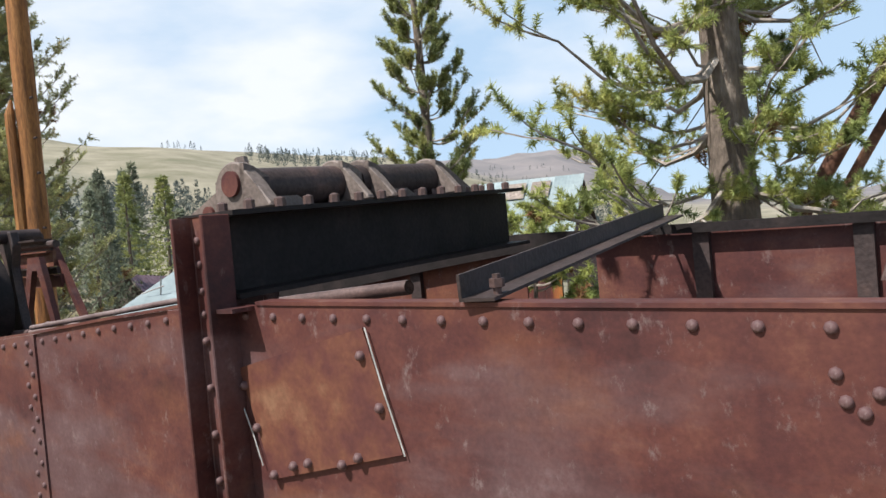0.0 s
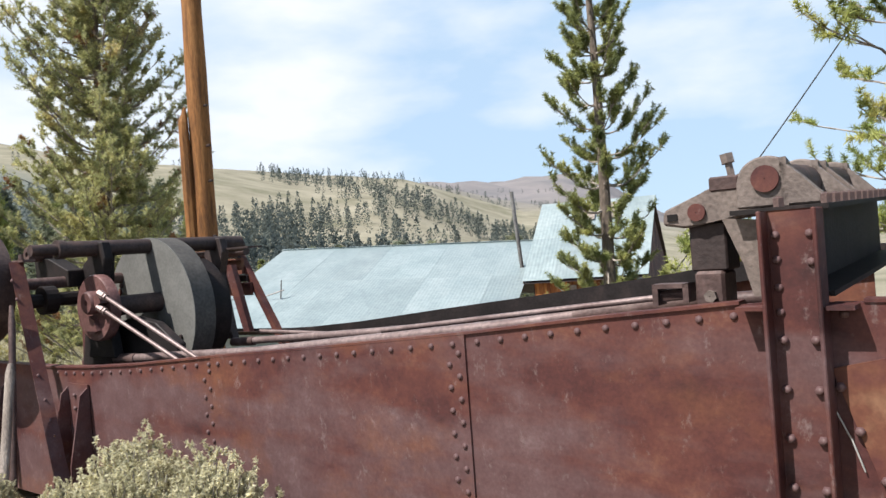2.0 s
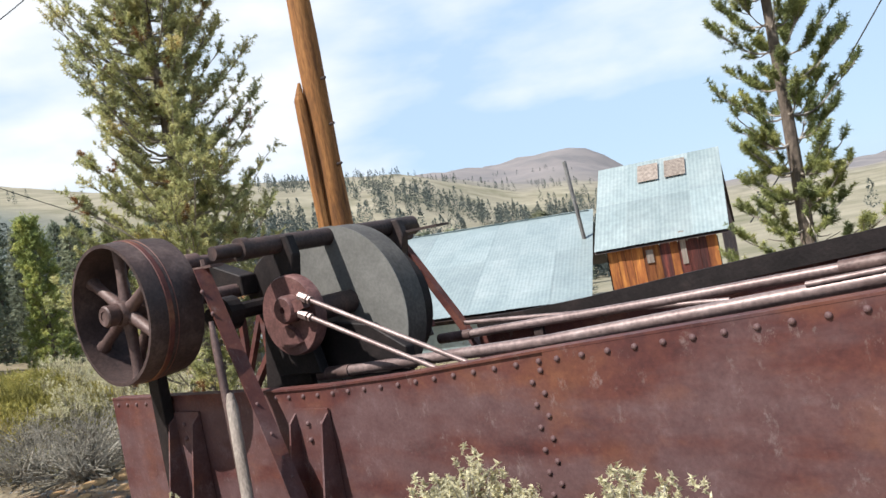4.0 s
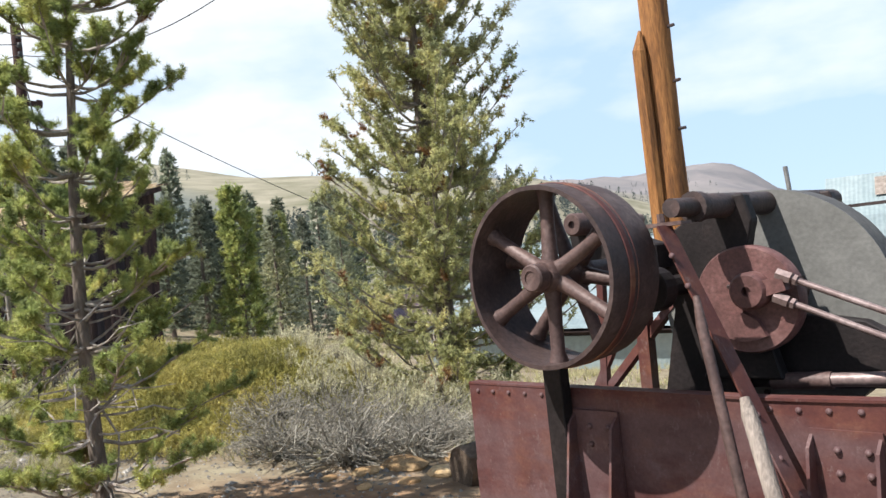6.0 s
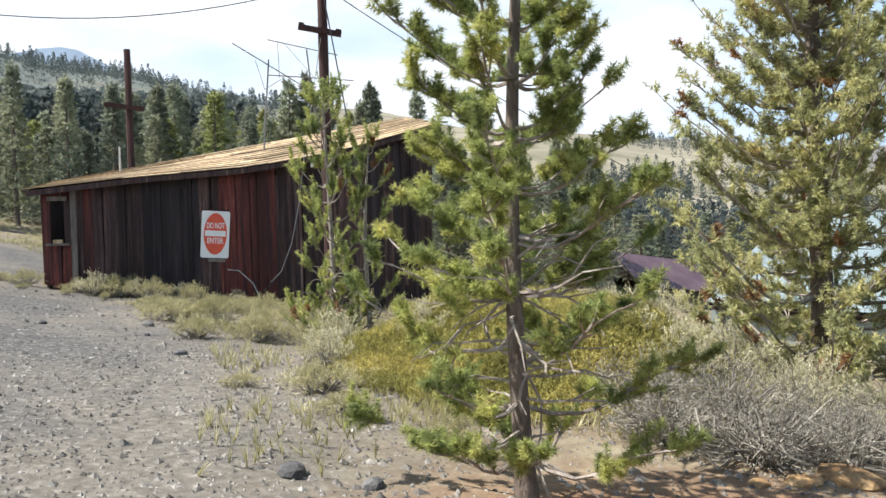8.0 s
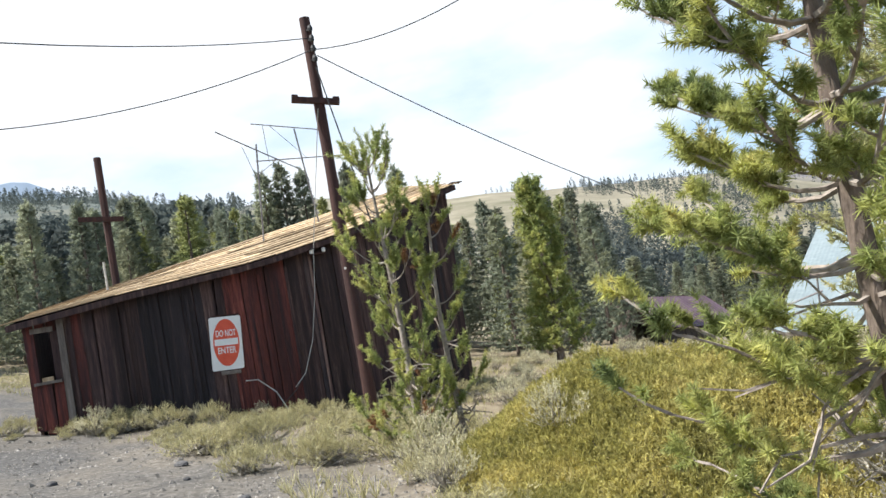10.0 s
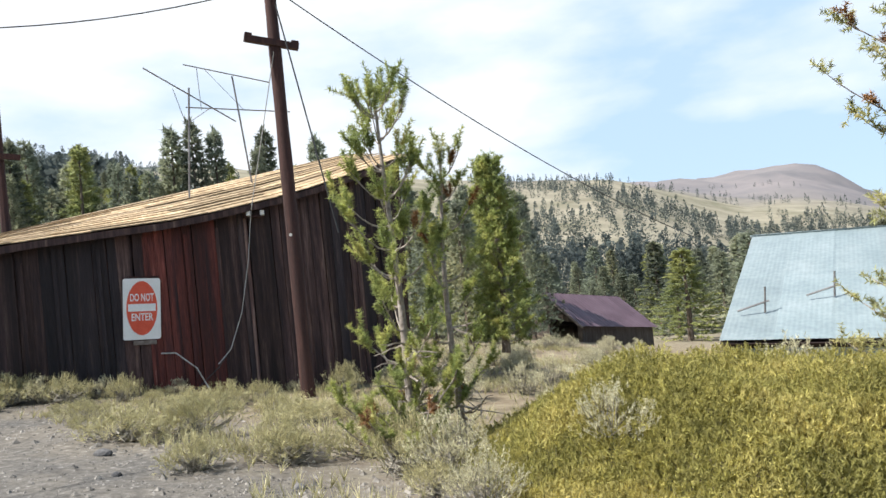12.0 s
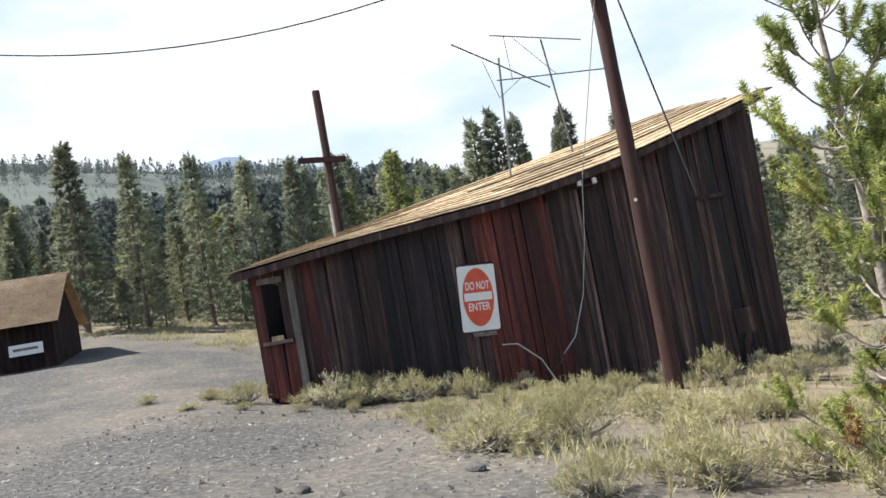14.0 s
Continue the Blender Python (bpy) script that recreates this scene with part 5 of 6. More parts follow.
def tin_barn():
    root = thing("tin_barn", Matrix.Identity(4), "long low barn with a pale blue-grey corrugated tin roof", "barn")
    A0, A1 = Vector((-7.0, 25.3, 1.90)), Vector((1.0, 23.4, 1.62))
    E0, E1 = Vector((-8.5, 19.4, 0.0)), Vector((-0.4, 17.5, -0.28))
    d, f = (A1 - A0).normalized(), (A0 - E0).normalized()
    bm = bmesh.new()
    B0, B1 = A0 + Vector((1.4, 5.6, -1.9)), A1 + Vector((1.4, 5.6, -1.9))
    lo = [bm.verts.new(p - Vector((0, 0, 0.05))) for p in (E0, E1, A1, A0, B0, B1)]
    bm.faces.new(lo[:4])
    bm.faces.new((lo[3], lo[2], lo[5], lo[4]))
    roof = part("roof", bm, DARK, root)
    sheets(roof, E0, E1 - E0, A0 - E0, (E1 - E0).length, (A0 - E0).length, TIN, 3, each=0.9)
    sheets(roof, B1, B0 - B1, A1 - B1, (B1 - B0).length, (A1 - B1).length, TIN, 5, each=1.6, rows=1)
    bm = bmesh.new()
    tube(bm, [A0 - d * 0.05, A1], 0.05, 6)
    part("ridge_cap", bm, TIN, roof)
    # walls
    inn = Vector((0.1, 0.35, 0))
    for p, q, name in ((E0 + inn, E1 + inn, "eave_wall"),):
        bm = bmesh.new()
        prism_pts = [p - Vector((0, 0, 0.02)), q - Vector((0, 0, 0.02)), q - Vector((0, 0, 2.4)), p - Vector((0, 0, 2.4))]
        bm.faces.new([bm.verts.new(v) for v in prism_pts])
        w = part(name, bm, DARK, root)
        sheets(w, p - Vector((0, 0.03, 1.7)), q - p, Vector((0, 0, 1)), (q - p).length, 1.45, TIN, 8, each=0.8, rows=1)
    bm = bmesh.new()
    s = d * 0.3
    bm.faces.new([bm.verts.new(v) for v in (E0 + s, A0 + s - Vector((0, 0, 0.08)), B0 + s, B0 + s - Vector((0, 0, 2.3)), E0 + s - Vector((0, 0, 2.3)))])
    part("gable_wall", bm, GREYWOOD, root)
    # bent bits of wire and a hook on the roof
    for k, (u, v) in enumerate(((0.7, 1.2), (1.9, 1.9))):
        bm = bmesh.new()
        c = E0 + d * u + f * v
        tube(bm, [c + Vector((0, 0, 0.05)), c + Vector((0.05, 0, 0.55))], 0.02, 5)
        tube(bm, [c + Vector((-0.5, 0, 0.12)), c + Vector((0.1, 0, 0.28))], 0.02, 5)
        part("bent_strap", bm, ALU, roof)
    # stove pipe at the join
    bm = bmesh.new()
    tube(bm, [Vector((0.35, 21.2, 0.8)), Vector((0.25, 21.2, 2.2)), Vector((0.20, 21.2, 3.0))], 0.055, 10)
    part("stove_pipe", bm, ALU, root)


tin_barn()


def head_house():
    root = thing("head_house", Matrix.Identity(4), "small tall building, blue tin roof over orange-brown planks", "building")
    d = Vector((0.965, -0.262, 0)).normalized()
    R0 = Vector((0.98, 21.0, 2.52))
    E0 = Vector((0.10, 18.85, 0.62))
    L = 2.95
    f = (R0 - E0)
    back = Vector((-f.x, -f.y, 0)) * -1
    B0 = R0 + back - Vector((0, 0, 1.9))
    bm = bmesh.new()
    lo = [bm.verts.new(p - Vector((0, 0, 0.05))) for p in (E0, E0 + d * L, R0 + d * L, R0, B0, B0 + d * L)]
    bm.faces.new(lo[:4])
    bm.faces.new((lo[3], lo[2], lo[5], lo[4]))
    roof = part("roof", bm, DARK, root)
    sheets(roof, E0, d, f, L, f.length, TIN, 13, each=0.75, rows=2)
    for k in (1.0, 1.65):
        bm = bmesh.new()
        c = E0 + d * k + f * 0.72 + Vector((0, 0, 0.06))
        n = d.cross(f).normalized() * 0.02
        bm.faces.new([bm.verts.new(v + n) for v in (c, c + d * 0.5, c + d * 0.5 + f * 0.22, c + f * 0.22)])
        part("grey_patch", bm, GREYWOOD, roof)
    # plank front wall under the eave
    rng = random.Random(9)
    W0 = E0 + d * 0.28 + Vector((0.04, 0.16, 0))
    bm = bmesh.new()
    bm.faces.new([bm.verts.new(W0 + d * a + Vector((0.01, 0.05, z))) for a, z in ((0, -0.1), (2.45, -0.1), (2.45, -2.6), (0, -2.6))])
    wall = part("front_wall", bm, PLANK, root)
    a = 0.0
    while a < 2.4:
        w = rng.uniform(0.16, 0.26)
        bm = bmesh.new()
        m = Matrix.Translation(W0 + d * a) @ d.to_track_quat("X", "Z").to_matrix().to_4x4()
        box(bm, (0, -0.02 - rng.uniform(0, 0.02), -2.6), (w - 0.008, 0.02, -0.06), m)
        part("plank", bm, ORANGEWOOD if a < 1.1 or rng.random() < 0.3 else REDPLANK, wall)
        a += w
    for a, z, w, h in ((0.85, -0.45, 0.16, 0.3), (0.75, -1.25, 0.42, 0.3), (1.62, -0.6, 0.12, 0.75)):
        bm = bmesh.new()
        m = Matrix.Translation(W0 + d * a) @ d.to_track_quat("X", "Z").to_matrix().to_4x4()
        box(bm, (0, -0.06, z), (w, -0.042, z + h), m)
        part("tin_patch", bm, GREYWOOD, wall)
    # black disc on the wall for the darkness of a flue hole
    bm = bmesh.new()
    m = Matrix.Translation(W0 + d * 0.93) @ d.to_track_quat("X", "Z").to_matrix().to_4x4()
    ring(bm, m @ Vector((0, -0.075, -1.1)), m.to_3x3() @ Vector((0, 1, 0)), [(0.075, 0), (0.075, 0.01), (0.002, 0.01), (0.002, 0)], 14)
    part("flue_hole", bm, BLACK, wall)
    for s, mat in ((0.25, PLANK), (L - 0.12, PLANK)):
        bm = bmesh.new()
        bm.faces.new([bm.verts.new(v) for v in (E0 + d * s + Vector((0.05, 0.2, -0.05)), R0 + d * s - Vector((0, 0, 0.08)), B0 + d * s - Vector((0, 0.2, 0.05)), B0 + d * s - Vector((0, 0.2, 3)), E0 + d * s + Vector((0.05, 0.2, -3)))])
        part("gable_wall", bm, mat, root)


head_house()
cable("guy_wire", sag((4.05, 19.6, 0.6), (8.25, 18.0, 6.3), 0.1), 0.016, WIRE, "dark guy wire slanting up from the building", "wire")


def hut():
    root = thing("small_hut", Matrix.Identity(4), "small grey plank hut with a purple-brown tin roof", "hut")
    d, p = Vector((0.56, 0.828, -0.13)).normalized(), Vector((-0.828, 0.56, 0))
    R0, half, fall, L = Vector((-13.45, 33.0, 0.70)), 1.72, 1.28, 4.3
    for sgn in (1, -1):
        bm = bmesh.new()
        e = R0 - d * 0.15 + p * (sgn * half) - Vector((0, 0, fall))
        r = R0 - d * 0.15
        corrugated(bm, e if sgn < 0 else e + d * (L + 0.3), d if sgn < 0 else -d, (r - e), L + 0.3, (r - e).length, 0.014, 0.2)
        part("roof_slope", bm, PURPLETIN, root, smooth=True)
        bm = bmesh.new()
        tube(bm, [e - Vector((0, 0, 0.05)), r - Vector((0, 0, 0.05))], 0.055, 4)
        part("barge_board", bm, GREYWOOD, root)
    down = Vector((0, 0, -1))
    def wall(name, pts, mat):
        bm = bmesh.new()
        bm.faces.new([bm.verts.new(v) for v in pts])
        bmesh.ops.solidify(bm, geom=bm.faces[:], thickness=0.06)
        return part(name, bm, mat, root)
    h2 = half - 0.16
    z1 = fall - 0.1
    def q(u, a, z):
        return R0 + d * u + p * a - Vector((0, 0, z))
    wall("gable_wall", [q(0, 0, 0.06), q(0, h2, z1), q(0, h2, z1 + 1.5), q(0, -0.03, z1 + 1.5), q(0, -0.03, z1 - 0.2), q(0, 0, z1 - 0.2)], GREYWOOD)
    wall("gable_wall", [q(0, 0, 0.06), q(0, 0, z1 - 0.2), q(0, -1.34, z1 - 0.2), q(0, -1.34, z1 + 1.5), q(0, -h2, z1 + 1.5), q(0, -h2, z1)], GREYWOOD)
    wall("side_wall", [q(0, -h2, z1), q(L, -h2, z1), q(L, -h2, z1 + 1.6), q(0, -h2, z1 + 1.6)], GREYWOOD)
    wall("side_wall", [q(0, h2, z1), q(L, h2, z1), q(L, h2, z1 + 1.6), q(0, h2, z1 + 1.6)], GREYWOOD)
    wall("back_wall", [q(L, 0, 0.06), q(L, h2, z1), q(L, h2, z1 + 1.6), q(L, -h2, z1 + 1.6), q(L, -h2, z1)], GREYWOOD)


hut()


def cabin():
    o = Vector((-29.1, 14.63, 0))
    d = Vector((0.60, 0.80, 0)).normalized()
    n = Vector((-0.80, 0.60, 0))
    base = gh(-29, 15) - 0.4
    root = thing("log_cabin", Matrix.Identity(4), "dark cabin with a tan shingled roof at the forest edge", "cabin")
    def q(a, b, z):
        return o + d * a + n * b + Vector((0, 0, z))
    bm = bmesh.new()
    for pts in ([q(-6, -0.4, 2.92), q(0, -0.4, 2.92), q(0, 1.7, 4.25), q(-6, 1.7, 4.25)], [q(-6, 1.7, 4.25), q(0, 1.7, 4.25), q(0, 3.8, 2.92), q(-6, 3.8, 2.92)]):
        bm.faces.new([bm.verts.new(v) for v in pts])
    bmesh.ops.solidify(bm, geom=bm.faces[:], thickness=0.08)
    part("roof", bm, SHINGLE, root)
    for name, pts in (("front_wall", [q(-5.8, 0, base), q(-0.2, 0, base), q(-0.2, 0, 3.05), q(-5.8, 0, 3.05)]), ("gable_wall", [q(-0.2, 0, base), q(-0.2, 3.4, base), q(-0.2, 3.4, 2.95), q(-0.2, 1.7, 4.12), q(-0.2, 0, 2.95)]), ("back_wall", [q(-5.8, 3.4, base), q(-0.2, 3.4, base), q(-0.2, 3.4, 3.05), q(-5.8, 3.4, 3.05)]), ("gable_wall", [q(-5.8, 0, base), q(-5.8, 3.4, base), q(-5.8, 3.4, 2.95), q(-5.8, 1.7, 4.12), q(-5.8, 0, 2.95)])):
        bm = bmesh.new()
        bm.faces.new([bm.verts.new(v) for v in pts])
        bmesh.ops.solidify(bm, geom=bm.faces[:], thickness=0.1)
        part(name, bm, PLANK, root)
    bm = bmesh.new()
    m = Matrix(((d.x, n.x, 0, q(-0.8, -0.12, 2.38).x), (d.y, n.y, 0, q(-0.8, -0.12, 2.38).y), (0, 0, 1, 2.38), (0, 0, 0, 1)))
    box(bm, (-0.36, -0.02, -0.13), (0.36, 0.02, 0.13), m)
    board = part("notice_board", bm, WHITE, root, "white notice board, writing not readable")
    bm = bmesh.new()
    box(bm, (-0.27, -0.03, -0.02), (0.26, -0.022, 0.04), m)
    part("writing", bm, GREYWOOD, board)


cabin()


# ---- plants ----
def tri_mesh(name, tris, mat, parent=None, kind="", label="", category=""):
    """One mesh from loose triangles, an array n x 3 x 3."""
    tris = np.ascontiguousarray(tris, dtype=np.float32)
    n = len(tris)
    me = bpy.data.meshes.new(name)
    me.vertices.add(n * 3)
    me.vertices.foreach_set("co", tris.reshape(-1))
    me.loops.add(n * 3)
    me.loops.foreach_set("vertex_index", np.arange(n * 3, dtype=np.int32))
    me.polygons.add(n)
    me.polygons.foreach_set("loop_start", np.arange(0, n * 3, 3, dtype=np.int32))
    me.update(calc_edges=True)
    me.materials.append(mat)
    ob = new(name, me)
    if parent:
        ob.parent = parent
    return tagged(ob, label, category, kind=kind)


def unit(v):
    return v / np.maximum(np.linalg.norm(v, axis=-1, keepdims=True), 1e-9)


def needles(P, D, L, count, length, width, rng, spread=(32, 96)):
    """Needle triangles round shoots that start at P, run along D for L."""
    n = len(P)
    D = unit(D)
    t = rng.uniform(0.0, 1.0, (n, count, 1))
    base = P[:, None] + D[:, None] * (L[:, None, None] * t)
    rad = rng.normal(size=(n, count, 3))
    rad = unit(rad - D[:, None] * (rad * D[:, None]).sum(-1, keepdims=True))
    a = np.radians(rng.uniform(*spread, (n, count, 1)))
    d = D[:, None] * np.cos(a) + rad * np.sin(a)
    tip = base + d * (length * rng.uniform(0.7, 1.1, (n, count, 1)))
    side = unit(np.cross(d, rng.normal(size=(n, count, 3)))) * (width / 2)
    return np.stack([base - side, base + side, tip], 2).reshape(-1, 3, 3)


def pine(name, x, y, height, trunk_r, profile, label, mat, seed, limbs=46, twigs=5, shoots=5, needle=(0.055, 0.006, 46), start=0.2, droop=0.12, rise=0.30, lean=(0.0, 0.0), bare=8, dead=0, trunk_mat=BARK, shoot_len=0.13, z=None, wobble=0.03, gap=0.0, density=None, whorls=0, tuft=0.8):
    """A pine: trunk, limbs that sag and turn up, and bottle-brush shoots at the twigs' ends."""
    rng = np.random.default_rng(seed)
    z0 = gh(x, y) if z is None else z
    root = thing(name, pose(x, y, z0 - 0.05), label, "tree")
    bm = bmesh.new()
    pts = []
    for i in range(15):
        t = i / 14
        pts.append(Vector((lean[0] * t + wobble * math.sin(5 * t + seed), lean[1] * t + wobble * math.cos(4 * t + seed), height * t)))
    pts = [p - Vector((wobble * math.sin(seed), wobble * math.cos(seed), 0)) for p in pts]
    tube(bm, pts, [trunk_r * (1.35 if i == 0 else 1) * (1 - 0.92 * i / 14) + 0.006 for i in range(15)], 12)
    part("trunk", bm, trunk_mat, root, smooth=True)

    def spine(h):
        f = min(max(h / height, 0), 1) * 14
        i = min(int(f), 13)
        return np.array(pts[i].lerp(pts[i + 1], f - i))

    bl = bmesh.new()
    P, D, L, PD, DD = [], [], [], [], []
    phi = rng.uniform(0, 6.28)
    for k in range(limbs):
        f = start + (1 - start) * (k + rng.uniform(0, 0.9)) / limbs
        if whorls:
            f = start + (1 - start) * min((math.floor(k / limbs * whorls) + rng.uniform(0, 0.3)) / whorls, 0.99)
        if density is not None and rng.random() > density(f):
            continue
        h = f * height * 0.985
        phi += 2.399 + rng.uniform(-0.5, 0.5)
        reach = profile(f, phi) * rng.uniform(0.72, 1.12)
        if reach < 0.04:
            reach = 0.04
        up = rise * 0.55 + 0.42 * f
        o = spine(h)
        out = np.array([math.cos(phi), math.sin(phi), 0])
        curve = [o + out * (reach * s) + np.array([0, 0, reach * (-droop * math.sin(math.pi * min(1, 1.25 * s)) * (1 - f) + up * s * s)]) for s in np.linspace(0, 1, 6)]
        tube(bl, [Vector(c) for c in curve], [max(0.004, (0.007 + 0.011 * reach) * (1 - 0.8 * s)) for s in np.linspace(0, 1, 6)], 5)
        for j in range(twigs):
            s = rng.uniform(max(0.1, 0.38 + gap), 1.0) if j else 1.0
            i = min(int(s * 5), 4)
            c = curve[i] + (curve[i + 1] - curve[i]) * (s * 5 - i)
            ahead = unit(curve[i + 1] - curve[i])
            side = np.cross(ahead, [0, 0, 1.0])
            turn = rng.uniform(-1.0, 1.0) if j else rng.uniform(-0.15, 0.15)
            d = unit(ahead + side * turn * 1.2 + np.array([0, 0, rng.uniform(-0.05, 0.4)]))
            length = min(0.24 * reach + 0.05, 0.32) * rng.uniform(0.5, 1.0)
            e = c + d * length
            tube(bl, [Vector(c), Vector(c + d * length * 0.5 + np.array([0, 0, -0.01])), Vector(e)], [0.007, 0.005, 0.004], 3, cap=False)
            gone = dead and rng.random() < dead
            for q in range(shoots):
                u = rng.uniform(0.3, 1.0) if q else 1.0
                sd = unit(d + rng.normal(size=3) * tuft + np.array([0, 0, 1.1 - 0.75 * tuft]))
                (PD if gone else P).append(c + d * length * u)
                (DD if gone else D).append(sd)
                if not gone:
                    L.append(shoot_len * rng.uniform(0.6, 1.2))
    # leader
    for k in range(5):
        P.append(spine(height * (0.93 + 0.014 * k)))
        D.append(np.array([0.25 * math.cos(k * 2.4), 0.25 * math.sin(k * 2.4), 1.0]))
        L.append(shoot_len * 1.3)
    for k in range(bare):
        h = height * rng.uniform(0.06, start + 0.25)
        a = rng.uniform(0, 6.28)
        o = spine(h)
        l = rng.uniform(0.15, 0.55) * (0.35 + profile(0.3, a))
        q = [o]
        d = unit(np.array([math.cos(a), math.sin(a), rng.uniform(-0.35, 0.25)]))
        for s in range(4):
            d = unit(d + rng.normal(size=3) * 0.3)
            q.append(q[-1] + d * l / 3)
        tube(bl, [Vector(c) for c in q], [0.011, 0.009, 0.007, 0.005, 0.003], 4)
        if rng.random() < 0.7:
            w = unit(d + rng.normal(size=3) * 0.8)
            tube(bl, [Vector(q[2]), Vector(q[2] + w * l * 0.4)], [0.006, 0.003], 3)
    part("branchwork", bl, LIMB, root)["kind"] = "stuff"
    tris = needles(np.array(P), np.array(D), np.array(L), needle[2], needle[0], needle[1], rng)
    tri_mesh("crown", tris, mat, root)
    if PD:
        tri_mesh("dead_tuft", needles(np.array(PD), np.array(DD), np.full(len(PD), 0.1), needle[2], needle[0], needle[1], rng), NEEDLE_DEAD, root, kind="stuff", label="dead orange-brown needles")
    return root


def cone(base, top, low=0.25):
    return lambda f, phi: base * (min(1.0, low + (f / 0.25) * (1 - low)) if f < 0.25 else 1.0) * (1 - f) ** 0.8 + top


# young pine close to the path
pine("young_pine", -7.89, 6.36, 4.5, 0.048, lambda f, phi: 0.72 * (1.0 + 0.35 * math.sin(2 * phi + 9 * f)) * (1 - 0.55 * f) + 0.06, "young pine with gnarled trunk and tufted open branches", NEEDLE, 3, limbs=100, twigs=7, shoots=5, needle=(0.046, 0.0056, 105), start=0.055, bare=44, dead=0.006, shoot_len=0.10, droop=0.12, gap=-0.08, wobble=0.05, density=lambda f: 0.55 if 0.1 < f < 0.28 else 1.0, whorls=15, tuft=0.6)
# broad pine behind the tank's end
pine("broad_pine", -6.42, 11.1, 7.3, 0.12, lambda f, phi: 1.42 * (1 - f) ** 0.5 * (0.8 + 0.32 * math.sin(3 * phi + 14 * f)) + 0.12, "dense broad pine with upright branch tips and some dead sprays", NEEDLE_OLIVE, 8, limbs=230, twigs=11, shoots=5, needle=(0.055, 0.012, 32), start=0.05, rise=0.62, bare=30, dead=0.05, shoot_len=0.14, gap=-0.28, whorls=26)
# slim pine beyond the tank
pine("slim_pine", -0.1, 7.8, 6.4, 0.075, lambda f, phi: 0.53 * (1 - f) ** 0.45 * (0.85 + 0.3 * math.sin(2 * phi + 17 * f)) + 0.08, "slim tall pine with dark upturned branch tufts", NEEDLE_BLUE, 12, limbs=110, twigs=7, shoots=4, needle=(0.048, 0.0078, 66), start=0.10, rise=0.5, droop=0.2, bare=8, shoot_len=0.12, z=-0.6, gap=-0.2, whorls=22, tuft=0.4)
# old pine with a thick trunk beside the wide end of the tank
pine("old_pine", 1.70, 4.35, 7.2, 0.165, lambda f, phi: (1.75 if math.cos(phi - 2.9) > 0.2 else 1.4) * (1 - f) ** 0.5 * (0.8 + 0.3 * math.sin(3 * phi + 7 * f)) + 0.1, "old pine with thick scaly trunk and long tufted limbs", NEEDLE, 21, limbs=112, twigs=8, shoots=4, needle=(0.046, 0.0066, 96), start=0.26, rise=0.05, droop=0.3, bare=16, dead=0.06, shoot_len=0.12, z=-0.55, gap=-0.22, whorls=16)
# sapling pair by the shed and one behind
pine("pine_sapling", -11.49, 10.04, 3.1, 0.036, lambda f, phi: 0.42 * (1 - 0.62 * f) * (0.8 + 0.3 * math.sin(2 * phi + 11 * f)) + 0.06, "pale-trunked pine sapling with tufted branches by the shed", NEEDLE, 31, limbs=54, twigs=3, shoots=2, needle=(0.048, 0.0075, 120), start=0.1, bare=26, dead=0.03, trunk_mat=LIMB, shoot_len=0.20, z=0.22, gap=0.3, rise=0.75, wobble=0.02, density=lambda f: 0.6 if f < 0.45 else 1.0, whorls=13, tuft=0.4)
pine("pine_sapling", -11.13, 10.28, 2.6, 0.03, lambda f, phi: 0.30 * (1 - 0.7 * f) + 0.06, "smaller pine sapling with some dead brown tufts", NEEDLE, 33, limbs=18, twigs=3, shoots=2, needle=(0.048, 0.0075, 110), start=0.25, bare=20, dead=0.14, trunk_mat=LIMB, shoot_len=0.18, z=0.2, lean=(0.06, 0.0), gap=0.1, rise=0.7, whorls=9, tuft=0.4)
pine("pine_seedling", -11.45, 10.0, 0.62, 0.014, lambda f, phi: 0.42 * (1 - 0.6 * f) + 0.05, "low sprawling pine seedling round the saplings' foot", NEEDLE, 35, limbs=24, twigs=3, shoots=3, needle=(0.044, 0.007, 76), start=0.1, bare=6, dead=0.06, trunk_mat=LIMB, shoot_len=0.10, rise=0.8)
pine("bushy_pine", -12.22, 18.0, 3.5, 0.06, lambda f, phi: 0.50 * (1 - 0.85 * f) * (0.85 + 0.25 * math.sin(2 * phi + 9 * f)) + 0.06, "compact bright young pine growing beyond the saplings", NEEDLE, 37, limbs=110, twigs=5, shoots=4, needle=(0.07, 0.014, 34), start=0.05, bare=10, shoot_len=0.18, z=0.3, rise=0.6, whorls=18)
pine("low_pine", 0.75, 6.6, 2.0, 0.04, lambda f, phi: 0.8 * (1 - 0.7 * f) + 0.05, "low bushy pine with orange dying tufts behind the tank", NEEDLE, 41, limbs=44, twigs=6, shoots=5, needle=(0.058, 0.010, 36), start=0.1, bare=6, dead=0.12, shoot_len=0.11, z=-0.5)


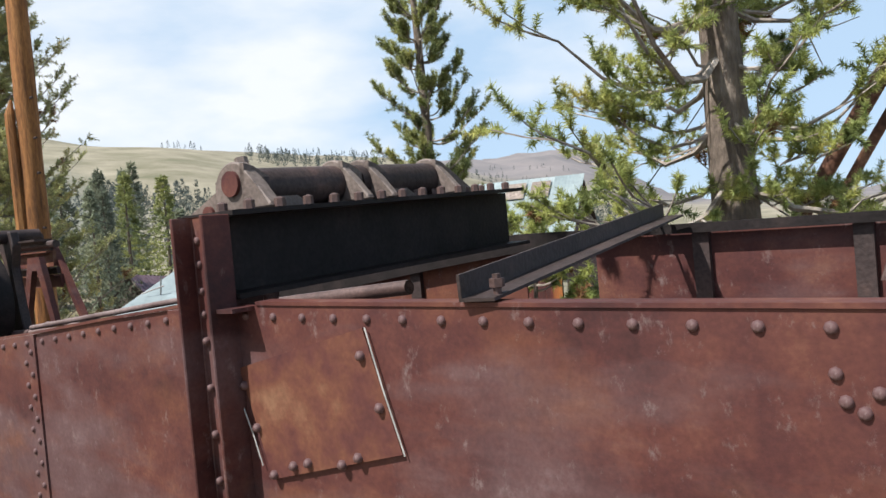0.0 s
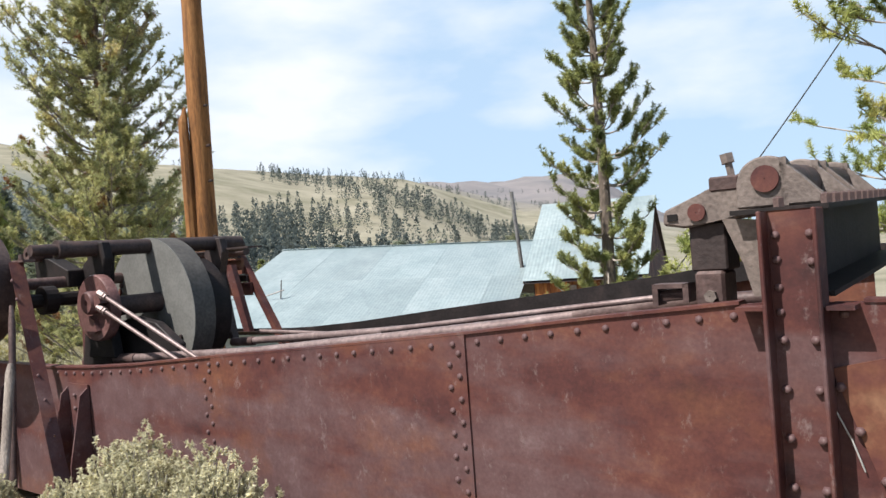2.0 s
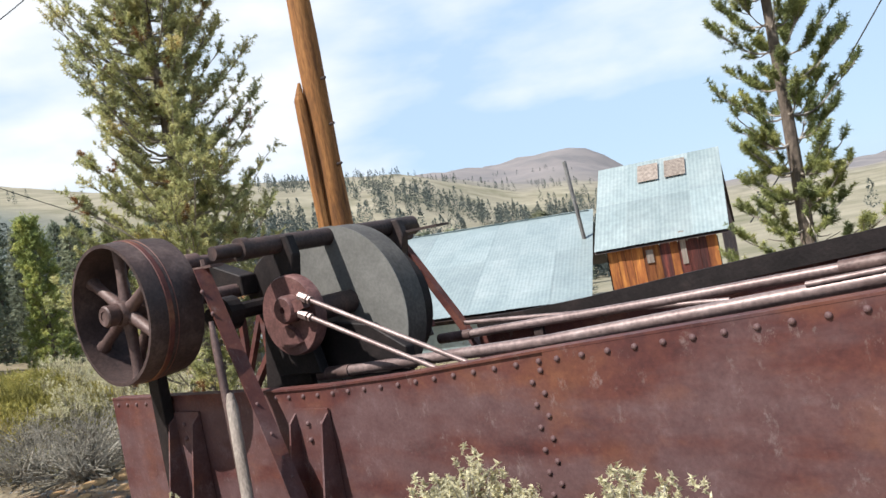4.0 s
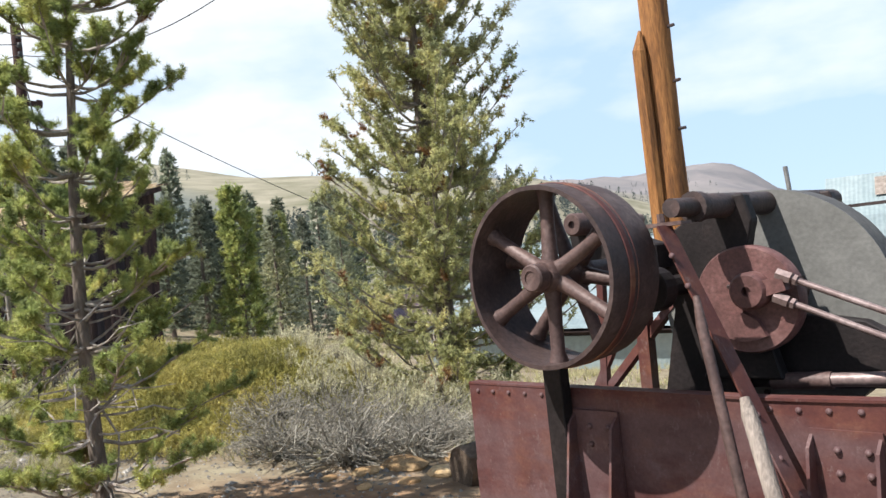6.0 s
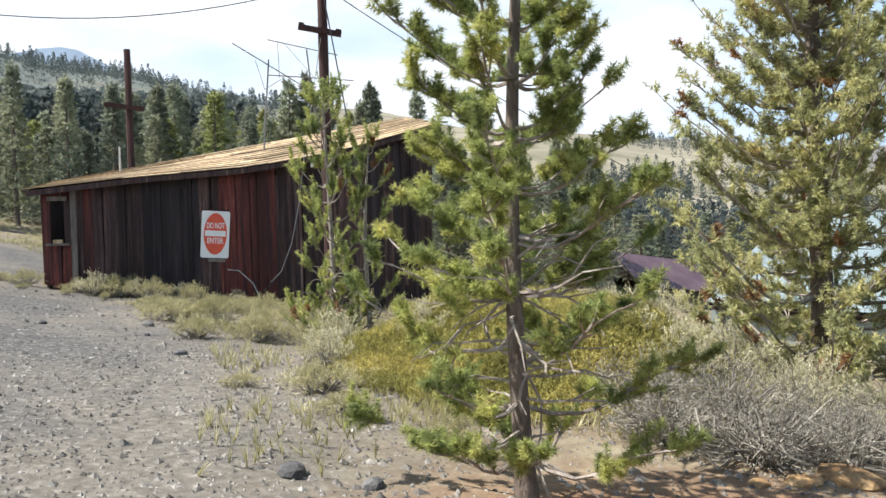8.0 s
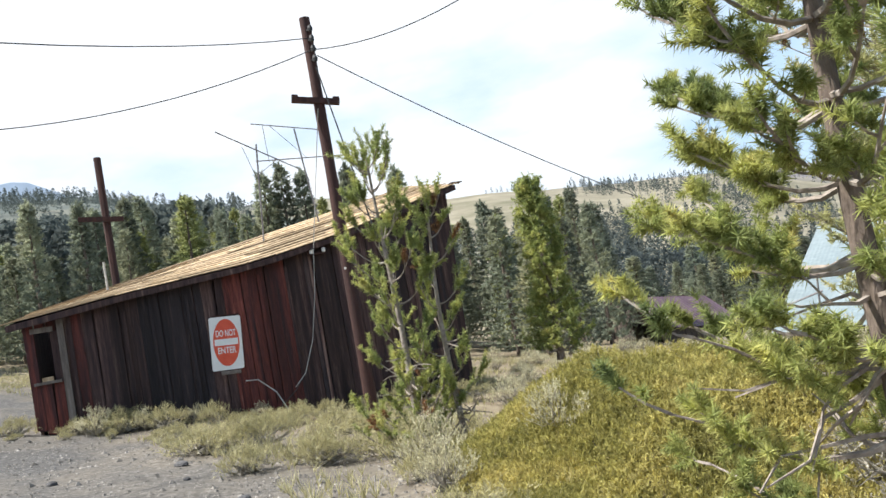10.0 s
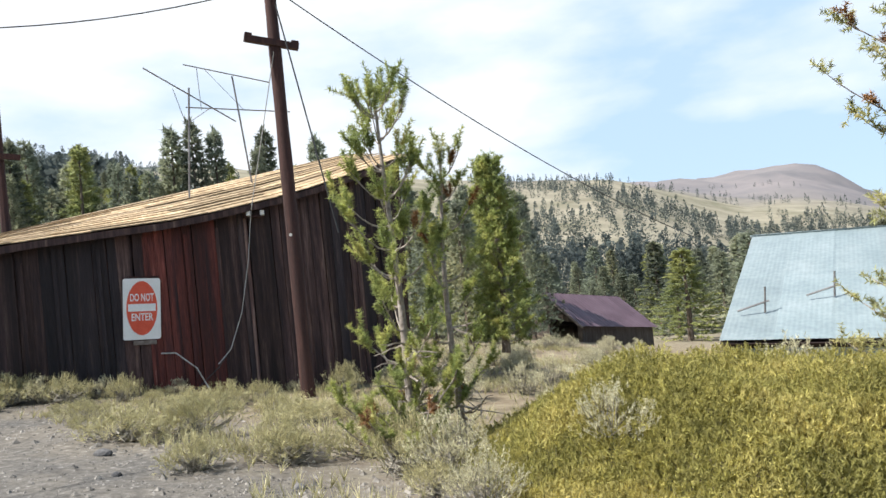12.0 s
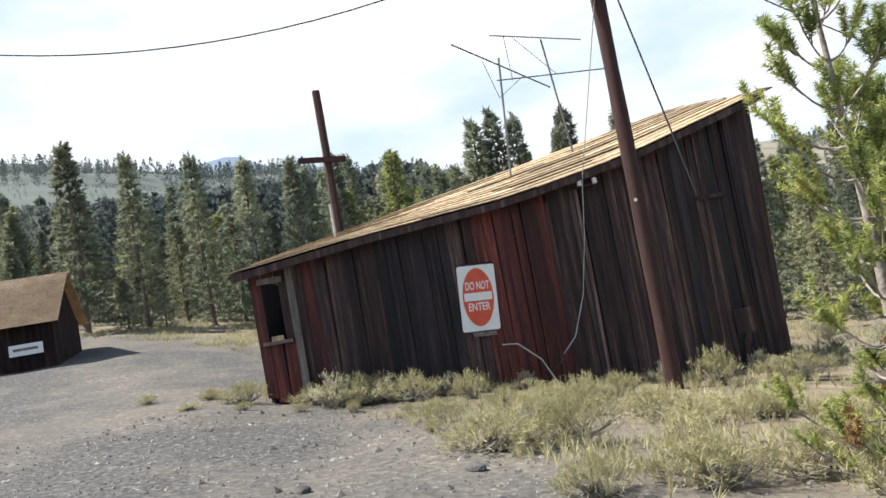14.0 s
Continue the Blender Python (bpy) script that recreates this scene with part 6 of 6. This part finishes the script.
# forest trees: four kinds, then copies
def forest_tree(seed, slim, mat, label):
    rng = np.random.default_rng(seed)
    root = thing("forest_fir", pose(0, 0, -200), label, "tree", group="firs at the forest edge")
    bm = bmesh.new()
    tube(bm, [(0, 0, 0), (0.01, 0, 0.5), (0, 0, 1.0)], [0.016, 0.010, 0.002], 7)
    part("trunk", bm, BARK, root)
    P, D = [], []
    for k in range(150):
        f = 0.08 + 0.9 * (k / 150) + rng.uniform(-0.01, 0.01)
        reach = slim * 1.25 * ((1 - f) ** 1.0 * rng.uniform(0.55, 1.15) + 0.02)
        a = k * 2.399 + rng.uniform(-0.4, 0.4)
        for s in (0.35, 0.6, 0.8, 1.0):
            P.append([math.cos(a) * reach * s, math.sin(a) * reach * s, f - 0.06 * reach * s + 0.05 * s * s * reach])
            D.append([math.cos(a) + rng.normal() * 0.4, math.sin(a) + rng.normal() * 0.4, 0.35 + rng.normal() * 0.3])
    P += [[0, 0, 0.94], [0, 0, 0.96], [0, 0, 0.975]]
    D += [[0.2, 0, 1], [-0.2, 0.1, 1], [0, 0, 1]]
    P, D = np.array(P), np.array(D)
    tri_mesh("crown", needles(P, D, np.full(len(P), 0.03), 9, 0.030, 0.010, rng, (15, 75)), mat, root)
    return root


KINDS = [forest_tree(51, 0.16, NEEDLE_HAZY, "tall dark green fir at the forest edge"), forest_tree(52, 0.21, NEEDLE_HAZY, "broad dark green fir at the forest edge"), forest_tree(53, 0.12, NEEDLE_HAZY, "narrow pointed fir at the forest edge"), forest_tree(54, 0.18, NEEDLE_BLUE, "full shaded fir at the forest edge")]
rng_f = np.random.default_rng(77)


def plant_fir(az, r, top_el, kind=None, wide=1.0):
    x, y = HEART[0] - r * math.sin(radians(az)), HEART[1] + r * math.cos(radians(az))
    z = gh(x, y) - 0.2
    h = max(1.65 + r * math.tan(radians(top_el)) - z, 2.0)
    k = int(rng_f.integers(4)) if kind is None else kind
    w = wide * float(rng_f.uniform(0.85, 1.15))
    copy_thing(KINDS[k], pose(x, y, z, 0, 0, float(rng_f.uniform(0, 360))) @ Matrix.Diagonal((h * w, h * w, h, 1)))


for _ in range(165):
    plant_fir(rng_f.uniform(40, 78), rng_f.uniform(36, 75), rng_f.uniform(6.5, 11.0), wide=1.15)
for _ in range(30):
    plant_fir(rng_f.uniform(42, 76), rng_f.uniform(33, 40), rng_f.uniform(3.5, 8.0), wide=1.3)
for _ in range(22):
    plant_fir(rng_f.uniform(30, 44), rng_f.uniform(30, 60), rng_f.uniform(6.0, 10.3), wide=0.9)
for az, el in ((37.0, 12.0), (35.6, 11.4), (38.3, 11.5), (32.3, 11.3), (28.8, 10.6), (50.5, 10.9), (53.4, 11.2), (56.5, 11.8), (60.2, 12.2), (63.5, 13.0)):
    plant_fir(az, 34, el, kind=2)
for _ in range(34):
    plant_fir(rng_f.uniform(13, 33), rng_f.uniform(27, 62), rng_f.uniform(3.0, 7.2), wide=1.0)
for az, r, el in ((29.5, 26, 7.0), (23.2, 27, 5.8), (21.4, 25, 5.2), (19, 24, 4.8), (26.9, 30, 6.6)):
    plant_fir(az, r, el, wide=1.1)
for _ in range(46):
    plant_fir(rng_f.uniform(-12, 14), rng_f.uniform(38, 85), rng_f.uniform(-2.6, 1.0), wide=1.9)
for _ in range(14):
    plant_fir(rng_f.uniform(66, 100), rng_f.uniform(30, 60), rng_f.uniform(9, 13))
for k in KINDS:
    for o in (*k.children_recursive, k):
        bpy.data.objects.remove(o)


def far_woods():
    rng = np.random.default_rng(5)
    spots = []
    def scatter(n, az0, az1, r0, r1, keep):
        az, r = np.radians(rng.uniform(az0, az1, n)), np.exp(rng.uniform(math.log(r0), math.log(r1), n))
        x, y = HEART[0] - r * np.sin(az), HEART[1] + r * np.cos(az)
        field = np.sin(x * 0.035 + 1.3) * np.sin(y * 0.028) + 0.6 * np.sin(x * 0.09 + 2) * np.sin(y * 0.08) + 0.22 * rng.normal(size=n)
        ok = field > keep
        spots.append(np.stack([x[ok], y[ok], r[ok]], 1))
    scatter(1900, 40, 84, 60, 420, -1.2)
    scatter(2200, 34, 85, 400, 1700, -0.9)
    scatter(420, 12, 42, 75, 200, 0.15)
    scatter(300, 10, 36, 250, 1000, 0.75)
    scatter(820, -16, 13, 85, 200, -0.3)
    scatter(900, -16, 13, 200, 420, 0.1)
    scatter(500, -14, 12, 500, 1100, 0.1)
    scatter(90, -34, -12, 90, 500, 0.6)
    S = np.concatenate(spots)
    z = ground(S[:, 0], S[:, 1])
    n = len(S)
    h = rng.uniform(3.8, 7.0, n) * np.where(S[:, 0] < -0.75 * S[:, 1], 1.8, 1.0)
    left = (S[:, 0] < -45) & (S[:, 2] < 420)
    h = np.where(left, np.clip(np.minimum(h, 1.65 + S[:, 2] * math.tan(radians(10.2)) - z), 1.5, None), h)
    k = 130
    f = rng.uniform(0.02, 1.0, (n, k))
    a = rng.uniform(0, 6.28, (n, k))
    rad = (rng.uniform(0.22, 0.38, n) * h)[:, None] * np.clip(1.02 - f, 0, 1) ** 0.75 * np.clip(f * 6, 0.5, 1) * rng.uniform(0.4, 1.0, (n, k))
    c = np.stack([S[:, 0:1] + rad * np.cos(a), S[:, 1:2] + rad * np.sin(a), z[:, None] + h[:, None] * f], -1)
    size = (h[:, None, None] * 0.058) * rng.uniform(0.6, 1.3, (n, k, 1))
    tris = np.stack([c + unit(rng.normal(size=(n, k, 3))) * size for _ in range(3)], 2).reshape(-1, 3, 3)
    tri_mesh("far_woods", tris, HAZY_FARTREE, kind="stuff", label="scattered dark conifers over the far tan hillsides", category="woods")


far_woods()


def blue_mountain():
    bm = bmesh.new()
    crest = []
    for az, el in ((66, 9), (60, 11.0), (57.0, 11.6), (54.5, 12.2), (52.5, 12.75), (51.2, 12.95), (50.2, 12.85), (48.8, 12.2), (47.2, 11.5), (45.0, 11.0), (40, 9), (34, 8)):
        r = 3300.0
        x, y = HEART[0] - r * math.sin(radians(az)), HEART[1] + r * math.cos(radians(az))
        crest.append((bm.verts.new((x, y, r * math.tan(radians(el)))), bm.verts.new((x * 0.9, y * 0.9, 100)), bm.verts.new((x * 1.1, y * 1.1, 100))))
    for p, q in zip(crest, crest[1:]):
        bm.faces.new((p[0], q[0], q[1], p[1]))
        bm.faces.new((p[0], p[2], q[2], q[0]))
    # aerial haze is painted in as a pale blue base colour
    m = material("hazy_mountain", [(0.3, (0.30, 0.38, 0.46)), (0.7, (0.42, 0.48, 0.55))], scale=0.004, fine=0.02, rough=1.0, bump=0, grain=0.1)
    tagged(part("backdrop_mountain", bm, m, smooth=True), "mountain on the horizon, pale blue haze in its colour", "mountain", kind="structure")


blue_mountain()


# ---- shrubs, grass, stones ----
def bush(name, radius, height, mat, seed, label, leaves=2600, stems=26, leaf=(0.035, 0.008), group="", category="bush", stem_mat=SAGE_GREY, spread=(10, 70), shoot=0.09, ragged=0.3):
    """A low bush: forking stems and many small leaves towards their ends."""
    rng = np.random.default_rng(seed)
    root = thing(name, pose(0, 0, 0), label, category, group)
    bm = bmesh.new()
    P, D = [], []
    for k in range(stems):
        a, t = rng.uniform(0, 6.28), math.sqrt(rng.uniform(0, 1))
        tip = np.array([math.cos(a) * radius * t, math.sin(a) * radius * t, height * (1 - 0.55 * t * t) * rng.uniform(1.05 - ragged, 1.05)])
        low = tip * [0.3, 0.3, 0.2] + rng.normal(size=3) * 0.10 * radius
        mid = tip * [0.6, 0.6, 0.5] + rng.normal(size=3) * 0.13 * radius
        low[2], mid[2] = max(low[2], 0.02), max(mid[2], 0.03)
        tube(bm, [Vector((tip[0] * 0.1, tip[1] * 0.1, -0.03)), Vector(low), Vector(mid), Vector(tip)], [0.011, 0.009, 0.006, 0.003], 4, cap=False)
        side = mid + rng.normal(size=3) * 0.22 * radius
        tube(bm, [Vector(low), Vector((side[0], side[1], max(side[2], 0.03)))], [0.007, 0.003], 3, cap=False)
        for s in range(9):
            f = rng.uniform(0.45, 1.0)
            P.append(mid + (tip - mid) * f + rng.normal(size=3) * 0.11 * radius)
            D.append(unit(tip - mid) * 0.6 + rng.normal(size=3) * 0.4 + [0, 0, 0.8])
    part("twiggery", bm, stem_mat, root)["kind"] = "stuff"
    P, D = np.array(P), np.array(D)
    P[:, 2] = np.maximum(P[:, 2], 0.02)
    tri_mesh("leaves", needles(P, D, np.full(len(P), shoot), max(4, leaves // len(P)), leaf[0], leaf[1], rng, spread), mat, root)
    return root


def scatter_bushes(proto, spots, uneven=0.0):
    vary = random.Random(9)
    for x, y, s, turn in spots:
        u = [1 + uneven * vary.uniform(-1, 1) for _ in range(3)]
        copy_thing(proto, pose(x, y, gh(x, y), 0, 0, turn) @ Matrix.Diagonal((s * u[0], s * u[1], s * u[2], 1)))
    for o in (*proto.children_recursive, proto):
        bpy.data.objects.remove(o)


scatter_bushes(bush("sagebrush", 0.34, 0.70, SAGE, 61, "pale grey-green sagebrush growing against the tank", leaves=30000, stems=130, leaf=(0.022, 0.010), group="sagebrush by the tank", spread=(25, 120), shoot=0.04, ragged=0.12),
               [(-3.26, 3.88, 1.1, 0), (-2.74, 3.36, 1.02, 130), (-3.12, 3.62, 0.9, 60), (-2.28, 3.05, 0.6, 300), (-4.65, 4.6, 0.66, 20), (-5.1, 4.95, 0.55, 100), (-3.75, 4.1, 0.6, 200), (-4.3, 4.25, 0.6, 80)], 0.12)
scatter_bushes(bush("grey_brush", 0.55, 0.33, SAGE_GREY, 62, "dead grey brush with tangled bare twigs", leaves=5200, stems=110, leaf=(0.022, 0.006), group="dead brush"),
               [(-7.45, 8.3, 1.0, 0), (-6.9, 8.2, 1.05, 80), (-6.35, 8.5, 0.95, 190), (-7.1, 8.9, 1.1, 250), (-6.3, 9.1, 1.0, 30), (-7.8, 8.8, 0.9, 140), (-5.75, 8.9, 0.8, 300)])
rb = np.random.default_rng(63)
scatter_bushes(bush("pale_sage", 0.5, 0.68, SAGE, 64, "pale upright sage with feathery grey-green stems", leaves=3600, stems=44, leaf=(0.05, 0.009), group="sage on the slope"),
               [(-18.15, 12.43, 0.62, 0), (-17.62, 12.92, 0.5, 140), (-17.05, 13.45, 0.42, 250), (-16.3, 14.1, 0.36, 40), (-14.9, 15.25, 0.4, 310), (-13.9, 16.2, 0.42, 100), (-7.9, 10.0, 0.8, 0), (-7.2, 9.9, 0.78, 70), (-6.5, 9.9, 0.82, 140), (-5.8, 10.0, 0.8, 210), (-5.2, 9.7, 0.8, 280), (-8.5, 11.2, 0.9, 20), (-7.6, 11.6, 0.9, 90), (-4.6, 9.9, 0.75, 40), (-7.5, 9.3, 0.66, 10), (-6.7, 9.35, 0.7, 150), (-5.9, 9.3, 0.66, 250), (-5.3, 9.1, 0.6, 330), (-11.0, 9.35, 0.6, 30), (-9.9, 9.2, 0.55, 120), (-10.6, 8.6, 0.5, 200), (-9.6, 12.2, 1.0, 180), (-10.4, 12.6, 0.9, 260), (-9.0, 13.2, 1.0, 310),
                (-12.3, 15.0, 0.66, 15), (-11.6, 15.8, 0.66, 95), (-10.6, 14.6, 0.60, 170), (-10.0, 15.6, 0.66, 230), (-12.6, 16.8, 0.66, 300), (-11.4, 17.6, 0.72, 60), (-9.4, 17.0, 0.66, 120), (-8.4, 15.4, 0.66, 200), (-12.2, 19.4, 0.72, 10), (-10.2, 19.6, 0.72, 80), (-13.2, 21.5, 0.72, 190)]
               + [(float(x), float(y), 0.6, float(a)) for x, y, a in zip(rb.uniform(-17, -5, 26), rb.uniform(19, 30, 26), rb.uniform(0, 360, 26))])
step = rb.uniform(-3.4, 4.6, 30)
out = rb.exponential(0.35, 30) + 0.12
near_shed = (-16.36 + 0.966 * step - 0.258 * out, 13.96 - 0.258 * step - 0.966 * out, rb.uniform(0.3, 0.7, 30), rb.uniform(0, 360, 30))
scatter_bushes(bush("rabbitbrush", 0.42, 0.30, GRASS, 65, "low dry yellow-green tuft on the gravel", leaves=3200, stems=40, leaf=(0.075, 0.006), group="dry tufts before the shed"),
               [(-14.5, 10.6, 1.15, 0), (-14.0, 10.9, 1.0, 60), (-12.8, 10.4, 1.0, 120), (-12.6, 10.1, 0.9, 200), (-13.1, 9.6, 0.6, 250), (-18.6, 12.5, 1.0, 10), (-18.0, 12.7, 0.95, 90), (-17.3, 13.0, 0.8, 170), (-16.6, 13.3, 0.8, 240), (-15.8, 13.7, 0.8, 300), (-15.0, 14.0, 0.85, 30), (-14.1, 15.0, 0.9, 110), (-13.3, 15.6, 0.9, 190), (-19.4, 12.0, 0.8, 40), (-12.0, 10.6, 0.9, 20), (-11.4, 9.7, 0.9, 70), (-11.0, 9.0, 0.8, 150), (-11.5, 10.9, 0.9, 220), (-10.2, 7.9, 0.7, 290), (-9.6, 7.3, 0.6, 0), (-8.6, 7.0, 0.6, 100), (-16.0, 11.8, 0.6, 200), (-15.3, 12.5, 0.7, 330), (-13.6, 12.4, 0.8, 80), (-10.78, 7.59, 0.35, 30), (-18.9, 11.6, 0.3, 70), (-18.2, 11.9, 0.26, 160), (-17.6, 12.2, 0.3, 20), (-17.0, 12.5, 0.24, 220), (-19.6, 11.3, 0.35, 300), (-20.4, 12.2, 0.45, 110), (-21.0, 11.6, 0.4, 10), (-16.7, 12.0, 0.22, 340), (-15.6, 11.2, 0.25, 90)] + [(float(x), float(y), float(s), float(a)) for x, y, s, a in zip(*near_shed)], 0.4)


def shrub_mound():
    """The yellow-green mat of shrubs that covers the mound."""
    rng = np.random.default_rng(66)
    n = 42000
    a, t = rng.uniform(0, 6.28, n), np.sqrt(rng.uniform(0, 1, n)) * (1 + 0.10 * np.sin(5 * rng.uniform(0, 6.28, n)))
    x, y = -8.85 + 2.15 * t * np.cos(a), 10.1 + 1.8 * t * np.sin(a)
    flat = np.arange(n) > 0.62 * n
    x[flat], y[flat] = -9.2 + 1.4 * t[flat] * np.cos(a[flat]), 9.15 + 1.2 * t[flat] * np.sin(a[flat])
    lumps = 0.15 * np.sin(3.1 * x + 1) * np.sin(2.7 * y) + 0.05 * np.sin(7 * x) * np.sin(6.3 * y + 2)
    z = ground(x, y) + np.clip(1.15 - t, 0.0, 1) ** 0.5 * (np.where(flat, 0.20, 0.30) + lumps) * rng.uniform(0.35, 1.0, n)
    P = np.stack([x, y, z], 1)
    D = rng.normal(size=(n, 3)) * 0.5 + [0, 0, 0.9]
    tri_mesh("shrub_mat", needles(P, D, np.full(n, 0.06), 11, 0.034, 0.0075, rng, (10, 60)), SHRUB, kind="stuff", label="dense yellow-green shrubs covering a low mound", category="shrubs")


shrub_mound()


def grass():
    rng = np.random.default_rng(67)
    n = 48000
    x, y = rng.uniform(-36, -2, n), rng.uniform(4, 27, n)
    road = np.hypot(x + 22.0, y + 2.0)
    tank = ((x + 5.41) * 0.798 - (y - 5.87) * 0.603, (x + 5.41) * 0.603 + (y - 5.87) * 0.798)
    patch = np.sin(1.7 * x + 0.3) * np.sin(1.4 * y) + 0.5 * np.sin(4.3 * x) * np.sin(3.9 * y) + 0.4 * rng.normal(size=n)
    ok = (road > 14.6) & (np.hypot(x + 32.0, y - 3.0) > 15.5) & (patch > 0.05) & ~((tank[0] > -0.3) & (tank[1] > -0.3) & (tank[1] < 2.2)) & ~((y < 8.0) & (x > -8.8))
    P = np.stack([x, y, ground(x, y)], 1)[ok]
    D = rng.normal(size=(len(P), 3)) * 0.25 + [0, 0, 1]
    tri_mesh("grass", needles(P, D, np.full(len(P), 0.03), 8, 0.16, 0.008, rng, (5, 35)), GRASS, kind="stuff", label="sparse dry bunch grass between the shrubs", category="grass")


grass()


def rock(name, x, y, size, mat, seed, label, group="", lift=0.25):
    rng = np.random.default_rng(seed)
    bm = bmesh.new()
    bmesh.ops.create_icosphere(bm, subdivisions=2, radius=1.0)
    for v in bm.verts:
        v.co *= 1 + 0.22 * noise.noise(v.co * 1.3 + Vector((seed, 0, 0)))
        v.co = Vector((v.co.x * size[0], v.co.y * size[1], v.co.z * size[2]))
    ob = part(name, bm, mat)
    ob.matrix_world = pose(x, y, gh(x, y) + size[2] * lift, 0, 0, float(rng.uniform(0, 360)))
    return tagged(ob, label, "rock", group)


for i, (x, y, s) in enumerate(((-9.03, 5.9, 0.11), (-8.6, 6.0, 0.08), (-8.45, 5.75, 0.05), (-14.2, 9.9, 0.09), (-13.2, 10.9, 0.09), (-12.4, 8.6, 0.08), (-15.0, 9.0, 0.07), (-11.5, 10.7, 0.10), (-13.6, 9.3, 0.05), (-12.1, 9.3, 0.06))):
    rock("stone", x, y, (s, s * 0.7, s * 0.5), DARKSTONE, 70 + i, "dark grey angular stone lying on the gravel", "loose stones")
for i, (x, y, s) in enumerate(((-6.35, 8.0, 0.22), (-6.0, 7.8, 0.16), (-6.6, 7.75, 0.12), (-5.9, 8.35, 0.2), (-6.85, 7.6, 0.08), (-6.2, 7.5, 0.09), (-6.5, 7.35, 0.07))):
    rock("ochre_rock", x, y, (s, s * 0.8, s * 0.3), OCHRE, 90 + i, "flat ochre rock in bare soil beside the tank", "ochre rocks")


def stump():
    x, y = -5.62, 7.55
    root = thing("old_stump", pose(x, y, gh(x, y) - 0.05, 0, 0, 30), "rotten split grey-brown log end by the tank", "log")
    bm = bmesh.new()
    pts = [(0.32 * t - 0.2, 0.05 * t, 0.17) for t in (0, 1, 2)]
    tube(bm, pts, [0.17, 0.19, 0.15], 14)
    for v in bm.verts:
        v.co += Vector((0, 0, 1)) * 0.035 * noise.noise(v.co * 9) + Vector((0, 1, 0)) * 0.03 * noise.noise(v.co * 7)
    part("log", bm, STUMP, root, smooth=True)


stump()


def lying_board(x, y, length, turn, mat, label, tilt=3):
    root = thing("lying_board", pose(x, y, gh(x, y) + 0.10, 0, tilt, turn), label, "board")
    bm = bmesh.new()
    box(bm, (-length / 2, -0.13, 0), (length / 2, 0.13, 0.045))
    part("board", bm, mat, root, bevel=0.006)


lying_board(-5.75, 9.35, 1.3, 25, OLDPOLE, "dark weathered board lying in the brush")
lying_board(-5.5, 10.3, 1.6, 12, OLDPOLE, "dark old timber lying behind the brush", 0)
lying_board(-11.9, 10.95, 0.7, 40, OLDPOLE, "short reddish root-like stick on the ground", 0)


def gravel():
    rng = np.random.default_rng(81)
    n = 36000
    r, a = 7.4 * np.sqrt(rng.uniform(0, 1, n)), rng.uniform(0, 6.28, n)
    x, y = -13.5 + r * np.cos(a), 6.4 + r * np.sin(a)
    x[:1200], y[:1200] = rng.uniform(-8.4, -5.4, 1200), rng.uniform(5.0, 8.6, 1200)
    x[1200:9000], y[1200:9000] = rng.uniform(-13.0, -8.3, 7800), rng.uniform(4.0, 9.5, 7800)
    z = ground(x, y)
    s = np.exp(rng.normal(-4.55, 0.6, n)).clip(0.005, 0.055)
    octa = np.array([[1, 0, 0], [0, 1, 0], [-1, 0, 0], [0, -1, 0], [0, 0, 0.7], [0, 0, -0.4]], float)
    face = np.array([[0, 1, 4], [1, 2, 4], [2, 3, 4], [3, 0, 4]])
    v = octa[None] * s[:, None, None] * rng.uniform(0.55, 1.2, (n, 6, 3))
    t = rng.uniform(0, 6.28, n)
    c, q = np.cos(t)[:, None], np.sin(t)[:, None]
    v = np.stack([v[..., 0] * c - v[..., 1] * q, v[..., 0] * q + v[..., 1] * c, v[..., 2]], -1) + np.stack([x, y, z], 1)[:, None]
    idx = (np.arange(n)[:, None, None] * 6 + face[None]).reshape(-1, 3)
    ob = finish("gravel", v.reshape(-1, 3), idx, STONE)
    tagged(ob, "loose grey gravel on the open ground", "gravel", kind="stuff")


gravel()
